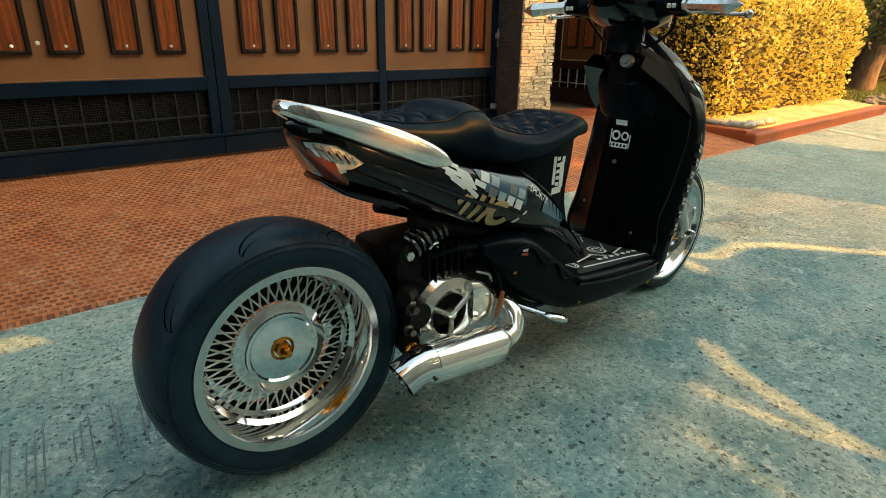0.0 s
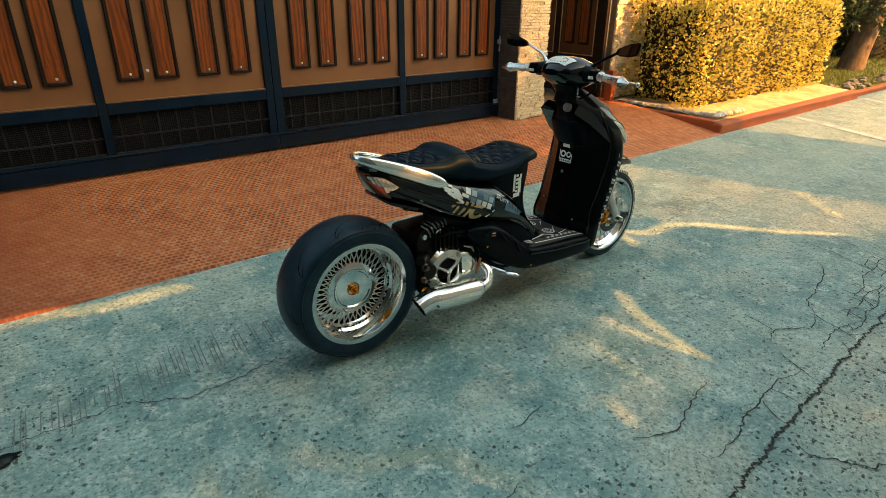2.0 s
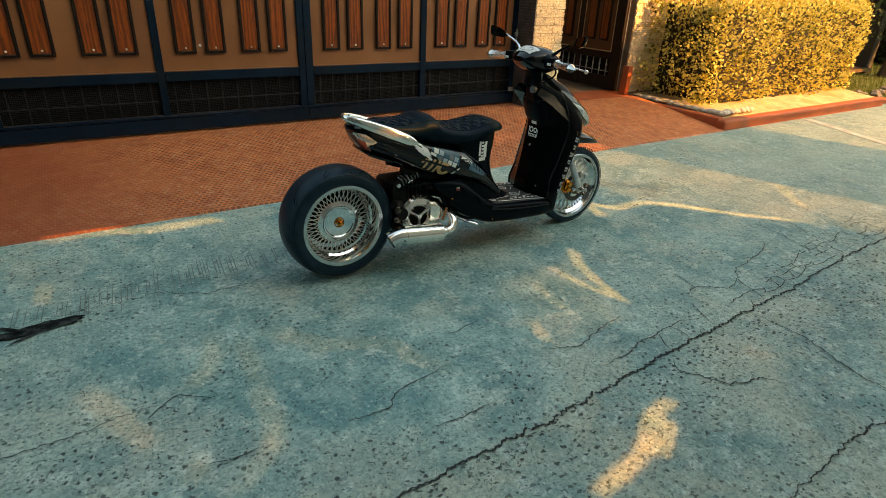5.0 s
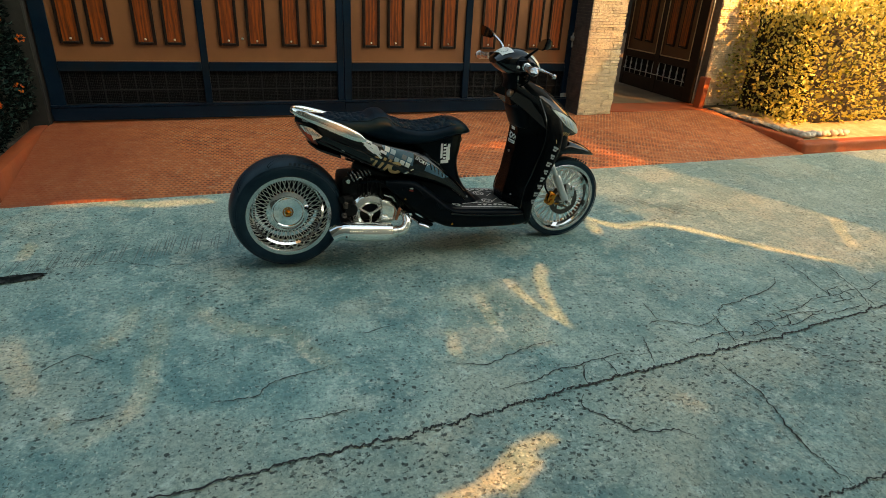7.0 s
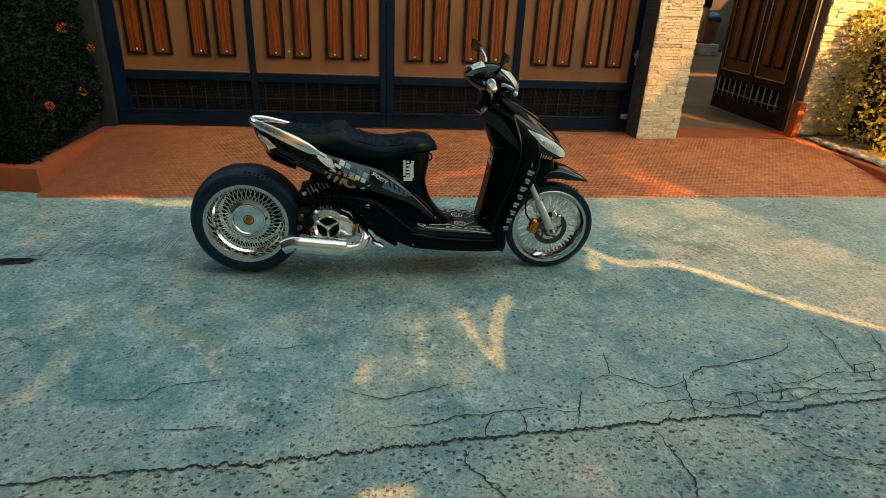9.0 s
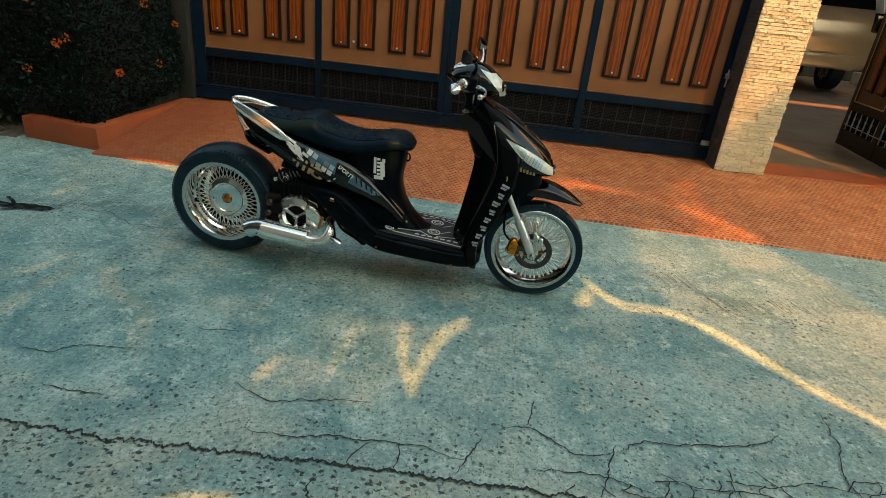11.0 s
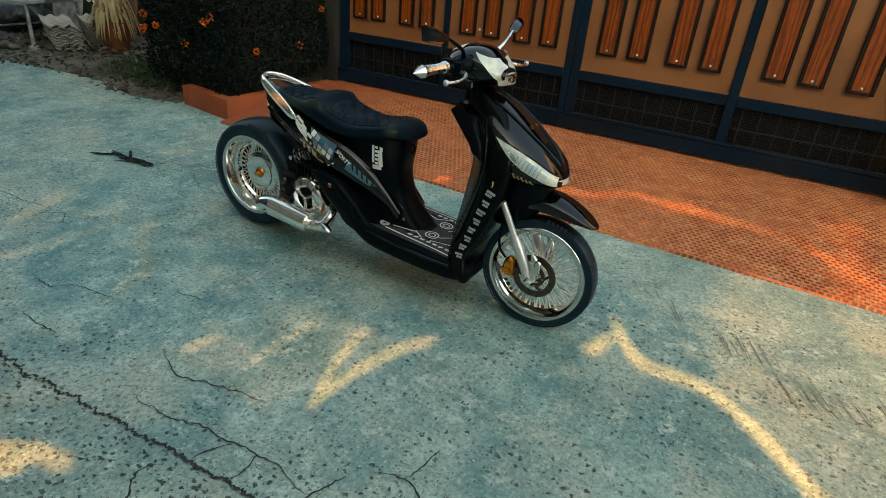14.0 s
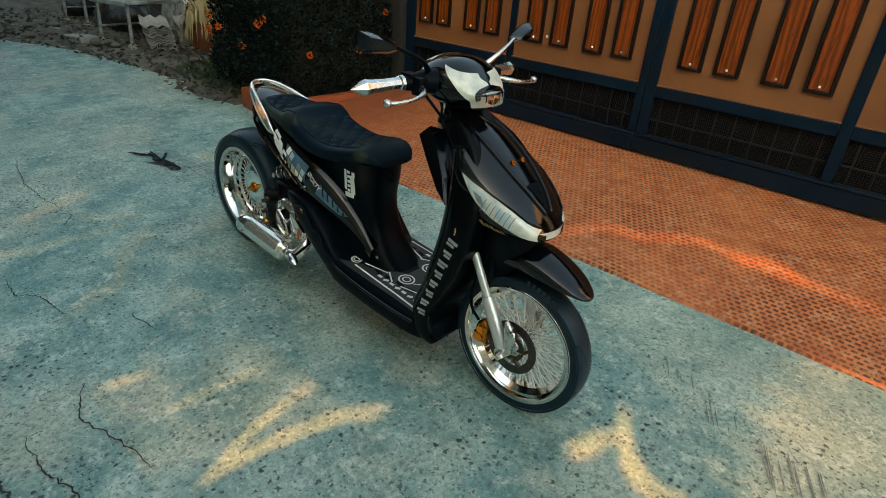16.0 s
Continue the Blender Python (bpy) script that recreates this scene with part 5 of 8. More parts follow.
# -- wheels --
def build_wheel(name, centre, r_tyre, r_lip, half, dish, hub_y, hub_r, n_spokes, cap, label, edge=0.019, fams=4, lace=0.50):
    """Rim with drop centre, tyre, laced spokes, hub. half: half the tyre's width; dish: the spokes' plane, from the centre."""
    cx, cy, cz = centre
    lip = half * 0.86
    rb = r_lip - edge
    rim = [(r_lip - 0.004, -lip - 0.004), (r_lip, -lip), (r_lip - 0.002, -lip + 0.006), (rb - 0.002, -lip + 0.016), (rb - 0.004, -half * 0.5), (rb - 0.022, -half * 0.3), (rb - 0.022, half * 0.3), (rb - 0.004, half * 0.5), (rb - 0.002, lip - 0.016), (r_lip - 0.002, lip - 0.006), (r_lip, lip), (r_lip - 0.004, lip + 0.004)]
    inner = [(rb - 0.002, lip + 0.001), (rb - 0.010, half * 0.55), (rb - 0.014, half * 0.42), (rb - 0.030, half * 0.32), (rb - 0.030, dish - 0.012), (rb - 0.016, dish - 0.030), (rb - 0.012, -half * 0.45), (rb - 0.003, -lip + 0.008), (rb + 0.001, -lip - 0.004)]
    wheel = part(name, lathe_y(rim + inner, centre, 96, True), M_CHROME, SCOOTER, label, 30)
    part("rim_lip", lathe_y([(r_lip - 0.0035, -lip - 0.0075), (rb - 0.001, -lip - 0.0065), (rb - 0.003, -lip - 0.002), (r_lip - 0.0035, -lip - 0.0035)], centre, 96, True), M_STEEL, wheel, "brushed flat rim edge", 30)
    prof = []
    steps = 26
    for i in range(steps + 1):
        u = -1 + 2 * i / steps
        a = u * math.pi / 2
        y = half * math.sin(a) if abs(u) < 1 else math.copysign(half, u)
        rr = r_lip + 0.006 + (r_tyre - r_lip - 0.006) * max(0, math.cos(a)) ** 0.62
        prof.append((rr, y * (1.0 if abs(u) < 0.9 else 0.97)))
    prof = [(r_lip - 0.006, -lip - 0.001), (r_lip + 0.004, -half * 0.95)] + prof[1:-1] + [(r_lip + 0.004, half * 0.95), (r_lip - 0.006, lip + 0.001)]
    tyre = part("tyre", lathe_y(prof, centre, 120, False), M_RUBBER, wheel, "smooth black road tyre with curved grooves", 50)
    tab = np.array(sorted([(y, r) for r, y in prof]))

    def on_tyre(ang, y):
        r = np.interp(y, tab[:, 0], tab[:, 1]) + 0.0016
        return Vector((cx + r * math.cos(ang), cy + y, cz + r * math.sin(ang)))
    grooves = bmesh.new()
    reps = 9
    for k in range(reps):
        for side in (-1, 1):
            base = 2 * math.pi * (k + (0.5 if side > 0 else 0)) / reps
            for ln, y_a, y_b, shift in ((0.50, 0.10, 0.80, 0.0), (0.22, 0.62, 0.93, 0.30)):
                prev = None
                for i in range(15):
                    u = i / 14
                    y = side * half * (y_a + (y_b - y_a) * u ** 1.4)
                    ang = base + shift + ln * (1 - (1 - u) ** 1.5)
                    wd = 0.0075 * min(1, 5 * u + 0.25, 5 * (1 - u) + 0.25)
                    pair = [grooves.verts.new(on_tyre(ang + e * wd, y)) for e in (-1, 1)]
                    if prev:
                        grooves.faces.new((prev[0], pair[0], pair[1], prev[1]))
                    prev = pair
    bmesh.ops.recalc_face_normals(grooves, faces=grooves.faces[:])
    # flat strips on the tyre; the grooves' inner shade is painted black
    part("tread_groove", grooves, M_TREAD, tyre, "dark curved tread grooves")
    ring = bmesh.new()
    for y in (-half * 0.93, -half * 0.97):
        rr = np.interp(y, tab[:, 0], tab[:, 1])
        ring2 = lathe_y([(rr + 0.004, y - 0.0012), (rr + 0.006, y - 0.0020), (rr + 0.008, y - 0.0012)], centre, 80)
        me = bpy.data.meshes.new("t")
        ring2.to_mesh(me)
        ring.from_mesh(me)
        bpy.data.meshes.remove(me)
        ring2.free()
    part("sidewall_rib", ring, M_RUBBER, tyre)
    # worn raised marks on the flank
    for k in range(7):
        a0 = radians(58 + k * 4.4)
        yy = -half * 0.90
        rr = np.interp(yy, tab[:, 0], tab[:, 1]) + 0.007
        mark = bmesh.new()
        mark.faces.new([mark.verts.new((cx + (rr + dr) * math.cos(a0 + da), cy + yy - 0.0035 + dr * 0.12, cz + (rr + dr) * math.sin(a0 + da))) for dr, da in ((0, 0), (0.012, 0), (0.012, 0.045), (0, 0.045))])
        part("sidewall_mark", mark, M_RUBBERMARK, tyre, "faint grey maker's mark")
    # hub and spokes
    hub = part("hub", lathe_y(cap, centre, 64), M_CHROME, wheel, "polished hub plate", 25)
    bolts = []
    for k in range(n_spokes // 2):
        a = 2 * math.pi * (k + 0.25) / (n_spokes // 2)
        p = Vector((cx + (hub_r - 0.006) * math.cos(a), cy + hub_y - 0.0035, cz + (hub_r - 0.006) * math.sin(a)))
        bolts.append(lathe_y([(0.0001, -0.0022), (0.0024, -0.0015), (0.003, 0.001)], p, 8))
    part("spoke_heads", join_bm(bolts), M_DISC, hub, "ring of spoke heads")
    r_out = rb - (0.018 if fams == 2 else 0.026)
    for fam, (turn, y_hub) in enumerate(((lace, hub_y), (-lace, hub_y + 0.008), (0.42, hub_y + 0.05), (-0.42, hub_y + 0.042))[:fams]):
        a_hub, a_rim = Vector(((hub_r - 0.006), 0, 0)), Vector((r_out * math.cos(turn), 0, r_out * math.sin(turn)))
        pa = Vector((a_hub.x, y_hub, 0))
        pb = Vector((a_rim.x, dish + (0.004 if fam % 2 else -0.004), a_rim.z))
        d = (pb - pa)
        me = finish("spoke", tube([pa, pa + d * 0.9, pa + d * 0.905, pb + d * 0.02], [0.0023, 0.0022, 0.0042, 0.0042], 6), M_SPOKE)
        for k in range(n_spokes // 2):
            ang = 2 * math.pi * (k + (0.5 if fam % 2 else 0) + (0.25 if fam > 1 else 0)) / (n_spokes // 2)
            piece("spoke", me, wheel, Matrix.Translation(centre) @ Matrix.Rotation(ang, 4, "Y"))
    return wheel


RW = build_wheel("rear_wheel", REAR, 0.268, 0.200, 0.098, 0.004, -0.018, 0.098, 76,
                 [(0.0005, -0.030), (0.068, -0.030), (0.072, -0.034), (0.078, -0.034), (0.080, -0.028), (0.090, -0.024), (0.100, -0.022), (0.101, -0.012), (0.080, -0.008), (0.060, 0.03), (0.06, 0.07)], "deep chrome wire rear wheel", fams=2, lace=0.200)
part("axle_nut", join_bm([lathe_y([(0.0005, -0.062), (0.007, -0.062), (0.008, -0.054), (0.011, -0.052), (0.012, -0.040), (0.018, -0.038), (0.018, -0.030)], REAR, 6), lathe_y([(0.020, -0.0305), (0.022, -0.036), (0.026, -0.0305)], REAR, 32)]), M_GOLD, RW, "gold axle nut", 30)
FW = build_wheel("front_wheel", FRONT, 0.230, 0.198, 0.044, 0.0, -0.014, 0.040, 44,
                 [(0.0005, -0.050), (0.018, -0.050), (0.020, -0.034), (0.034, -0.032), (0.040, -0.020), (0.041, -0.010), (0.026, -0.006), (0.024, 0.03), (0.040, 0.036), (0.0005, 0.05)], "chrome wire front wheel", 0.011)
part("axle_nut", lathe_y([(0.0005, -0.128), (0.009, -0.128), (0.010, -0.118), (0.013, -0.114), (0.013, -0.104)], FRONT, 6), M_ALLOY, FW, "", 30)
disc = lathe_y([(0.062, -0.054), (0.088, -0.054), (0.088, -0.050), (0.062, -0.050)], FRONT, 60, True)
DISC = part("brake_disc", disc, M_DISC, FW, "drilled grey brake disc", 30)
part("disc_carrier", join_bm([lathe_y([(0.030, -0.0545), (0.045, -0.0545), (0.045, -0.050), (0.030, -0.050)], FRONT, 40, True)] + [tube([(FRONT[0] + 0.042 * math.cos(a), FCY - 0.052, FRONT[2] + 0.042 * math.sin(a)), (FRONT[0] + 0.066 * math.cos(a + 0.3), FCY - 0.052, FRONT[2] + 0.066 * math.sin(a + 0.3))], 0.006, 8) for a in [k * 2 * math.pi / 5 for k in range(5)]]), M_DISC, FW)
part("disc_bolt", join_bm([lathe_y([(0.0005, -0.060), (0.005, -0.060), (0.006, -0.0545)], (FRONT[0] + 0.038 * math.cos(k * 1.2566), FCY, FRONT[2] + 0.038 * math.sin(k * 1.2566)), 8) for k in range(5)]), M_GOLD, FW, "small gold disc bolts")

# -- fork, caliper --
for s in (-1, 1):
    y = FCY + s * 0.088
    ax = Vector((1.905, y, 0.238))
    up = Vector((-0.47, 0, 0.88)).normalized()
    leg = part("fork_leg", join_bm([tube([ax - up * 0.02, ax + up * 0.02, ax + up * 0.16, ax + up * 0.17], [0.018, 0.021, 0.020, 0.017], 16), tube([ax + up * 0.165, ax + up * 0.40], 0.0125, 14)]), M_SILVERP, SCOOTER, "silver telescopic fork leg")
    part("fork_lug", join_bm([tube([ax + Vector((0.018, 0, 0.000)), ax + Vector((0.012, 0, 0.085)), ax + Vector((0.000, 0, 0.10))], [0.016, 0.014, 0.006], 10), tube([ax + Vector((0, -0.014 * -s, -0.006)), ax + Vector((0, 0.02 * s, -0.006))], 0.018, 14)]), M_ALLOY, leg)
    part("pinch_bolt", tube([ax + Vector((0.0, s * 0.018, -0.004)), ax + Vector((0.0, s * 0.028, -0.004))], 0.008, 6), M_DISC, leg)
    if s < 0:
        part("reflector_plate", box(1.925, 1.948, y - 0.016, y - 0.006, 0.262, 0.322, 0.004), M_ALLOY, leg)
cal = part("brake_caliper", join_bm([hull_z([(0.214, 1.806, 1.828, 0.010), (0.224, 1.796, 1.838, 0.018), (0.252, 1.792, 1.842, 0.021), (0.280, 1.798, 1.840, 0.018), (0.292, 1.810, 1.830, 0.010)], FCY - 0.072, 18, 24), tube([(1.816, FCY - 0.100, 0.240), (1.816, FCY - 0.070, 0.240)], 0.014, 14), tube([(1.820, FCY - 0.100, 0.268), (1.820, FCY - 0.070, 0.268)], 0.013, 14), box(1.786, 1.800, FCY - 0.085, FCY - 0.06, 0.226, 0.246, 0.004)]), M_GOLD, SCOOTER, "gold anodised brake caliper")
for x, z in ((1.800, 0.232), (1.835, 0.275), (1.845, 0.225)):
    part("caliper_bolt", tube([(x, FCY - 0.098, z), (x, FCY - 0.085, z)], 0.006, 8), M_GOLD, cal)
part("caliper_bracket", tube([(1.835, FCY - 0.075, 0.25), (1.900, FCY - 0.082, 0.245)], 0.012, 8), M_DISC, cal)
part("brake_hose", curve_tube([(1.798, FCY - 0.078, 0.285), (1.768, FCY - 0.085, 0.330), (1.765, FCY - 0.075, 0.42), (1.79, FCY - 0.05, 0.52)], 0.005, 20, 8), M_MATTE, SCOOTER)

# -- seat --
SEAT = [(0.575, 0.722, 0.706, 0.045), (0.63, 0.727, 0.690, 0.085), (0.70, 0.720, 0.655, 0.108), (0.79, 0.722, 0.632, 0.124), (0.835, 0.742, 0.612, 0.130), (0.882, 0.740, 0.600, 0.135), (0.918, 0.706, 0.594, 0.138),
        (1.00, 0.678, 0.588, 0.142), (1.08, 0.670, 0.592, 0.140), (1.17, 0.682, 0.606, 0.130), (1.24, 0.694, 0.622, 0.116), (1.285, 0.680, 0.624, 0.098), (1.312, 0.652, 0.628, 0.070)]


def build_seat():
    rings = []
    n = 72
    for x, zt, zb, hw in spline(SEAT, 170):
        zm, hh = (zt + zb) / 2, max((zt - zb) / 2, 0.003)
        ring = []
        for y, z in oval(hw, hh, n, 2.4, 2.9):
            dz = 0.0
            if z > 0:
                flat = max(0, min(1, (0.80 - abs(y) / hw) / 0.12))
                zone = max(0, min(1, (x - 0.60) / 0.03, (0.80 - x) / 0.02)) if x < 0.86 else max(0, min(1, (x - 0.905) / 0.02, (1.235 - x) / 0.03))
                p, q = (x + 0.75 * y) / 0.058, (x - 0.75 * y) / 0.058
                g = min(abs(p - round(p)), abs(q - round(q)))
                dz = flat * zone * (min(g, 0.20) / 0.20 - 0.7) * 0.015
            ring.append((x, CY + y, zm + z + dz))
        rings.append(ring)
    seat = part("seat", ring_loft(rings), M_LEATHER, SCOOTER, "stepped black leatherette seat with diamond quilting", 60)
    skin = Skin(SEAT, CY, 2.4, 2.9)
    for s in (-1, 1):
        pts = [skin.crest(x, s * 0.80 * np.interp(x, skin.t[:, 0], skin.t[:, 3]), 0.001) for x in [0.64 + 0.013 * k for k in range(46)]]
        part("piping", tube(pts, 0.0022, 6), M_LEATHER, seat)
    return seat


build_seat()

# -- tail and side panels --
TAIL = [(0.472, 0.722, 0.700, 0.010), (0.488, 0.726, 0.674, 0.024), (0.510, 0.726, 0.642, 0.044), (0.54, 0.724, 0.606, 0.072), (0.57, 0.720, 0.588, 0.092), (0.65, 0.700, 0.552, 0.112), (0.75, 0.668, 0.505, 0.128), (0.85, 0.640, 0.466, 0.142), (0.95, 0.617, 0.428, 0.153), (1.05, 0.585, 0.400, 0.153), (1.14, 0.520, 0.370, 0.134), (1.22, 0.435, 0.330, 0.112), (1.30, 0.345, 0.268, 0.104)]
tail_skin = Skin(TAIL, CY, 3.2, 2.4)
TAILB = part("side_panel", hull_x(TAIL, CY, 60, 44, 3.2, 2.4), M_BLACK, SCOOTER, "glossy black tail and side panels")
part("tail_plate", decal(lambda x, z: tail_skin.side(x, z, 0.002), [bar(0.512, 0.708, 0.022, 0.008, -0.1)], 3, 2), M_GREYV, TAILB, "small grey name plate")
for s in (0, 1):
    ridge = [tail_skin.side(x, z, 0.003, bool(s)) for x, z in spline([(0.60, 0.640), (0.70, 0.600), (0.82, 0.545), (0.92, 0.508), (1.0, 0.47)], 24)]
    part("panel_crease", tube(ridge, [0.002] + [0.0055] * 22 + [0.002], 8), M_BLACK, TAILB)
    low = [tail_skin.side(x, z, 0.002, bool(s)) for x, z in spline([(0.55, 0.638), (0.66, 0.582), (0.76, 0.530), (0.86, 0.480)], 24)]
    part("lower_crease", tube(low, [0.002] + [0.006] * 22 + [0.002], 8), M_BLACK, TAILB)


def graphic(f, quads, mat, label, nu=6, nv=3):
    for q in quads:
        part("graphic_stroke", decal(f, [q], nu, nv), mat, TAILB, label)


flank = lambda x, z: tail_skin.side(x, z, 0.0022)
flank2 = lambda x, z: tail_skin.side(x, z, 0.0030)
# dark blue-grey strip with white and pale checks, tapering towards the floor
graphic(flank, [[(0.846, 0.606), (1.000, 0.562), (0.992, 0.504), (0.866, 0.556)], [(1.070, 0.518), (1.194, 0.424), (1.160, 0.424), (1.052, 0.478)]], M_TEALV, "dark blue-grey vinyl strip", 10, 4)
check = lambda i, j: bar(0.872 + i * 0.0262 - j * 0.011, 0.586 - i * 0.0128 - j * 0.0235, 0.0235, 0.021, -0.44)
graphic(flank2, [check(0, 0), check(3, 1), check(4, 1)], M_WHITE, "white vinyl check", 2, 2)
graphic(flank2, [check(1, 0), check(2, 1), check(4, 0)], M_PALEV, "pale blue vinyl check", 2, 2)
graphic(flank2, [check(3, 0), check(1, 1)], M_GREYV, "grey vinyl check", 2, 2)
# pale hand-like splash, drawn as plain strokes
flank3 = lambda x, z: tail_skin.side(x, z, 0.0040)
graphic(flank3, [[(0.792, 0.618), (0.826, 0.600), (0.842, 0.562), (0.806, 0.580)], bar(0.779, 0.624, 0.050, 0.0085, -0.42), bar(0.778, 0.611, 0.052, 0.0085, -0.50), bar(0.783, 0.598, 0.050, 0.0085, -0.58), bar(0.792, 0.585, 0.046, 0.008, -0.66), bar(0.822, 0.567, 0.058, 0.010, -0.75), bar(0.852, 0.574, 0.032, 0.012, -0.5)], M_WHITE, "white brush-like vinyl stroke", 4, 2)
# broad gold strokes and an open ring
graphic(flank3, [bar(0.806, 0.548, 0.030, 0.011, 0.4), bar(0.818, 0.534, 0.050, 0.012, 1.05), bar(0.847, 0.522, 0.062, 0.0135, 1.05), bar(0.873, 0.513, 0.062, 0.0135, 1.05)], M_GOLDV, "broad gold vinyl stroke", 2, 2)
part("graphic_ring", decal(flank3, arc_quads(0.908, 0.499, 0.015, 0.031, 0.5, 5.6, 14, 1.1), 2, 2), M_GOLDV, TAILB, "open gold vinyl ring")


def vinyl_word(text, at, turn, size, shear, skin, mat, parent, label):
    """Letters cut from vinyl and laid on a skin of two measures."""
    font = bpy.data.curves.new("word", "FONT")
    font.body, font.size, font.shear, font.align_x, font.align_y = text, size, shear, "LEFT", "BOTTOM"
    tmp = bpy.data.objects.new("word", font)
    me = bpy.data.meshes.new_from_object(tmp)
    bpy.data.objects.remove(tmp)
    bm = bmesh.new()
    bm.from_mesh(me)
    bpy.data.meshes.remove(me)
    c, sn = math.cos(turn), math.sin(turn)
    for v in bm.verts:
        v.co = skin(at[0] + v.co.x * c - v.co.y * sn, at[1] + v.co.x * sn + v.co.y * c)
    bmesh.ops.recalc_face_normals(bm, faces=bm.faces[:])
    return part("graphic_word", bm, mat, parent, label, 0)


vinyl_word("SPORTY", (1.000, 0.535), -0.60, 0.0225, 0.2, flank3, M_WHITE, TAILB, "small white vinyl word")
graphic(flank2, [bar(1.088 + 0.022 * k, 0.493 - 0.0165 * k, 0.006, 0.034 - 0.004 * k, 0.2) for k in range(5)], M_BLACK, "black slanted bar", 2, 2)
graphic(flank, [[(0.66, 0.588), (0.665, 0.588), (0.765, 0.520), (0.755, 0.524)], [(0.950, 0.470), (0.995, 0.492), (0.998, 0.488), (0.962, 0.466)]], M_WHITE, "thin white pinstripe", 8, 1)

# chrome grab rail
rail_keys = [(0.772, CY - 0.136, 0.630, 0.003), (0.735, CY - 0.131, 0.646, 0.0115), (0.66, CY - 0.112, 0.679, 0.0140), (0.58, CY - 0.088, 0.711, 0.0128), (0.51, CY - 0.060, 0.737, 0.0105), (0.472, CY - 0.030, 0.750, 0.0075), (0.460, CY, 0.753, 0.0060)]
rail_keys += [(x, 2 * CY - y, z, r) for x, y, z, r in rail_keys[-2::-1]]
rows = spline(rail_keys, 66)
RAIL = part("grab_rail", tube([r[:3] for r in rows], [r[3] for r in rows], 24, True, 1.85), M_COVER, SCOOTER, "broad polished chrome grab rail looped behind the seat")
part("tail_cap", hull_x([(0.486, 0.742, 0.722, 0.020), (0.53, 0.740, 0.715, 0.056), (0.60, 0.725, 0.69, 0.085), (0.68, 0.705, 0.66, 0.085)], CY, 20, 24), M_BLACK, SCOOTER)

# tail light
TL = part("tail_light", hull_x([(0.473, 0.706, 0.698, 0.009), (0.486, 0.704, 0.670, 0.025), (0.508, 0.700, 0.637, 0.0475), (0.530, 0.690, 0.607, 0.069), (0.546, 0.670, 0.597, 0.077), (0.560, 0.640, 0.592, 0.078)], CY, 24, 40, 3.2), M_AMBER, SCOOTER, "dark amber-red tail light lens")
part("tail_lip", hull_x([(0.522, 0.616, 0.606, 0.040), (0.54, 0.606, 0.590, 0.066), (0.57, 0.594, 0.572, 0.088), (0.66, 0.562, 0.538, 0.104)], CY, 14, 32, 4.0), M_BLACK, TL, "black lip under the lens")
for s in (0, 1):
    f = lambda x, z, s=s: tail_skin.side(x, z, 0.005, bool(s))
    lens = part("turn_signal", decal(f, [[(0.488, 0.692), (0.538, 0.682), (0.582, 0.648), (0.524, 0.622)]], 16, 8), M_LAMP, SCOOTER, "clear faceted turn signal")
    ribs = [decal(lambda a, b, s=s: tail_skin.side(a, b, 0.0075, bool(s)), [bar(0.512 + 0.0105 * k, 0.672 - 0.0030 * k, 0.0028, 0.034 - 0.0035 * k, 0.55)], 2, 6) for k in range(6)]
    part("lens_rib", join_bm(ribs), M_GREYV, lens, "grey ribs in the lens")
    part("lens_facet", join_bm([decal(lambda a, b, s=s: tail_skin.side(a, b, 0.0068, bool(s)), [bar(0.509 + 0.0105 * k, 0.668 - 0.0030 * k, 0.0046, 0.030 - 0.003 * k, 0.55)], 2, 6) for k in range(6)]), M_CHROME, lens)
    edge = [tail_skin.side(x, z, 0.006, bool(s)) for x, z in ((0.488, 0.693), (0.512, 0.689), (0.538, 0.683), (0.560, 0.667), (0.583, 0.648), (0.555, 0.636), (0.524, 0.621), (0.505, 0.656), (0.488, 0.693))]
    part("lens_edge", tube(edge, 0.0022, 6), M_BLACK, lens)

# -- cover under the seat --
UNDER = [(0.235, 0.96, 1.420, 0.112), (0.27, 0.96, 1.385, 0.110), (0.33, 0.96, 1.325, 0.104), (0.40, 0.97, 1.285, 0.098), (0.48, 0.98, 1.268, 0.096), (0.56, 0.98, 1.280, 0.098), (0.625, 0.98, 1.286, 0.100)]
under_skin = SkinZ(UNDER, CY, 3.0)
US = part("under_seat_cover", hull_z(UNDER, CY, 36, 40, 3.0), M_MATTE, SCOOTER, "satin black cover under the seat")
part("sticker", decal(lambda x, z: under_skin.side(x, z, 0.0018),
                      [bar(1.158, 0.555, 0.012, 0.075, 0), bar(1.192, 0.540, 0.020, 0.070, 0.06), bar(1.196, 0.580, 0.014, 0.018, 0), bar(1.176, 0.500, 0.042, 0.018, 0)]
                      + [bar(1.174, 0.585 - 0.017 * k, 0.014, 0.010, 0) for k in range(5)], 3, 4), M_WHITE, US, "white vinyl sticker with a figure and bars")
part("bag_hook", curve_tube([(1.275, CY, 0.600), (1.292, CY, 0.598), (1.297, CY, 0.578), (1.288, CY, 0.565), (1.280, CY, 0.572)], 0.004, 18, 8), M_MATTE, SCOOTER)
part("cover_screw", tube([under_skin.side(1.315, 0.30, 0.000), under_skin.side(1.315, 0.30, 0.004)], 0.006, 10), M_GREYV, US)

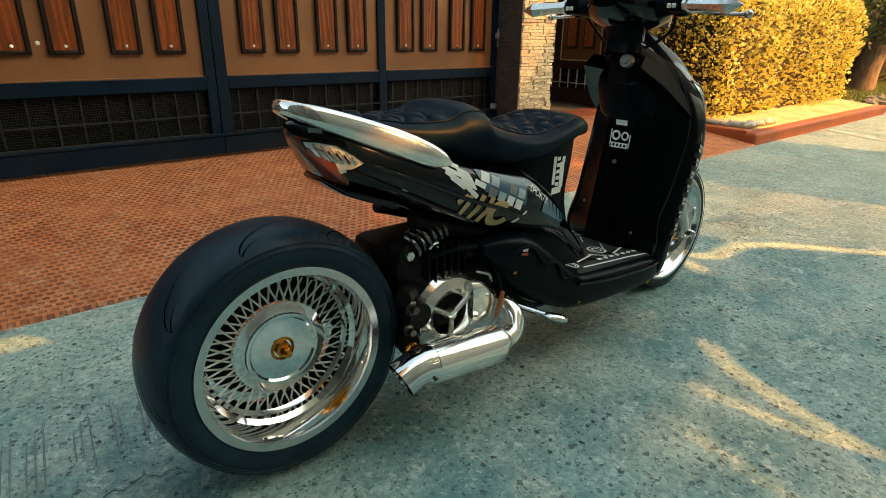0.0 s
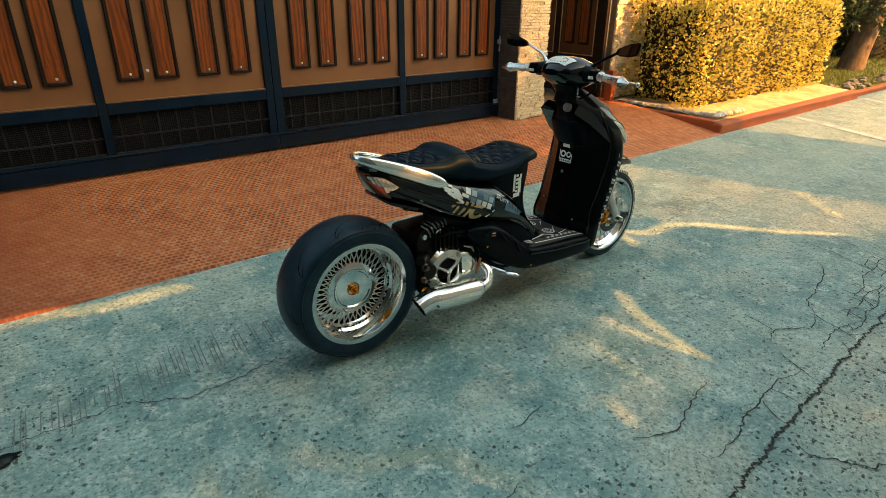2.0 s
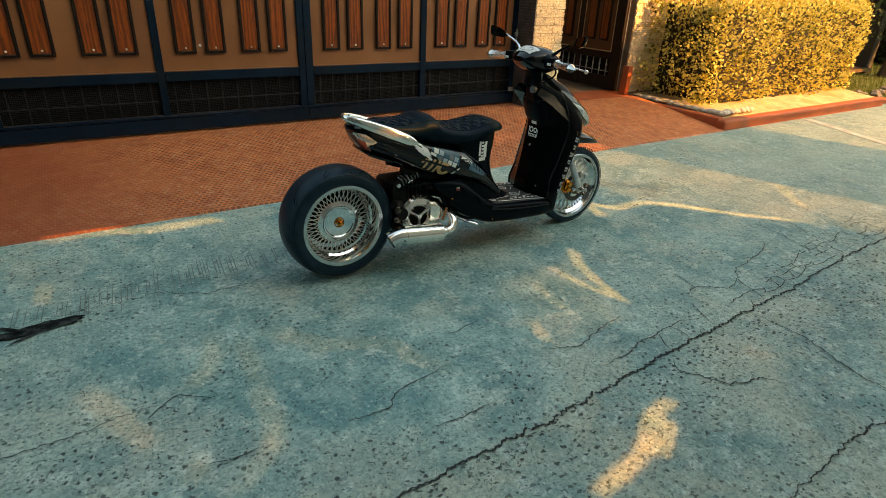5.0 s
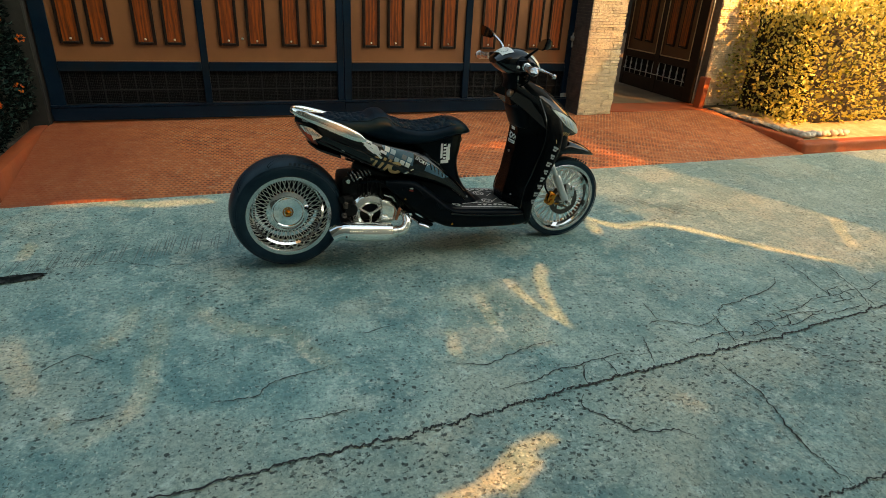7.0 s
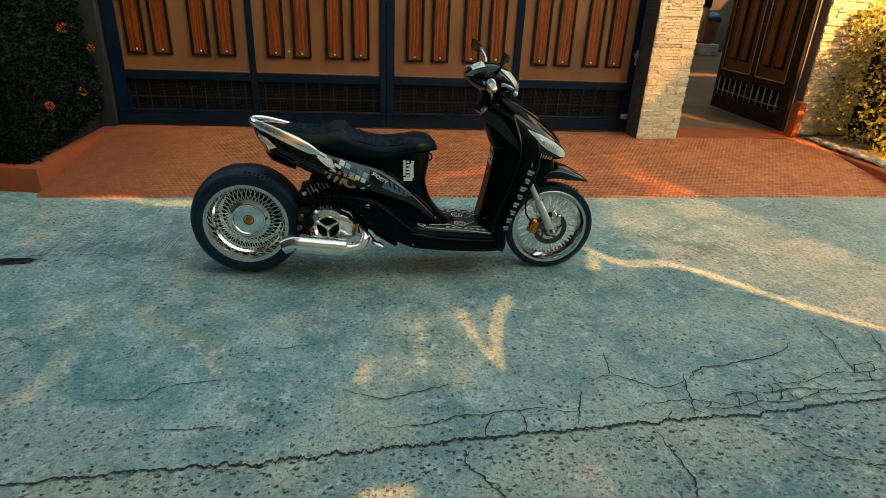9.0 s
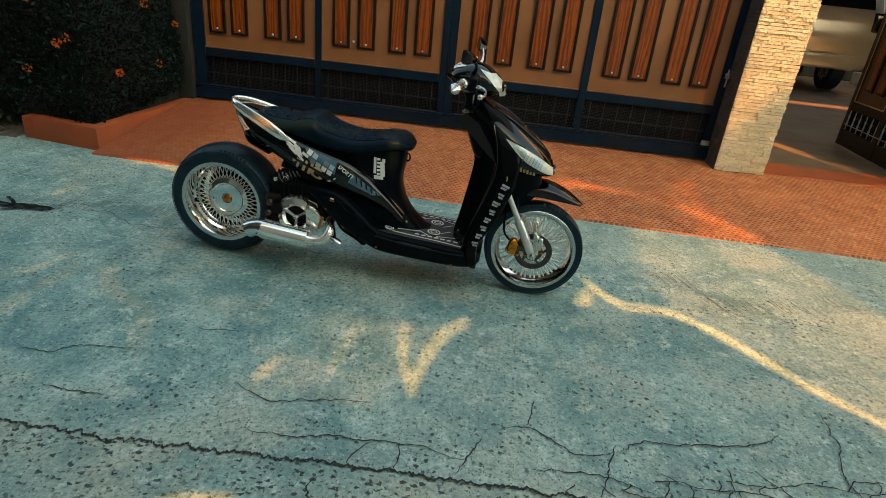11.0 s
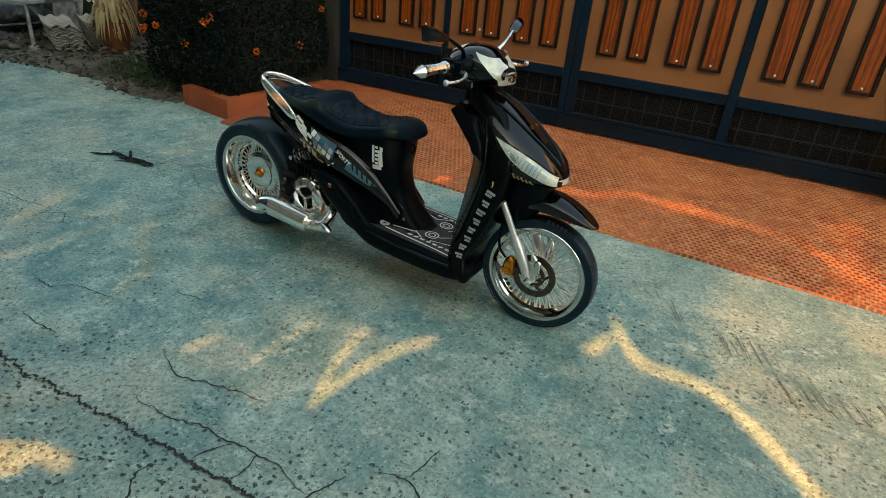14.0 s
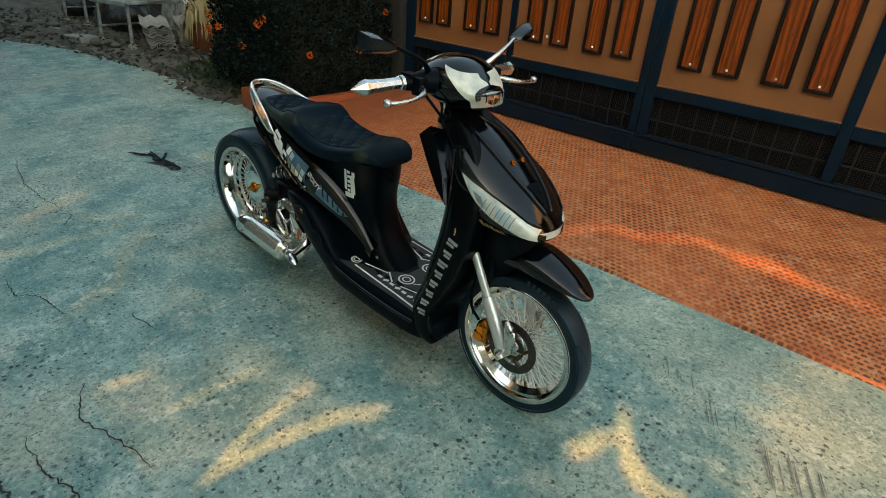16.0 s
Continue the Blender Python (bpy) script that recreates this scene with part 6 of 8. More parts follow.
# -- lower side covers and floor --
BELLY = [(0.865, 0.432, 0.405, 0.150), (0.93, 0.438, 0.330, 0.164), (1.02, 0.420, 0.245, 0.172), (1.12, 0.345, 0.188, 0.178), (1.20, 0.282, 0.158, 0.186), (1.32, 0.264, 0.146, 0.190), (1.46, 0.252, 0.138, 0.190), (1.58, 0.240, 0.133, 0.184), (1.65, 0.225, 0.140, 0.162), (1.675, 0.205, 0.160, 0.120)]
belly_skin = Skin(BELLY, CY, 3.6, 7.0)
BE = part("floor_panel", hull_x(BELLY, CY, 64, 44, 3.6, 7.0), M_MATTE, SCOOTER, "black lower side cover and floorboard")
for s in (0, 1):
    pts = [belly_skin.side(x, z, 0.003, bool(s)) for x, z in spline([(0.94, 0.395), (1.00, 0.400), (1.055, 0.345), (1.10, 0.335), (1.13, 0.285), (1.17, 0.280), (1.20, 0.262)], 40)]
    part("cover_edge", tube(pts, 0.0045, 8), M_MATTE, BE)
    pts = [belly_skin.side(x, z, 0.002, bool(s)) for x, z in spline([(1.19, 0.255), (1.32, 0.236), (1.46, 0.224), (1.60, 0.214)], 30)]
    part("floor_rim", tube(pts, 0.006, 8), M_BLACK, BE)
part("cover_badge", decal(lambda x, z: belly_skin.side(x, z, 0.002), [bar(0.985, 0.397, 0.018, 0.010, -0.2)], 2, 2), M_WHITE, BE)
part("cover_mark", decal(lambda x, z: belly_skin.side(x, z, 0.002), [bar(0.984, 0.385, 0.022, 0.006, -0.2)], 2, 2), M_RED, BE)
for x, z in ((0.955, 0.345), (1.20, 0.20), (1.55, 0.165)):
    part("cover_screw", tube([belly_skin.side(x, z, 0), belly_skin.side(x, z, 0.004)], 0.005, 8), M_GOLD, BE, "small gold screw")


def mat_point(x, y, off=0.004):
    return belly_skin.crest(x, y, off)


def build_floor_mat():
    """Printed floor mat: dark sheet with pale outlines."""
    quads = [[(1.20, -0.170), (1.60, -0.165), (1.60, -0.02), (1.42, -0.03)], [(1.20, 0.170), (1.60, 0.165), (1.60, 0.02), (1.42, 0.03)], [(1.42, -0.03), (1.60, -0.02), (1.60, 0.02), (1.42, 0.03)]]
    fm = part("floor_mat", decal(lambda x, y: mat_point(x, y, 0.003), quads, 16, 8), M_MATDARK, SCOOTER, "dark printed foot mat with pale outlines")
    up = lambda x, y: mat_point(x, y, 0.0048)
    art, dark = [], []
    for s in (-1, 1):
        art += arc_quads(1.245, s * 0.120, 0.0155, 0.021, 0, 6.283, 16) + arc_quads(1.245, s * 0.120, 0.008, 0.012, 0, 6.283, 12)
        art += arc_quads(1.445, s * 0.060, 0.0245, 0.031, 0, 6.283, 20) + arc_quads(1.445, s * 0.060, 0.012, 0.017, 0, 6.283, 12)
        art += [bar(1.43, s * 0.148, 0.33, 0.007, 0.02 * s), bar(1.33, s * 0.098, 0.10, 0.006, -0.25 * s), bar(1.40, s * 0.095, 0.06, 0.006, 0.6 * s), bar(1.52, s * 0.09, 0.12, 0.006, -0.3 * s), bar(1.575, s * 0.05, 0.006, 0.16, 0), bar(1.50, s * 0.04, 0.06, 0.005, 0.8)]
        art += [bar(1.375 + 0.030 * k, s * 0.122, 0.020, 0.012, 0.5 * (k % 2)) for k in range(7)]
        dark += [bar(1.30 + 0.05 * k, s * (0.110 - 0.004 * k), 0.034, 0.018, 0.3 * (-1) ** k) for k in range(6)]
    part("mat_print", decal(up, art, 3, 1), M_WHITE, fm, "pale line drawing and bars")
    for q in dark:
        part("mat_shade", decal(lambda x, y: mat_point(x, y, 0.004), [q], 3, 2), M_MATTE, fm)


build_floor_mat()

# -- leg shield and nose --
PLAN = [(0.0, 0.0), (0.0, 0.26), (0.04, 0.33), (0.14, 0.46), (0.29, 0.66), (0.46, 0.86), (0.60, 0.97), (0.72, 1.0), (1.0, 0.95), (1.02, 0.60), (1.02, 0.0)]


class Shield(SkinZ):
    """A wedge in plan: a narrow tunnel behind, wings that widen forwards."""

    def side(self, x, z, off=0.0015, far=False):
        xm, hl, hw = self._at(z)
        u = (x - xm + hl) / (2 * hl)
        y = float(np.interp(u, [p[0] for p in PLAN[1:9]], [p[1] for p in PLAN[1:9]])) * hw + off
        return Vector((x, self.y0 + (y if far else -y), z))

    def back(self, y, z, off=0.0015):
        xm, hl, hw = self._at(z)
        u = float(np.interp(abs(y) / hw, [p[1] for p in PLAN[:8]], [p[0] for p in PLAN[:8]]))
        return Vector((xm - hl + 2 * hl * u - off, self.y0 + y, z))


def wedge(stations, y0, count=48):
    rings = []
    half = spline(PLAN, 41)
    for z, xa, xb, hw in spline(stations, count):
        near = [(xa + (xb - xa) * u, y0 - hw * max(v, 0), z) for u, v in half]
        away = [(x, 2 * y0 - y, z) for x, y, z in near[-2:0:-1]]
        rings.append(near + away)
    return ring_loft(rings)


SHIELD = [(0.140, 1.600, 1.660, 0.150), (0.18, 1.555, 1.660, 0.178), (0.27, 1.535, 1.658, 0.194), (0.36, 1.552, 1.705, 0.192), (0.45, 1.568, 1.742, 0.190), (0.55, 1.585, 1.778, 0.190), (0.63, 1.592, 1.788, 0.182), (0.69, 1.575, 1.785, 0.164), (0.75, 1.550, 1.765, 0.138), (0.82, 1.535, 1.715, 0.104), (0.87, 1.538, 1.64, 0.074), (0.895, 1.545, 1.60, 0.058)]
shield_skin = Shield(SHIELD, CY, 3.0)
LS = part("leg_shield", wedge(SHIELD, CY), M_SATIN, SCOOTER, "tall black leg shield with glove box")
part("glove_box", join_bm([hull_z([(0.645, 1.588, 1.66, 0.080), (0.66, 1.578, 1.67, 0.096), (0.725, 1.552, 1.67, 0.102), (0.750, 1.546, 1.66, 0.098), (0.762, 1.552, 1.65, 0.088)], CY, 16, 36, 2.4)]), M_MATTE, LS, "glove box lip")
KEY = part("ignition_lock", join_bm([tube([(1.545, CY - 0.030, 0.815), (1.527, CY - 0.030, 0.819)], 0.019, 20), tube([(1.530, CY - 0.030, 0.818), (1.521, CY - 0.030, 0.821)], 0.009, 16)]), M_GREYV, LS)
for s in (0, 1):
    sg = -1 if not s else 1
    pts = [shield_skin.side(x, z, 0.001, bool(s)) for z, x in spline([(0.17, 1.590), (0.30, 1.598), (0.45, 1.648), (0.60, 1.690), (0.70, 1.690), (0.80, 1.66)], 36)]
    part("shield_edge", tube(pts, 0.006, 8), M_BLACK, LS)
part("sticker", decal(lambda y, z: shield_skin.back(y, z, 0.002), [bar(-0.002, 0.632, 0.040, 0.016, 0)], 4, 3), M_WHITE, LS, "small pale printed label")
part("sticker", decal(lambda y, z: shield_skin.back(y, z, 0.002), arc_quads(0.012, 0.592, 0.009, 0.016, 0, 6.283, 14) + arc_quads(-0.020, 0.592, 0.008, 0.014, 0, 6.283, 14) + [bar(-0.004, 0.568, 0.066, 0.004, 0), bar(-0.004, 0.556, 0.066, 0.004, 0), bar(0.03, 0.585, 0.004, 0.05, 0), bar(-0.038, 0.578, 0.004, 0.04, 0)] + [bar(0.022 - 0.013 * k, 0.562, 0.006, 0.010, 0) for k in range(5)], 2, 2), M_WHITE, LS, "white outlined sticker with two rings")
for y, z, r in ((0.0, 0.51, 0.007), (-0.10, 0.30, 0.004), (0.10, 0.36, 0.004)):
    part("shield_screw", tube([shield_skin.back(y, z, -0.002), shield_skin.back(y, z, 0.004)], r, 12), M_GREYV, LS)
# pale bars along the shield's front edge (unread vertical lettering)
bars = []
for k in range(8):
    u = k / 7
    z, x, turn = 0.560 - 0.275 * u, 1.744 - 0.098 * u, 1.16 + 0.26 * u
    c, sn = math.cos(turn), math.sin(turn)
    ht = 0.036 if k in (0, 2) else 0.029

    def stroke(along, across, ln, wd):
        bars.append(bar(x - along * c - across * sn, z - along * sn + across * c, ln, wd, turn))
    stroke(-0.0065, 0.0, 0.0105, ht * 0.95)
    stroke(0.0065, -0.003 if k % 2 else 0.003, 0.0095, ht * 0.74)
part("lettering_bars", decal(lambda x, z: shield_skin.side(x, z, 0.006), bars, 3, 3), M_SILVERV, LS, "silver vinyl bars along the shield's edge")

NOSE = [(1.555, 0.893, 0.800, 0.060), (1.62, 0.880, 0.700, 0.098), (1.69, 0.852, 0.620, 0.142), (1.76, 0.808, 0.598, 0.156), (1.82, 0.763, 0.592, 0.144), (1.88, 0.712, 0.588, 0.120), (1.925, 0.662, 0.590, 0.090), (1.950, 0.622, 0.597, 0.050)]
nose_skin = Skin(NOSE, CY, 2.6, 2.0)
NO = part("front_cowl", hull_x(NOSE, CY, 56, 48, 2.6, 2.0), M_BLACK, SCOOTER, "pointed glossy black front cowl")
for s in (-1, 1):
    pts = [nose_skin.crest(x, s * w, 0.002) for x, w in spline([(1.60, 0.045), (1.70, 0.060), (1.80, 0.055), (1.88, 0.035), (1.925, 0.012)], 30)]
    part("cowl_ridge", tube(pts, [0.001] + [0.006] * 28 + [0.001], 8), M_BLACK, NO)
    gl = part("amber_marker", tube([nose_skin.crest(1.795, s * 0.022, 0.0), nose_skin.crest(1.80, s * 0.022, 0.006)], 0.0075, 14), M_GOLD, NO, "small amber stud")
part("cowl_vent", decal(lambda x, y: nose_skin.crest(x, y, 0.003), [[(1.858, -0.028), (1.905, -0.008), (1.905, 0.008), (1.858, 0.028)]], 6, 6), M_MATTE, NO)
for s in (0, 1):
    shape = [[(1.712, 0.762), (1.805, 0.724), (1.828, 0.660), (1.785, 0.692)], [(1.805, 0.724), (1.888, 0.676), (1.902, 0.620), (1.828, 0.660)], [(1.888, 0.676), (1.940, 0.634), (1.942, 0.605), (1.902, 0.620)]]
    hl = part("front_light", decal(lambda x, z, s=s: nose_skin.side(x, z, 0.0025, bool(s)), shape, 8, 8), M_LAMP, SCOOTER, "slanted clear front light")
    part("lamp_shade", decal(lambda x, z, s=s: nose_skin.side(x, z, 0.0034, bool(s)), [[(1.752, 0.736), (1.806, 0.714), (1.822, 0.672), (1.790, 0.694)], [(1.838, 0.694), (1.880, 0.670), (1.886, 0.640), (1.846, 0.660)]], 6, 6), M_PALEV, hl, "grey-blue reflector tone")
    part("lamp_line", join_bm([decal(lambda x, z, s=s: nose_skin.side(x, z, 0.0046, bool(s)), [bar(1.806 + 0.013 * k, 0.690 - 0.0065 * k, 0.0024, 0.036, -0.35)], 2, 6) for k in range(7)]), M_GREYV, hl, "thin grey ribs")
    part("lamp_border", tube([nose_skin.side(x, z, 0.004, bool(s)) for x, z in ((1.712, 0.762), (1.76, 0.744), (1.805, 0.724), (1.85, 0.700), (1.888, 0.676), (1.915, 0.655), (1.940, 0.634))], 0.003, 6), M_BLACK, hl)
    part("reflector_rib", decal(lambda x, z, s=s: nose_skin.side(x, z, 0.004, bool(s)), [[(1.770, 0.722), (1.796, 0.710), (1.812, 0.680), (1.792, 0.694)]], 6, 6), M_CHROME, hl, "small chrome bowl")
part("chin_light", decal(lambda y, z: Vector((1.9555 - 4.0 * y * y, CY + y, z)), [[(-0.072, 0.626), (0.072, 0.626), (0.064, 0.604), (-0.064, 0.604)]], 16, 4), M_LAMP, SCOOTER, "chrome and clear chin strip")
part("name_mark", decal(lambda x, z: nose_skin.side(x, z, 0.003), [bar(1.800 + 0.0145 * k, 0.632 - 0.005 * k, 0.009, 0.024 - 0.006 * (k % 2), 0.1) for k in range(5)], 2, 2), M_GOLDV, NO, "short gold bars")
part("emblem", decal(lambda x, z: shield_skin.side(x, z, 0.003), [bar(1.752, 0.590, 0.018, 0.003, 0.2), bar(1.747, 0.600, 0.004, 0.016, 0.1), bar(1.758, 0.600, 0.004, 0.016, -0.3)], 2, 2), M_GOLDV, NO)
for s in (-1, 1):
    rim = [(1.500, 0.802, 0.098), (1.535, 0.835, 0.088), (1.60, 0.800, 0.128), (1.66, 0.725, 0.158), (1.69, 0.655, 0.176), (1.645, 0.690, 0.168), (1.575, 0.748, 0.138)]
    plate = ring_loft([[(x, CY + s * w, z) for x, z, w in rim], [(x + 0.045, CY + s * w * 0.50, z - 0.012) for x, z, w in rim]])
    bmesh.ops.bevel(plate, geom=plate.edges[:], offset=0.002, segments=2, affect="EDGES")
    part("cowl_wing", plate, M_BLACK, NO, "sharp-edged side wing of the cowl")
NI = part("inner_fender", hull_z([(0.40, 1.70, 1.80, 0.06), (0.50, 1.71, 1.90, 0.075), (0.58, 1.73, 1.90, 0.095), (0.62, 1.74, 1.88, 0.10)], CY, 20, 28), M_MATTE, SCOOTER)

# -- front fender --
FEND = [(1.775, 0.505, 0.470, 0.050), (1.82, 0.530, 0.482, 0.070), (1.90, 0.560, 0.488, 0.078), (1.97, 0.548, 0.482, 0.074), (2.04, 0.515, 0.474, 0.060), (2.085, 0.484, 0.466, 0.036), (2.102, 0.472, 0.464, 0.012)]
FE = part("front_fender", hull_x(FEND, CY, 44, 36, 3.4, 1.9), M_BLACK, SCOOTER, "beaked glossy black front fender")
fend_skin = Skin(FEND, CY, 3.4, 1.9)
for s in (-1, 1):
    part("fender_stay", tube([(1.80, CY + s * 0.065, 0.500), (1.815, CY + s * 0.088, 0.42)], 0.008, 8), M_MATTE, FE)

# -- handlebar --
HEAD = [(1.437, 0.985, 0.960, 0.045), (1.47, 1.010, 0.930, 0.085), (1.52, 1.030, 0.905, 0.110), (1.57, 1.032, 0.895, 0.118), (1.61, 1.018, 0.900, 0.112), (1.645, 0.990, 0.908, 0.092), (1.672, 0.962, 0.918, 0.062), (1.680, 0.945, 0.925, 0.03)]
head_skin = Skin(HEAD, CY, 2.4, 2.2)
HB = part("handlebar_cover", hull_x(HEAD, CY, 44, 44, 2.4, 2.2), M_BLACK, SCOOTER, "black handlebar cover with headlamp")
part("steering_neck", hull_z([(0.84, 1.515, 1.62, 0.060), (0.88, 1.52, 1.61, 0.052), (0.92, 1.50, 1.62, 0.062)], CY, 12, 28), M_MATTE, SCOOTER)
dial = part("speedometer", decal(lambda x, y: head_skin.crest(x, y, 0.004), [[(1.462, -0.055), (1.515, -0.075), (1.515, 0.075), (1.462, 0.055)]], 10, 14), M_WHITE, HB, "pale speedometer face")
part("dial_marks", decal(lambda x, y: head_skin.crest(x, y, 0.0055), [bar(1.487 + 0.018 * math.sin(a), 0.045 * math.cos(a), 0.007, 0.003, a) for a in [0.35 * k for k in range(18)]] + [bar(1.490, 0.0, 0.003, 0.06, 0.3)], 1, 1), M_MATTE, dial, "dark dial marks")
for s in (0, 1):
    shape = [[(1.575, 1.014), (1.640, 0.994), (1.654, 0.940), (1.625, 0.972)], [(1.640, 0.994), (1.670, 0.966), (1.674, 0.922), (1.654, 0.940)]]
    part("lamp_side", decal(lambda x, z, s=s: head_skin.side(x, z, 0.003, bool(s)), shape, 8, 6), M_LAMP, HB, "pale lamp side")
lamp = part("headlamp", decal(lambda y, z: Vector((1.686 - 4.2 * y * y - 1.5 * max(0, z - 0.945) , CY + y, z)), [[(-0.088, 0.995), (0.088, 0.995), (0.068, 0.912), (-0.068, 0.912)]], 14, 10), M_LAMP, HB, "clear headlamp with chrome bowl")
part("lens", decal(lambda y, z: Vector((1.693 - 4.2 * y * y - 1.5 * max(0, z - 0.945), CY + y, z)), [[(-0.090, 0.998), (0.090, 0.998), (0.070, 0.909), (-0.070, 0.909)]], 14, 10), M_LENS, lamp)
part("lamp_rib", join_bm([decal(lambda y, z: Vector((1.690 - 4.2 * y * y - 1.5 * max(0, z - 0.945), CY + y, z)), [bar(0, z, 0.12, 0.004, 0)], 10, 1) for z in (0.945, 0.96)] + [decal(lambda y, z: Vector((1.690 - 4.2 * y * y - 1.5 * max(0, z - 0.945), CY + y, z)), [bar(y, 0.95, 0.004, 0.05, 0)], 1, 6) for y in (-0.03, 0.03)]), M_ENGINE, lamp)
part("lamp_bowl", decal(lambda y, z: Vector((1.6895 - 4.2 * y * y - 1.5 * max(0, z - 0.945), CY + y, z)), arc_quads(0.0, 0.932, 0.0005, 0.014, 0, 6.283, 16, 1.9), 1, 1), M_CHROME, lamp, "chrome bulb bowl")
part("lamp_brow", decal(lambda y, z: Vector((1.6898 - 4.2 * y * y - 1.5 * max(0, z - 0.945), CY + y, z)), [[(-0.088, 0.998), (0.088, 0.998), (0.080, 0.990), (-0.080, 0.990)]], 14, 1), M_MATTE, lamp, "dark brow over the lamp")
for s in (-1, 1):
    arm = part("bar_shroud", curve_tube([(1.555, CY + s * 0.085, 0.965, 0.040), (1.545, CY + s * 0.130, 0.968, 0.032), (1.528, CY + s * 0.175, 0.965, 0.022), (1.520, CY + s * 0.195, 0.963, 0.018)], 0.03, 14, 16), M_MATTE, SCOOTER, "black bar shroud with switches")
    part("switch_box", box(1.500, 1.545, CY + s * 0.168 - 0.018, CY + s * 0.168 + 0.018, 0.945, 0.992, 0.008, 2), M_MATTE, arm)
    part("switch", join_bm([box(1.493, 1.502, CY + s * (0.160 + 0.014 * k) - 0.005, CY + s * (0.160 + 0.014 * k) + 0.005, 0.955, 0.967, 0.002) for k in range(2)]), M_WHITE, arm)
    g = Vector((1.522, CY + s * 0.195, 0.966))
    e = Vector((1.496, CY + s * 0.354, 0.958))
    d = e - g
    part("grip", tube([g, g + d * 0.06, g + d * 0.08, g + d * 0.35, g + d * 0.62, g + d * 0.70, g + d * 0.74, g + d * 0.80, e], [0.021, 0.021, 0.017, 0.0165, 0.019, 0.021, 0.0225, 0.019, 0.001], 8), M_ALLOY, SCOOTER, "faceted silver alloy grip with a pointed end", 20)
    lev = part("brake_lever", curve_tube([(1.560, CY + s * 0.165, 0.955, 0.010), (1.600, CY + s * 0.190, 0.952, 0.008), (1.616, CY + s * 0.240, 0.945, 0.0055), (1.614, CY + s * 0.290, 0.942, 0.005), (1.604, CY + s * 0.318, 0.941, 0.0055)], 0.006, 22, 10), M_ALLOY, SCOOTER, "bent silver brake lever")
    ball = bmesh.new()
    bmesh.ops.create_uvsphere(ball, u_segments=14, v_segments=10, radius=0.011)
    part("lever_ball", moved(ball, Matrix.Translation((1.602, CY + s * 0.323, 0.941))), M_ALLOY, lev)
    part("lever_clamp", box(1.540, 1.575, CY + s * 0.165 - 0.016, CY + s * 0.165 + 0.016, 0.935, 0.985, 0.008, 2), M_MATTE, lev)
    part("brake_cable", curve_tube([(1.555, CY + s * 0.150, 0.945), (1.585, CY + s * 0.13, 0.905), (1.580, CY + s * 0.09, 0.870), (1.565, CY + s * 0.05, 0.85)], 0.0045, 18, 8), M_MATTE, SCOOTER)
    # mirror on its stalk
    st = part("mirror_stalk", curve_tube([(1.548, CY + s * 0.120, 0.990, 0.010), (1.564, CY + s * 0.160, 1.022, 0.0065), (1.564, CY + s * 0.205, 1.044, 0.006), (1.556, CY + s * 0.250, 1.064, 0.005)], 0.008, 16, 10), M_CHROME if s > 0 else M_MATTE, SCOOTER, "short mirror stalk")
    turn = Matrix.Translation((1.540, CY + s * 0.300, 1.082)) @ Matrix.Rotation(radians(12 * s), 4, "Z") @ Matrix.Rotation(radians(10), 4, "Y")
    outline = [(-0.060 * s, -0.024), (-0.052 * s, -0.006), (0.010 * s, 0.018), (0.062 * s, 0.026), (0.066 * s, 0.014), (0.058 * s, -0.022), (0.030 * s, -0.030), (-0.030 * s, -0.033)]
    shell = ring_loft([[(-0.006, y, z) for y, z in outline], [(0.008, y * 0.97, z * 0.96) for y, z in outline], [(0.028, y * 0.60, z * 0.55) for y, z in outline]])
    bmesh.ops.bevel(shell, geom=shell.edges[:], offset=0.0025, segments=2, affect="EDGES")
    ms = part("mirror_shell", moved(shell, turn), M_BLACK, st, "blade-shaped black mirror shell")
    gl = bmesh.new()
    gl.faces.new([gl.verts.new((-0.0082, y * 0.90, z * 0.86)) for y, z in outline])
    part("mirror_glass", moved(gl, turn), M_MIRROR, st, smooth=0)
part("key_tag", box(1.556, 1.562, CY - 0.062, CY - 0.054, 0.868, 0.905, 0.002), M_ALLOY, SCOOTER)

# -- engine, exhaust, shock --
EN = part("engine", join_bm([
    box(0.70, 0.96, CY - 0.10, CY + 0.12, 0.215, 0.37, 0.03, 3),
    box(0.44, 0.80, CY + 0.10, CY + 0.17, 0.21, 0.36, 0.03, 3),
    box(0.66, 0.86, CY - 0.09, CY + 0.10, 0.34, 0.44, 0.03, 2),
    tube([(0.90, CY, 0.30), (1.08, CY, 0.33)], 0.075, 18),
    tube([(0.700, CY - 0.125, 0.290), (0.700, CY - 0.05, 0.290)], [0.030, 0.048], 20),
    tube([(0.672, CY - 0.118, 0.225), (0.690, CY - 0.05, 0.235)], [0.026, 0.036], 18),
    tube([(0.655, CY - 0.120, 0.345), (0.720, CY - 0.06, 0.330)], [0.018, 0.030], 14)]), M_ENGINE, SCOOTER, "dark cast engine block")
part("case_rib", join_bm([box(0.735 + 0.022 * k, 0.741 + 0.022 * k, CY - 0.108, CY - 0.088, 0.355 - 0.004 * k, 0.436, 0.002) for k in range(6)]), M_ENGINE, EN, "dull cast ribs")
part("cable_clip", tube([(0.735, CY - 0.112, 0.440), (0.742, CY - 0.118, 0.452), (0.752, CY - 0.118, 0.452), (0.758, CY - 0.112, 0.440)], 0.003, 8), M_ALLOY, EN, "small silver clip")
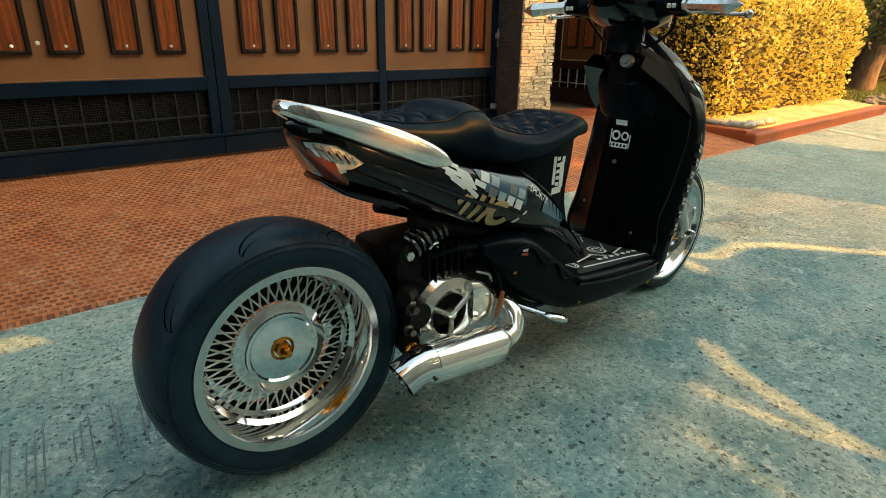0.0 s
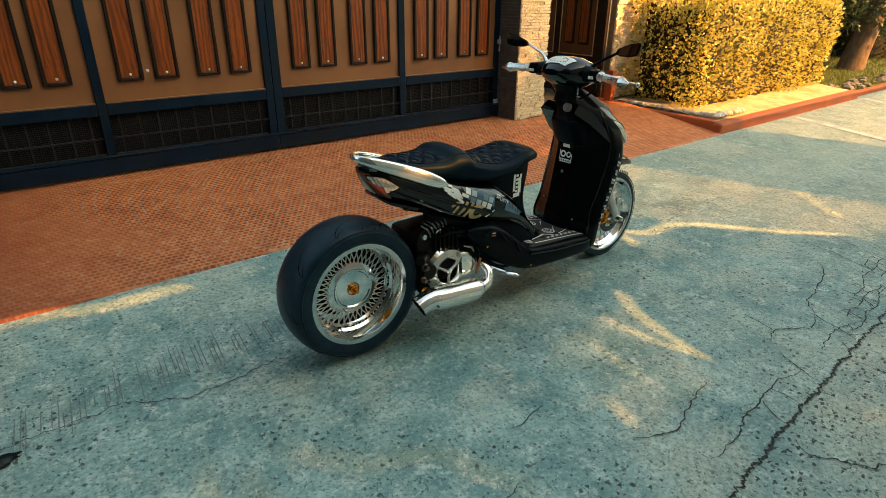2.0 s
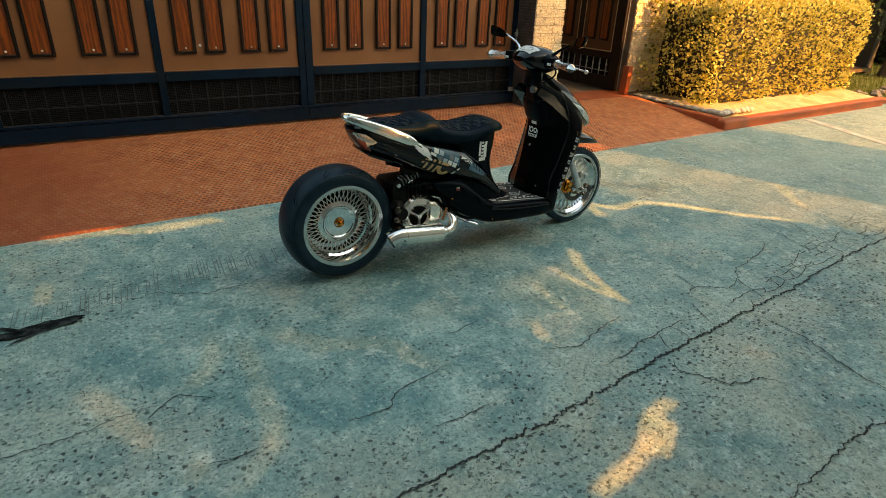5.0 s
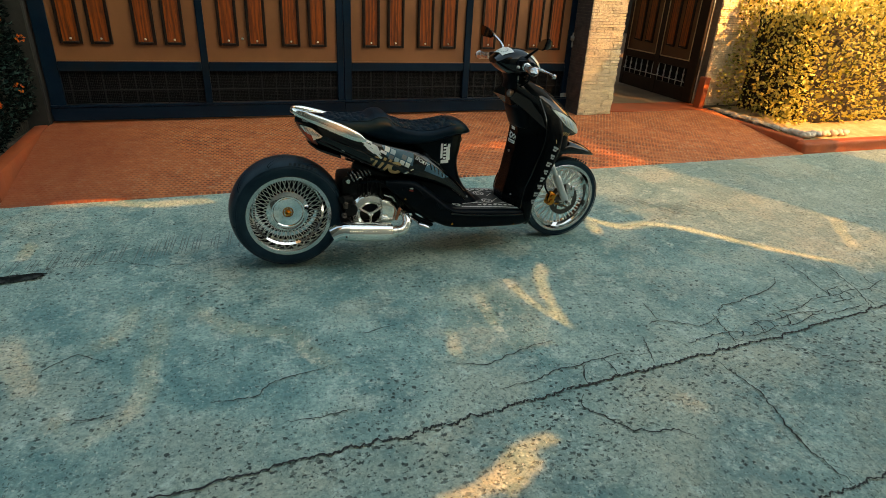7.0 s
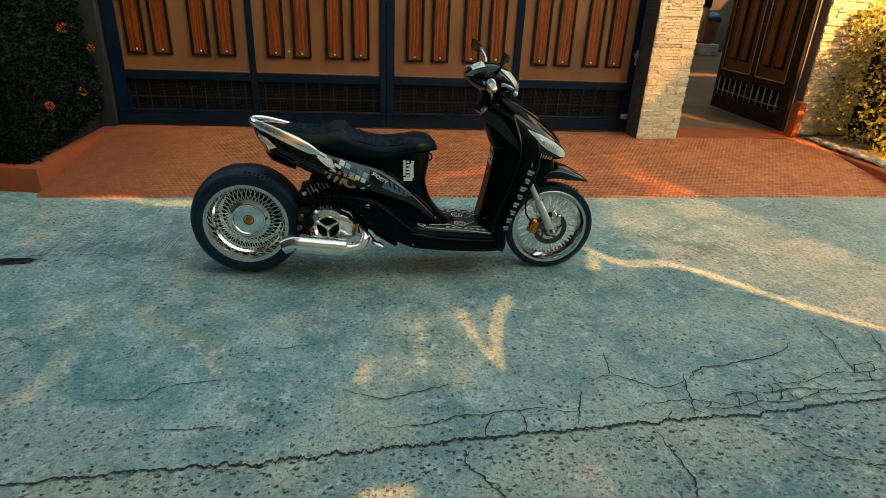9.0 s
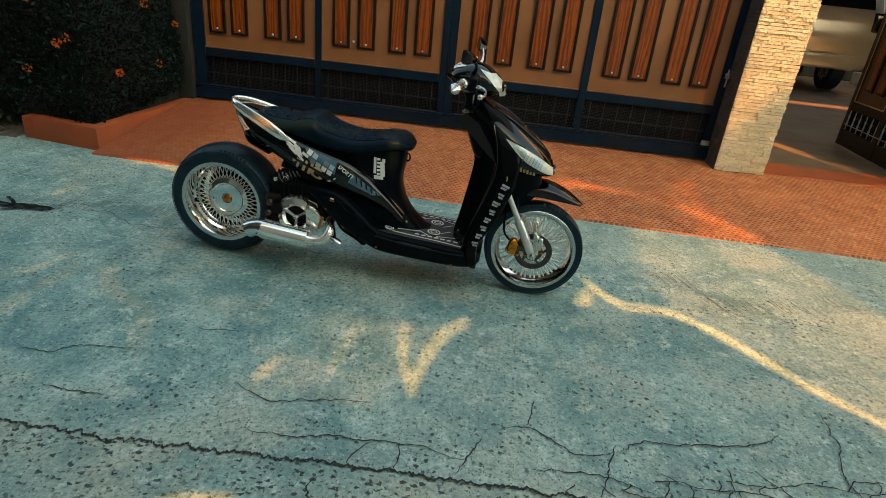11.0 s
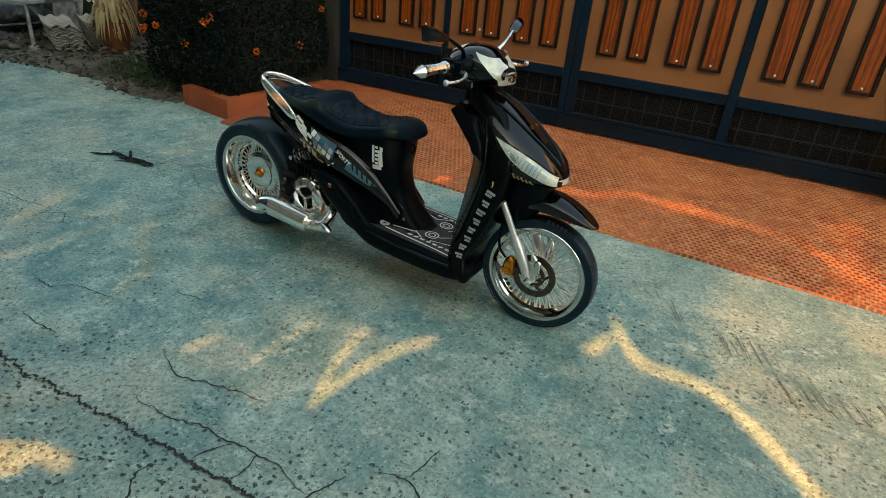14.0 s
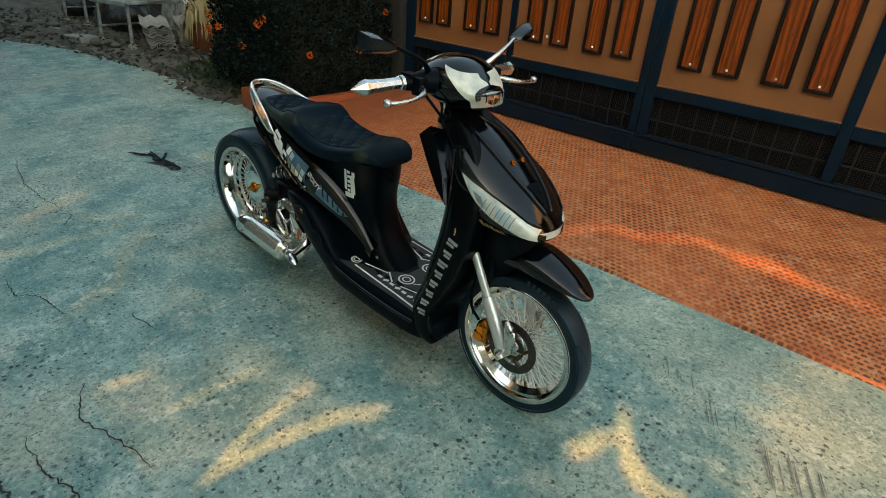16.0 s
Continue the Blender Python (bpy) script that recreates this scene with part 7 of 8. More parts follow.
part("cable_end", tube([(0.86, CY - 0.130, 0.36), (0.90, CY - 0.135, 0.345), (0.915, CY - 0.13, 0.32)], 0.004, 8), M_ALLOY, EN, "short silver cable end")
part("cooling_fin", join_bm([tube([(0.955 + 0.016 * k, CY, 0.312 + 0.002 * k), (0.960 + 0.016 * k, CY, 0.3125 + 0.002 * k)], 0.088, 20) for k in range(6)]), M_ENGINE, EN)
part("engine_bracket", join_bm([box(0.660, 0.684, CY - 0.133, CY - 0.115, 0.302, 0.336, 0.005), tube([(0.672, CY - 0.146, 0.320), (0.672, CY - 0.130, 0.320)], 0.009, 12)]), M_DISC, EN, "small alloy bracket")
part("engine_bracket", join_bm([box(0.652, 0.676, CY - 0.133, CY - 0.118, 0.256, 0.280, 0.005), tube([(0.664, CY - 0.146, 0.268), (0.664, CY - 0.130, 0.268)], 0.008, 12)]), M_DISC, EN, "small alloy bracket")
part("gold_plug", join_bm([lathe_y([(0.0005, -0.008), (0.008, -0.008), (0.010, -0.002), (0.014, -0.006), (0.017, 0.0), (0.017, 0.006)], (0.668, CY - 0.135, 0.222), 20)]), M_GOLD, EN, "gold drain plug")
part("copper_bracket", moved(box(-0.007, 0.007, -0.004, 0.004, -0.034, 0.034, 0.003), Matrix.Translation((0.925, CY - 0.15, 0.262)) @ Matrix.Rotation(radians(18), 4, "Y")), M_COPPER, EN, "copper coloured bracket")
part("carburettor", join_bm([box(0.86, 0.96, CY - 0.10, CY - 0.02, 0.38, 0.44, 0.012, 2), tube([(0.84, CY - 0.09, 0.40), (0.98, CY - 0.09, 0.41)], 0.016, 12), box(0.90, 0.93, CY - 0.125, CY - 0.09, 0.375, 0.40, 0.005)]), M_ENGINE, EN)
for k in ([(0.74, CY - 0.11, 0.42), (0.82, CY - 0.13, 0.43), (0.92, CY - 0.12, 0.40), (0.99, CY - 0.11, 0.36)], [(0.90, CY - 0.13, 0.39), (0.92, CY - 0.15, 0.33), (0.94, CY - 0.13, 0.27)], [(0.97, CY - 0.10, 0.30), (1.02, CY - 0.13, 0.24), (1.10, CY - 0.13, 0.20), (1.18, CY - 0.11, 0.19)]):
    part("hose", curve_tube(k, 0.006, 18, 8), M_MATTE, EN)
FAN = (0.795, CY + 0.082, 0.262)
fan = part("fan_cover", lathe_y([(0.052, -0.196), (0.066, -0.204), (0.090, -0.196), (0.104, -0.176), (0.105, -0.10), (0.098, -0.098), (0.098, -0.170), (0.052, -0.188)], FAN, 56, True), M_COVER, SCOOTER, "polished round fan cover", 30)
part("fan_spoke", join_bm([tube([(FAN[0] + 0.010 * math.cos(a), FAN[1] - 0.202, FAN[2] + 0.010 * math.sin(a)), (FAN[0] + 0.064 * math.cos(a), FAN[1] - 0.198, FAN[2] + 0.064 * math.sin(a))], [0.006, 0.0085], 8) for a in (radians(-90), radians(30), radians(150))] + [lathe_y([(0.0005, -0.210), (0.012, -0.208), (0.014, -0.198), (0.013, -0.19)], FAN, 18)]), M_COVER, fan, "three-armed chrome guard")
part("fan_recess", lathe_y([(0.0005, -0.150), (0.097, -0.150), (0.097, -0.13)], FAN, 40), M_ENGINE, fan)
part("cover_wing", hull_x([(0.85, 0.335, 0.215, 0.026), (0.88, 0.330, 0.210, 0.030), (0.918, 0.300, 0.218, 0.026), (0.938, 0.275, 0.232, 0.012)], CY - 0.110, 14, 24, 4), M_COVER, fan)
EX_Y = CY - 0.190
EX = part("exhaust_can", tube([(0.660, EX_Y - 0.004, 0.214), (0.665, EX_Y - 0.004, 0.2135), (0.875, EX_Y + 0.004, 0.186), (0.882, EX_Y + 0.004, 0.185)], [0.041, 0.047, 0.047, 0.041], 40), M_COVER, SCOOTER, "short brushed steel exhaust can", 30)
part("exhaust_tip", join_bm([tube([(0.668, EX_Y - 0.004, 0.214), (0.648, EX_Y - 0.004, 0.218), (0.624, EX_Y - 0.003, 0.214), (0.596, EX_Y + 0.000, 0.200)], [0.046, 0.042, 0.040, 0.041], 32, False), tube([(0.596, EX_Y + 0.000, 0.200), (0.624, EX_Y - 0.003, 0.213), (0.646, EX_Y - 0.004, 0.216)], [0.038, 0.037, 0.036], 32, False)]), M_CHROME, EX, "chrome turned-down tip")
part("tip_bore", tube([(0.630, EX_Y - 0.003, 0.215), (0.632, EX_Y - 0.003, 0.215)], 0.0365, 24), M_ENGINE, EX)
part("rivet", join_bm([tube([(0.652, EX_Y - 0.044, 0.204), (0.652, EX_Y - 0.050, 0.204)], 0.004, 8), tube([(0.652, EX_Y - 0.028, 0.245), (0.652, EX_Y - 0.032, 0.249)], 0.004, 8)]), M_DISC, EX)
part("exhaust_pipe", curve_tube([(0.878, EX_Y + 0.004, 0.186, 0.026), (0.915, EX_Y + 0.006, 0.184, 0.026), (0.950, EX_Y + 0.012, 0.193, 0.025), (0.970, EX_Y + 0.030, 0.220, 0.024), (0.966, EX_Y + 0.060, 0.248, 0.020), (0.950, EX_Y + 0.10, 0.264, 0.016)], 0.024, 30, 20), M_COVER, SCOOTER, "short curved chrome header pipe")
part("weld_ring", join_bm([tube([(0.905, EX_Y + 0.006, 0.1845), (0.911, EX_Y + 0.007, 0.1842)], 0.030, 20)]), M_STEEL, EX)
part("foot_peg", join_bm([tube([(1.000, CY - 0.232, 0.240), (1.008, CY - 0.238, 0.238), (1.035, CY - 0.250, 0.229), (1.052, CY - 0.254, 0.222), (1.058, CY - 0.255, 0.220)], [0.004, 0.014, 0.017, 0.013, 0.004], 14, True, 0.62), tube([(0.99, CY - 0.15, 0.242), (1.022, CY - 0.243, 0.233)], 0.007, 10)]), M_CHROME, SCOOTER, "folded chrome foot peg")
SA, SB = Vector((0.692, CY - 0.070, 0.428)), Vector((0.818, CY - 0.060, 0.474))
SH = part("rear_shock", join_bm([tube([SA, SA + (SB - SA) * 0.35], 0.024, 16), tube([SA, SB], 0.013, 12), tube([SB - (SB - SA) * 0.15, SB], 0.026, 16), tube([SA + Vector((0, -0.02, 0)), SA + Vector((0, 0.02, 0))], 0.024, 14)]), M_ENGINE, SCOOTER, "short black rear shock absorber")
axis = (SB - SA).normalized()
u1 = axis.cross(Vector((0, 1, 0))).normalized()
u2 = axis.cross(u1)
part("coil_spring", tube([SA + (SB - SA) * (0.14 + 0.74 * k / 120) + (u1 * math.cos(k * 0.30) + u2 * math.sin(k * 0.30)) * 0.030 for k in range(121)], 0.0055, 8), M_SPRING, SH, "dark glossy coil spring")
part("shock_bolt", tube([SA + Vector((0, -0.030, 0)), SA + Vector((0, -0.020, 0))], 0.011, 6), M_ALLOY, SH)
part("transmission_case", join_bm([tube([(REAR[0], CY + 0.045, REAR[2]), (REAR[0], CY + 0.060, REAR[2]), (REAR[0], CY + 0.130, REAR[2])], [0.120, 0.142, 0.142], 40), box(0.42, 0.78, CY + 0.1005, CY + 0.15, 0.215, 0.35, 0.03, 2)]), M_ENGINE, SCOOTER, "dark transmission case behind the wheel")
part("swing_arm", join_bm([box(0.46, 0.72, CY + 0.105, CY + 0.155, 0.235, 0.315, 0.015, 2), tube([(REAR[0], CY + 0.02, REAR[2]), (REAR[0], CY + 0.15, REAR[2])], 0.022, 14)]), M_ENGINE, SCOOTER)
part("centre_stand", join_bm([tube([(1.02, CY + s * 0.08, 0.22), (1.12, CY + s * 0.10, 0.165)], 0.011, 10) for s in (-1, 1)] + [tube([(1.12, CY - 0.10, 0.165), (1.12, CY + 0.10, 0.165)], 0.010, 10)]), M_ENGINE, SCOOTER, "folded black stand")
part("frame_spine", join_bm([tube([(0.72, CY + s * 0.07, 0.50), (0.95, CY + s * 0.09, 0.42), (1.10, CY + s * 0.09, 0.25)], 0.018, 10) for s in (-1, 1)] + [box(0.80, 1.02, CY - 0.07, CY + 0.07, 0.43, 0.54, 0.02, 2)]), M_ENGINE, SCOOTER)
for ob in SCOOTER.children_recursive:
    if ob.type == "MESH" and ob.data.materials[0] == M_LENS:
        ob.visible_shadow = False


# ---- lane edge with clutter ----
def edge_y(x):
    return float(np.interp(x, [-9.0, -5.7, -5.26, -4.5, -3.56, -2.9, -2.2, -1.83], [0.9, 1.43, 1.65, 1.91, 2.06, 2.11, 1.98, 2.08]))


def build_dirt():
    bm = bmesh.new()
    rows = []
    nx, ny = 170, 20
    for j in range(ny):
        v = j / (ny - 1)
        row = []
        for i in range(nx):
            x = -15.9 + (15.9 - 1.74) * i / (nx - 1)
            y0 = edge_y(x) + 0.05 * noise.noise(Vector((x * 4, 0, 7)))
            y = y0 + (3.62 - y0) * v
            lift = 0.10 * min(1, v * 2.2) * (0.7 + 0.6 * noise.noise(Vector((x * 1.6, y * 1.6, 0)))) + 0.035 * noise.noise(Vector((x * 7, y * 7, 2))) * min(1, v * 6)
            row.append(bm.verts.new((x, y, ground_z(y) - 0.003 + max(0, lift) * 1.2)))
        rows.append(row)
    for a, b in zip(rows, rows[1:]):
        for i in range(nx - 1):
            bm.faces.new((a[i], a[i + 1], b[i + 1], b[i]))
    solid("dirt_strip", bm, M_DIRT, "bare dirt strip with dry litter along the lane", "dirt", kind="structure", smooth=60)


build_dirt()


def dirt_z(x, y):
    return ground_z(y) + 0.10 * max(0, min(1, (y - edge_y(x)) * 1.5))


def build_litter():
    rng = np.random.default_rng(31)
    n = 1300
    x = rng.uniform(-7.5, -1.8, n)
    v = rng.random(n) ** 1.4
    y = np.array([edge_y(a) for a in x]) - 0.05 + v * 1.2
    z = np.array([dirt_z(a, b) for a, b in zip(x, y)]) + 0.012 + rng.random(n) * 0.03
    d = rng.normal(size=(n, 3)) * np.array([1, 1, 0.35])
    me = leaf_cloud("dry_litter", np.stack([x, y, z], 1), d, rng.uniform(0.03, 0.08, n), M_DRY, rng, 0.5)
    tagged(new("dry_litter", me), "scattered dry brown leaves and twigs on the dirt", "litter", kind="stuff")
    # low weeds against the planter
    n = 1500
    x = rng.normal(-2.35, 0.30, n)
    y = rng.normal(2.45, 0.16, n)
    z = 0.10 + np.abs(rng.normal(0, 0.07, n))
    d = rng.normal(size=(n, 3)) * 0.6 + np.array([0, -0.2, 0.5])
    me = leaf_cloud("weeds", np.stack([x, y, z], 1), d, rng.uniform(0.03, 0.08, n), M_LEAF_T, rng, 0.35)
    tagged(new("weeds", me), "straggly low weeds beside the planter", "weeds", kind="stuff")
    rnd = random.Random(12)
    for k in range(26):
        x = rnd.uniform(-6.2, -1.95)
        y = edge_y(x) + rnd.uniform(0.02, 0.75)
        s = rnd.uniform(0.02, 0.075)
        bm = bmesh.new()
        bmesh.ops.create_icosphere(bm, subdivisions=2, radius=s)
        for vv in bm.verts:
            vv.co = Vector((vv.co.x * 1.3, vv.co.y, vv.co.z * 0.55)) * (1 + 0.45 * noise.noise(vv.co * 9 + Vector((k, 0, 0))))
        solid("rubble_stone", moved(bm, Matrix.Translation((x, y, dirt_z(x, y) + s * 0.25)) @ Matrix.Rotation(rnd.uniform(0, 6), 4, "Z")), M_RUBBLE, "grey broken rubble lying on the dirt", "stone", "rubble on the dirt", smooth=25)


M_DRY = leaf_material("dry_leaf", (0.035, 0.030, 0.024), (0.10, 0.08, 0.06), (0.22, 0.20, 0.16), 0.15, 0.8)
build_litter()


def build_table(at, turn, label):
    tb = thing("steel_table", (0, 0, 0), label, "table", "old tables by the lane")
    w, d, h = 0.60, 0.72, 0.47
    part("tabletop", box(-w / 2, w / 2, -d / 2, d / 2, h - 0.03, h, 0.005), M_GALV, tb)
    part("edge_strip", box(-w / 2 - 0.004, w / 2 + 0.004, -d / 2 - 0.008, -d / 2 - 0.0005, h - 0.045, h - 0.005, 0.002), M_GALV, tb)
    for sx in (-1, 1):
        for sy in (-1, 1):
            lg = part("leg", tube([(sx * (w / 2 - 0.03), sy * (d / 2 - 0.03), 0.03), (sx * (w / 2 - 0.05), sy * (d / 2 - 0.05), h - 0.03)], 0.019, 12), M_GALV, tb)
            part("foot_pad", lathe_pad(sx * (w / 2 - 0.03), sy * (d / 2 - 0.03)), M_CEMENT, lg)
    part("stretcher", tube([(-w / 2 + 0.04, d / 2 - 0.04, 0.17), (w / 2 - 0.04, d / 2 - 0.04, 0.17)], 0.011, 8), M_GALV, tb)
    part("stretcher", tube([(-w / 2 + 0.04, -d / 2 + 0.04, 0.17), (-w / 2 + 0.04, d / 2 - 0.04, 0.17)], 0.011, 8), M_GALV, tb)
    tb.matrix_basis = Matrix.Translation(at) @ Matrix.Rotation(radians(turn), 4, "Z")
    for ob in tb.children:
        ob.matrix_parent_inverse = Matrix.Identity(4)
    return tb


def lathe_pad(x, y):
    return tube([(x, y, -0.02), (x, y, 0.02), (x, y, 0.04)], [0.055, 0.05, 0.024], 12)


TB = build_table((-4.68, 2.62, 0.10), 14, "weathered grey steel table with tubular legs on dirt")
copy_thing(TB, Matrix.Translation((-6.25, 2.75, 0.12)) @ Matrix.Rotation(radians(8), 4, "Z"))
solid("board", moved(box(-0.26, 0.26, -0.17, 0.17, 0, 0.022, 0.004), Matrix.Translation((-4.62, 2.66, 0.572)) @ Matrix.Rotation(radians(20), 4, "Z")), M_GALV, "grey board lying on the steel table", "board")
solid("step_slab", moved(box(-0.16, 0.16, -0.12, 0.12, 0, 0.07, 0.01), Matrix.Translation((-5.15, 2.12, 0.06)) @ Matrix.Rotation(radians(15), 4, "Z")), M_CEMENT, "grey concrete slab lying at the lane edge", "slab")
solid("step_slab", moved(box(-0.20, 0.20, -0.10, 0.10, 0, 0.05, 0.01), Matrix.Translation((-5.95, 2.15, 0.07)) @ Matrix.Rotation(radians(4), 4, "Z")), M_CEMENT, "grey concrete slab lying at the lane edge", "slab")


def build_tiles():
    """Corrugated roof tiles piled in two leaning stacks."""
    bm = bmesh.new()
    nx = 28
    rings = []
    for i in range(nx + 1):
        u = i / nx
        x = -0.14 + 0.28 * u
        z = 0.014 * math.cos(u * math.pi * 2 * 2.5)
        rings.append([(x, -0.17, z), (x, 0.17, z), (x, 0.17, z + 0.011), (x, -0.17, z + 0.011)])
    me = finish("roof_tile", ring_loft(rings), M_CEMENT, 30)
    rnd = random.Random(2)
    for at, count, lean in (((-4.18, 2.62, 0.12), 10, 10), ((-4.02, 2.92, 0.12), 11, 6)):
        st = thing("tile_stack", at, "leaning stack of grey corrugated roof tiles", "tiles", "stacks of roof tiles")
        for k in range(count):
            m = Matrix.Translation((at[0] + rnd.uniform(-0.01, 0.01), at[1] + rnd.uniform(-0.01, 0.01) - 0.006 * k, at[2] + 0.022 + k * 0.027)) @ Matrix.Rotation(radians(72 + rnd.uniform(-3, 3)), 4, "Z") @ Matrix.Rotation(radians(lean), 4, "X")
            piece("roof_tile", me, st, m)


build_tiles()


def build_striped_plant():
    at = Vector((-3.78, 2.92, 0.12))
    pl = thing("potted_plant", at, "variegated yellow-striped plant in an old clay pot", "plant")
    part("pot", moved(tube([(0, 0, 0), (0, 0, 0.02), (0, 0, 0.26), (0, 0, 0.30), (0, 0, 0.305), (0, 0, 0.27)], [0.11, 0.125, 0.17, 0.185, 0.17, 0.15], 28), Matrix.Translation(at)), M_TERRA, pl, "weathered clay pot")
    rnd = random.Random(44)
    for k in range(70):
        a, ln, rise = rnd.uniform(0, 6.283), rnd.uniform(0.16, 0.34), rnd.uniform(0.14, 0.34)
        bm = bmesh.new()
        prev = None
        for i in range(9):
            u = i / 8
            r = 0.04 + ln * u * (1 - 0.25 * u)
            z = 0.28 + rise * math.sin(u * 2.9) - 0.20 * u * u
            wd = 0.013 * min(1, 0.4 + 3 * u, 3.2 * (1 - u) + 0.05)
            c = Vector((r * math.cos(a), r * math.sin(a), z))
            s = Vector((-math.sin(a), math.cos(a), 0)) * wd
            row = [bm.verts.new(at + c - s), bm.verts.new(at + c - Vector((0, 0, wd * 0.5))), bm.verts.new(at + c + s)]
            if prev:
                bm.faces.new((prev[0], row[0], row[1], prev[1]))
                bm.faces.new((prev[1], row[1], row[2], prev[2]))
            prev = row
        part("leaf", bm, M_LEAF_V, pl)


build_striped_plant()
scroll = [(-4.25 + 0.055 * math.cos(a) * (1 - a / 14), 2.98, 0.60 + 0.055 * math.sin(a) * (1 - a / 14)) for a in [0.35 * k for k in range(27)]]
solid("iron_stand", join_bm([tube(scroll, 0.007, 8), curve_tube([(-4.195, 2.98, 0.60), (-4.12, 2.98, 0.50), (-4.06, 2.98, 0.30), (-4.02, 2.98, 0.10)], 0.007, 16, 8)]), M_WHITE, "white wrought iron stand with a scroll", "plant stand")


def build_back_junk():
    """Dark heaps and sheets against the wall at the lane's end."""
    for x0, x1, y0, h, mat, label, name, cat in (
            (-5.6, -5.0, 3.25, 0.9, M_GALV, "rusty corrugated sheet leaning on the wall", "metal_sheet", "sheet"),
            (-4.55, -4.1, 3.35, 0.8, M_COPPER2, "brown plank leaning against the wall", "plank", "plank"),
            (-7.4, -6.7, 3.2, 1.0, M_COPPER2, "brown weathered board leaning on the wall", "plank", "plank")):
        bm = moved(box(x0, x1, -0.015, 0.015, 0, h, 0.004), Matrix.Translation((0, y0, 0.14)) @ Matrix.Rotation(radians(-12), 4, "X"))
        solid(name, bm, mat, label, cat)
    rnd = random.Random(6)
    for k in range(7):
        x, y, s = rnd.uniform(-7.6, -5.2), rnd.uniform(2.7, 3.2), rnd.uniform(0.12, 0.24)
        bm = bmesh.new()
        bmesh.ops.create_icosphere(bm, subdivisions=3, radius=s)
        for v in bm.verts:
            v.co = Vector((v.co.x * 1.3, v.co.y, v.co.z * 0.8)) * (1 + 0.35 * noise.noise(v.co * 5 + Vector((k * 2, 0, 0))))
        solid("sack", moved(bm, Matrix.Translation((x, y, 0.14 + s * 0.55))), M_SACK, "dark slumped plastic sack on the dirt", "sack", "dark sacks", smooth=60)


M_COPPER2 = surface("weathered_brown_board", (0.10, 0.055, 0.035), (0.17, 0.10, 0.065), 8, 0.8, stretch=(1, 1, 0.2))
M_SACK = surface("dark_plastic_sack", (0.012, 0.014, 0.016), (0.03, 0.032, 0.034), 6, 0.45, bump=0.02, bump_scale=14)
build_back_junk()


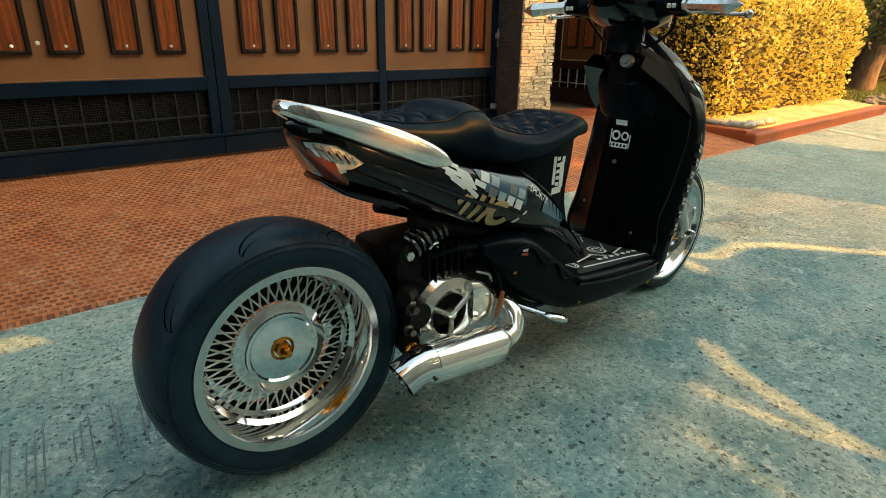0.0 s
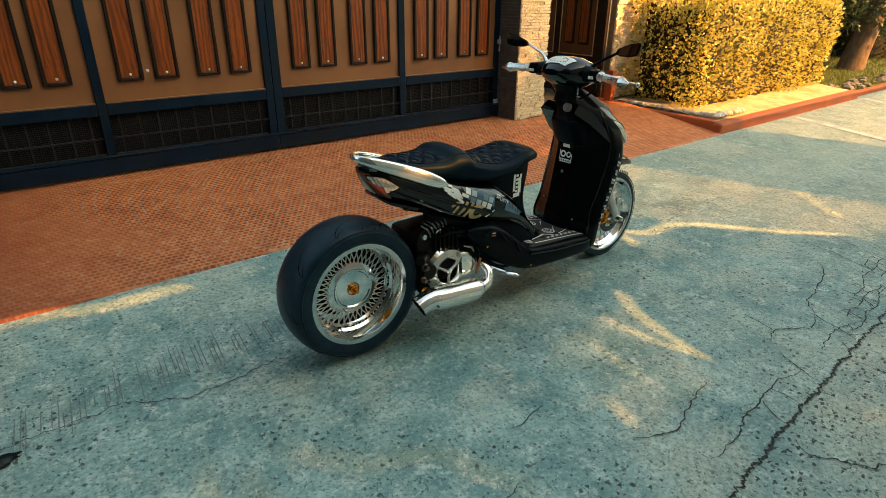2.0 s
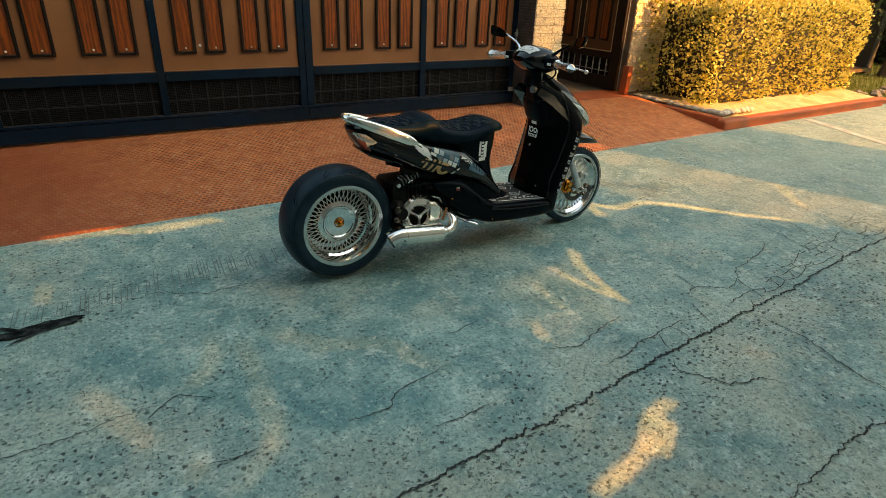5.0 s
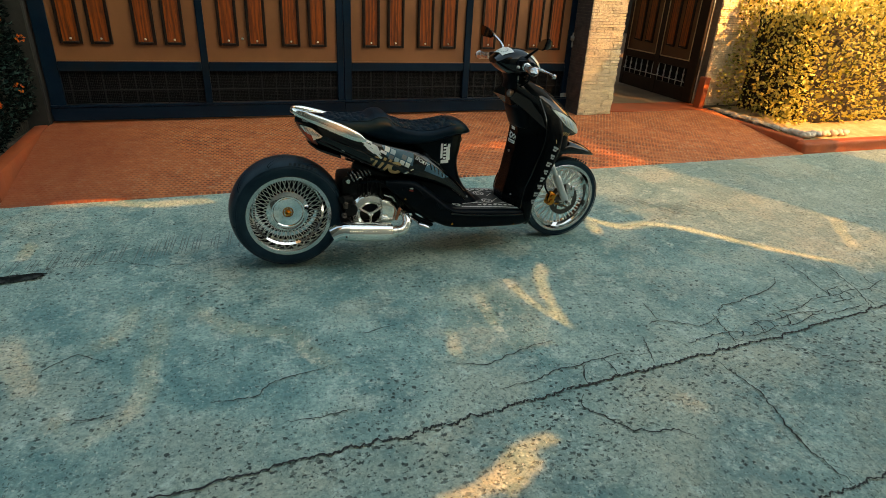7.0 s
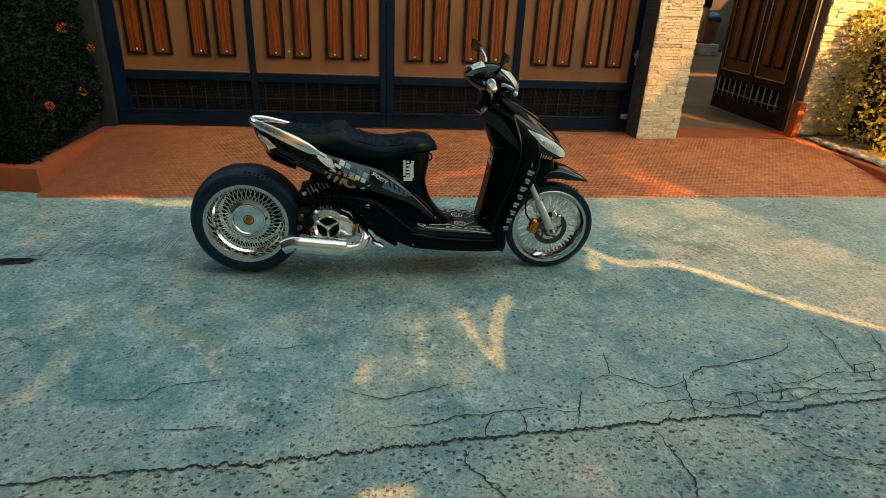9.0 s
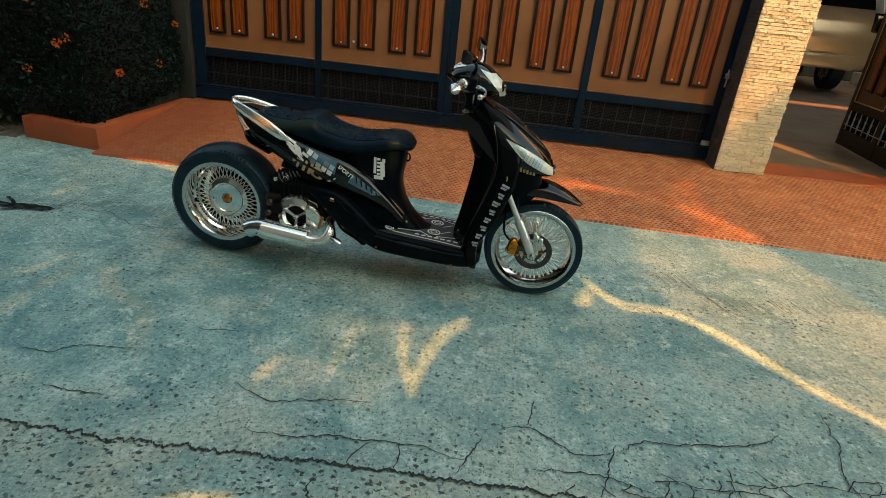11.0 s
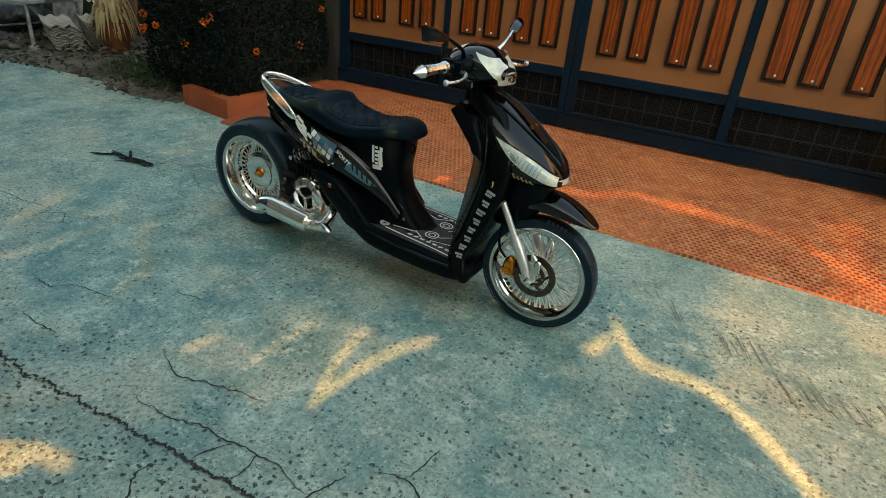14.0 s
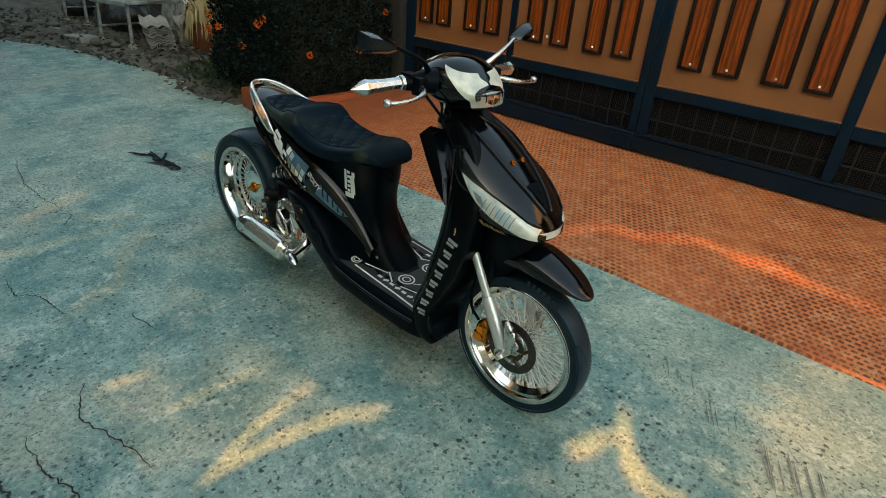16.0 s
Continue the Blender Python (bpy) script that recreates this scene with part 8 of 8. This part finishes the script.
# ---- garden beyond the hedge ----
def build_far_garden():
    rng = np.random.default_rng(77)
    lawn = bmesh.new()
    rows = [[lawn.verts.new((x, y, 0.085 + 0.02 * noise.noise(Vector((x, y, 0))))) for x in np.linspace(8.62, 22, 30).tolist()] for y in np.linspace(2.13, 7.5, 14).tolist()]
    for a, b in zip(rows, rows[1:]):
        for i in range(len(a) - 1):
            lawn.faces.new((a[i], a[i + 1], b[i + 1], b[i]))
    solid("lawn", lawn, M_TURF, "shaded green lawn beyond the hedge", "lawn", kind="structure")
    n = 9000
    x = 8.7 + rng.random(n) ** 1.3 * 6.5
    y = rng.uniform(2.18, 4.6, n)
    d = rng.normal(size=(n, 3)) * 0.35 + np.array([0, 0, 1.0])
    me = leaf_cloud("grass", np.stack([x, y, np.full(n, 0.085)], 1), d, rng.uniform(0.03, 0.08, n), M_GRASS, rng, 0.14)
    tagged(new("grass", me), "short green grass blades", "grass", kind="stuff")
    rnd = random.Random(4)
    for k in range(46):
        x, y, s = rnd.uniform(8.85, 12.6), rnd.uniform(2.18, 2.50), rnd.uniform(0.035, 0.085)
        bm = bmesh.new()
        bmesh.ops.create_icosphere(bm, subdivisions=1, radius=s)
        for v in bm.verts:
            v.co = Vector((v.co.x * 1.3, v.co.y, v.co.z * 0.7)) * (1 + 0.3 * noise.noise(v.co * 12 + Vector((k, 0, 0))))
        solid("garden_stone", moved(bm, Matrix.Translation((x, y, 0.09 + s * 0.35))), M_ROCK, "dark grey edging stone along the lawn", "stone", "edging stones", smooth=30)
    # tree with a leaning trunk
    tree = thing("tree", (12.1, 3.2, 0.08), "tree with a leaning pale trunk and dark crown", "tree")
    trunk_line = [(11.98, 3.20, 0.02, 0.24), (12.06, 3.19, 0.35, 0.20), (12.22, 3.14, 0.9, 0.17), (12.45, 3.10, 1.6, 0.15), (12.6, 3.2, 2.5, 0.11), (12.7, 3.3, 3.2, 0.05)]
    part("trunk", curve_tube(trunk_line, 0.2, 26, 16), M_BARK, tree, "pale ringed bark")
    for k in range(7):
        a = k * 0.9
        part("limb", curve_tube([(12.5, 3.15, 1.7 + 0.12 * k, 0.06), (12.5 + 0.7 * math.cos(a), 3.15 + 0.7 * math.sin(a), 2.2 + 0.1 * k, 0.04), (12.5 + 1.5 * math.cos(a), 3.15 + 1.5 * math.sin(a), 2.4 + 0.1 * k, 0.015)], 0.04, 12, 8), M_BARK, tree)
    clumps = rng.normal(size=(70, 3)) * np.array([1.0, 0.8, 0.7]) + np.array([12.4, 3.2, 2.2])
    pts = (clumps[:, None, :] + rng.normal(size=(70, 170, 3)) * 0.20).reshape(-1, 3)
    pts = pts[pts[:, 2] > 0.75]
    me = leaf_cloud("crown", pts, rng.normal(size=pts.shape) + np.array([0, 0, -0.3]), rng.uniform(0.06, 0.13, len(pts)), M_LEAF_T, rng, 0.45)
    tagged(piece("crown", me, tree, Matrix.Identity(4)), "dense dark green leaves", kind="stuff")
    # bushes behind
    for i, (cx, cy, rx, ry, h) in enumerate(((9.9, 4.7, 0.7, 0.7, 1.5), (11.3, 5.4, 1.0, 0.8, 2.2), (13.6, 5.3, 1.3, 0.9, 2.6), (15.2, 4.2, 1.0, 1.0, 2.0), (16.8, 5.2, 1.4, 1.0, 2.8), (10.6, 6.4, 1.4, 0.8, 3.0))):
        bush = thing("bush", (cx, cy, 0.08), "dense dark green garden bush in shade", "bush", "garden bushes")
        n = 3600
        u = rng.normal(size=(n, 3))
        u /= np.linalg.norm(u, axis=1, keepdims=True)
        u[:, 2] = np.abs(u[:, 2])
        r = 1 - 0.25 * rng.random(n) ** 2 + 0.12 * np.sin(u[:, 0] * 9 + u[:, 2] * 7)
        p = np.array([cx, cy, 0.1]) + u * r[:, None] * np.array([rx, ry, h])
        me = leaf_cloud("foliage", p, u + rng.normal(size=u.shape) * 0.6, rng.uniform(0.06, 0.12, n), M_LEAF_T, rng, 0.5)
        tagged(piece("foliage", me, bush, Matrix.Identity(4)), "dark leaves", kind="stuff")
        core = bmesh.new()
        bmesh.ops.create_icosphere(core, subdivisions=3, radius=1)
        for v in core.verts:
            v.co = Vector((cx + v.co.x * rx * 0.8, cy + v.co.y * ry * 0.8, 0.1 + max(0, v.co.z) * h * 0.82)) + Vector((0.1, 0.1, 0.1)) * noise.noise(v.co * 3)
        part("inner_growth", core, M_TWIG, bush)


M_TURF = surface("turf", (0.045, 0.075, 0.02), (0.09, 0.13, 0.035), 9, 0.95, bump=0.01, bump_scale=60)
M_ROCK = surface("dark_rock", (0.07, 0.075, 0.08), (0.16, 0.16, 0.16), 10, 0.8, bump=0.004, bump_scale=40)
build_far_garden()
solid("wall_garden", box(9.2, 30.0, 8.2, 8.4, -0.2, 3.2), M_LANE, "plain shaded garden wall", "wall", kind="structure", smooth=0)
solid("wall_garden_east", box(24.0, 24.2, -3.7, 8.2, -0.4, 3.5), M_RENDER, "plain shaded wall at the street's end", "wall", kind="structure", smooth=0)


# ---- behind the side door ----
def build_car():
    x0, x1, y0 = 6.15, 7.92, 10.1
    car = thing("car", ((x0 + x1) / 2, 11.5, 0.205), "cream-white car parked in the yard", "car")
    side = [(y0 + 0.16, 0.60), (y0 + 0.04, 0.70), (y0 - 0.01, 1.12), (y0 + 0.03, 1.48), (y0 + 0.10, 1.62), (y0 + 0.36, 2.02), (y0 + 2.4, 2.06), (y0 + 2.6, 1.60), (y0 + 2.75, 1.38), (y0 + 2.8, 0.95), (y0 + 2.78, 0.62)]
    bm = ring_loft([[(x0, y, z) for y, z in side], [(x1, y, z) for y, z in side]])
    bmesh.ops.bevel(bm, geom=bm.edges[:], offset=0.07, segments=3, profile=0.6, affect="EDGES")
    part("body", bm, M_CAR, car, "cream body")
    part("bumper", box(x0 + 0.2, x1 - 0.28, y0 - 0.09, y0 + 0.2, 0.60, 0.86, 0.05, 3), M_CAR, car, "cream rear bumper")
    part("number_plate", box(6.26, 6.62, y0 - 0.030, y0 - 0.012, 1.26, 1.42, 0.004), M_WHITE, car, "white number plate")
    for k in range(4):
        part("plate_bar", box(6.30 + 0.08 * k, 6.345 + 0.08 * k, y0 - 0.033, y0 - 0.0305, 1.30, 1.39), M_MATTE, car, "dark bar")
    for s, xw in ((-1, x0 + 0.2), (1, x1 - 0.36)):
        for yw in (y0 + 0.55, y0 + 2.2):
            wh = part("wheel", moved(tube([(-0.11, 0, 0), (0.11, 0, 0)], 0.34, 28), Matrix.Translation((xw, yw, 0.545))), M_RUBBER, car, "black tyre")
            part("rim", moved(tube([(-0.115, 0, 0), (0.115, 0, 0)], 0.20, 20), Matrix.Translation((xw, yw, 0.545))), M_ALLOY, wh)
    for s, xl in ((-1, x0 + 0.10), (1, x1 - 0.10)):
        part("tail_lamp", box(xl - 0.09, xl + 0.09, y0 - 0.015, y0 + 0.3, 1.26, 1.58, 0.03, 2), M_SMOKE, car, "dark smoked tail lamp")
    part("rear_window", moved(box(x0 + 0.2, x1 - 0.2, -0.004, 0.004, 0.0, 0.40, 0.0), Matrix.Translation((0, y0 + 0.085, 1.62)) @ Matrix.Rotation(radians(-33), 4, "X")), M_SMOKE, car, "dark rear window")


M_SMOKE = surface("smoked_glass", (0.008, 0.008, 0.010), (0.012, 0.012, 0.014), 3, 0.08)
build_car()
pot = thing("plant_tub", (9.1, 12.1, 0.203), "orange clay tub with dark foliage in the yard", "tub")
part("plinth", box(8.85, 9.35, 11.85, 12.35, 0.203, 0.46, 0.01), M_CEMENT, pot)
part("tub", moved(tube([(0, 0, 0), (0, 0, 0.02), (0, 0, 0.46), (0, 0, 0.50)], [0.18, 0.20, 0.245, 0.25], 28), Matrix.Translation((9.1, 12.1, 0.46))), M_TERRA, pot, "orange clay tub")
part("cover", hull_x([(8.86, 1.02, 0.95, 0.1), (8.94, 1.12, 0.95, 0.2), (9.12, 1.17, 0.95, 0.24), (9.30, 1.10, 0.95, 0.18), (9.37, 1.0, 0.95, 0.08)], 12.1, 16, 20), M_BLUEP, pot, "dark blue plastic cover")
# unseen roof, added and sized only to keep the near yard dark
solid("ceiling", box(-2.0, 12.0, 4.0, 10.2, 3.0, 3.1), M_BACKING, "unseen dark roof added to darken the yard", "roof", kind="structure", smooth=0)
solid("garden_hose", curve_tube([(4.93, 3.30, 0.217), (5.02, 3.22, 0.212), (5.06, 3.15, 0.205), (5.10, 3.05, 0.178), (5.20, 2.95, 0.19), (5.35, 2.90, 0.185)], 0.009, 40, 8), M_HOSE, "dark green hose lying across the kerb", "hose")


# ---- stone pieces of the pillars ----
clad(COL_A, 3.352, 3.722, 3.117, 0.204, 1.46, 31, 52)
clad(COL_B, 5.07, 5.62, 3.372, 0.21, 1.46, 33, 56)
part("upper_cladding", join_bm([box(3.352, 3.722, 3.098, 3.116, 1.462, 2.25, 0.003)]), M_STONE, COL_A)
part("upper_cladding", join_bm([box(5.07, 5.62, 3.353, 3.371, 1.462, 2.25, 0.003)]), M_STONE, COL_B)
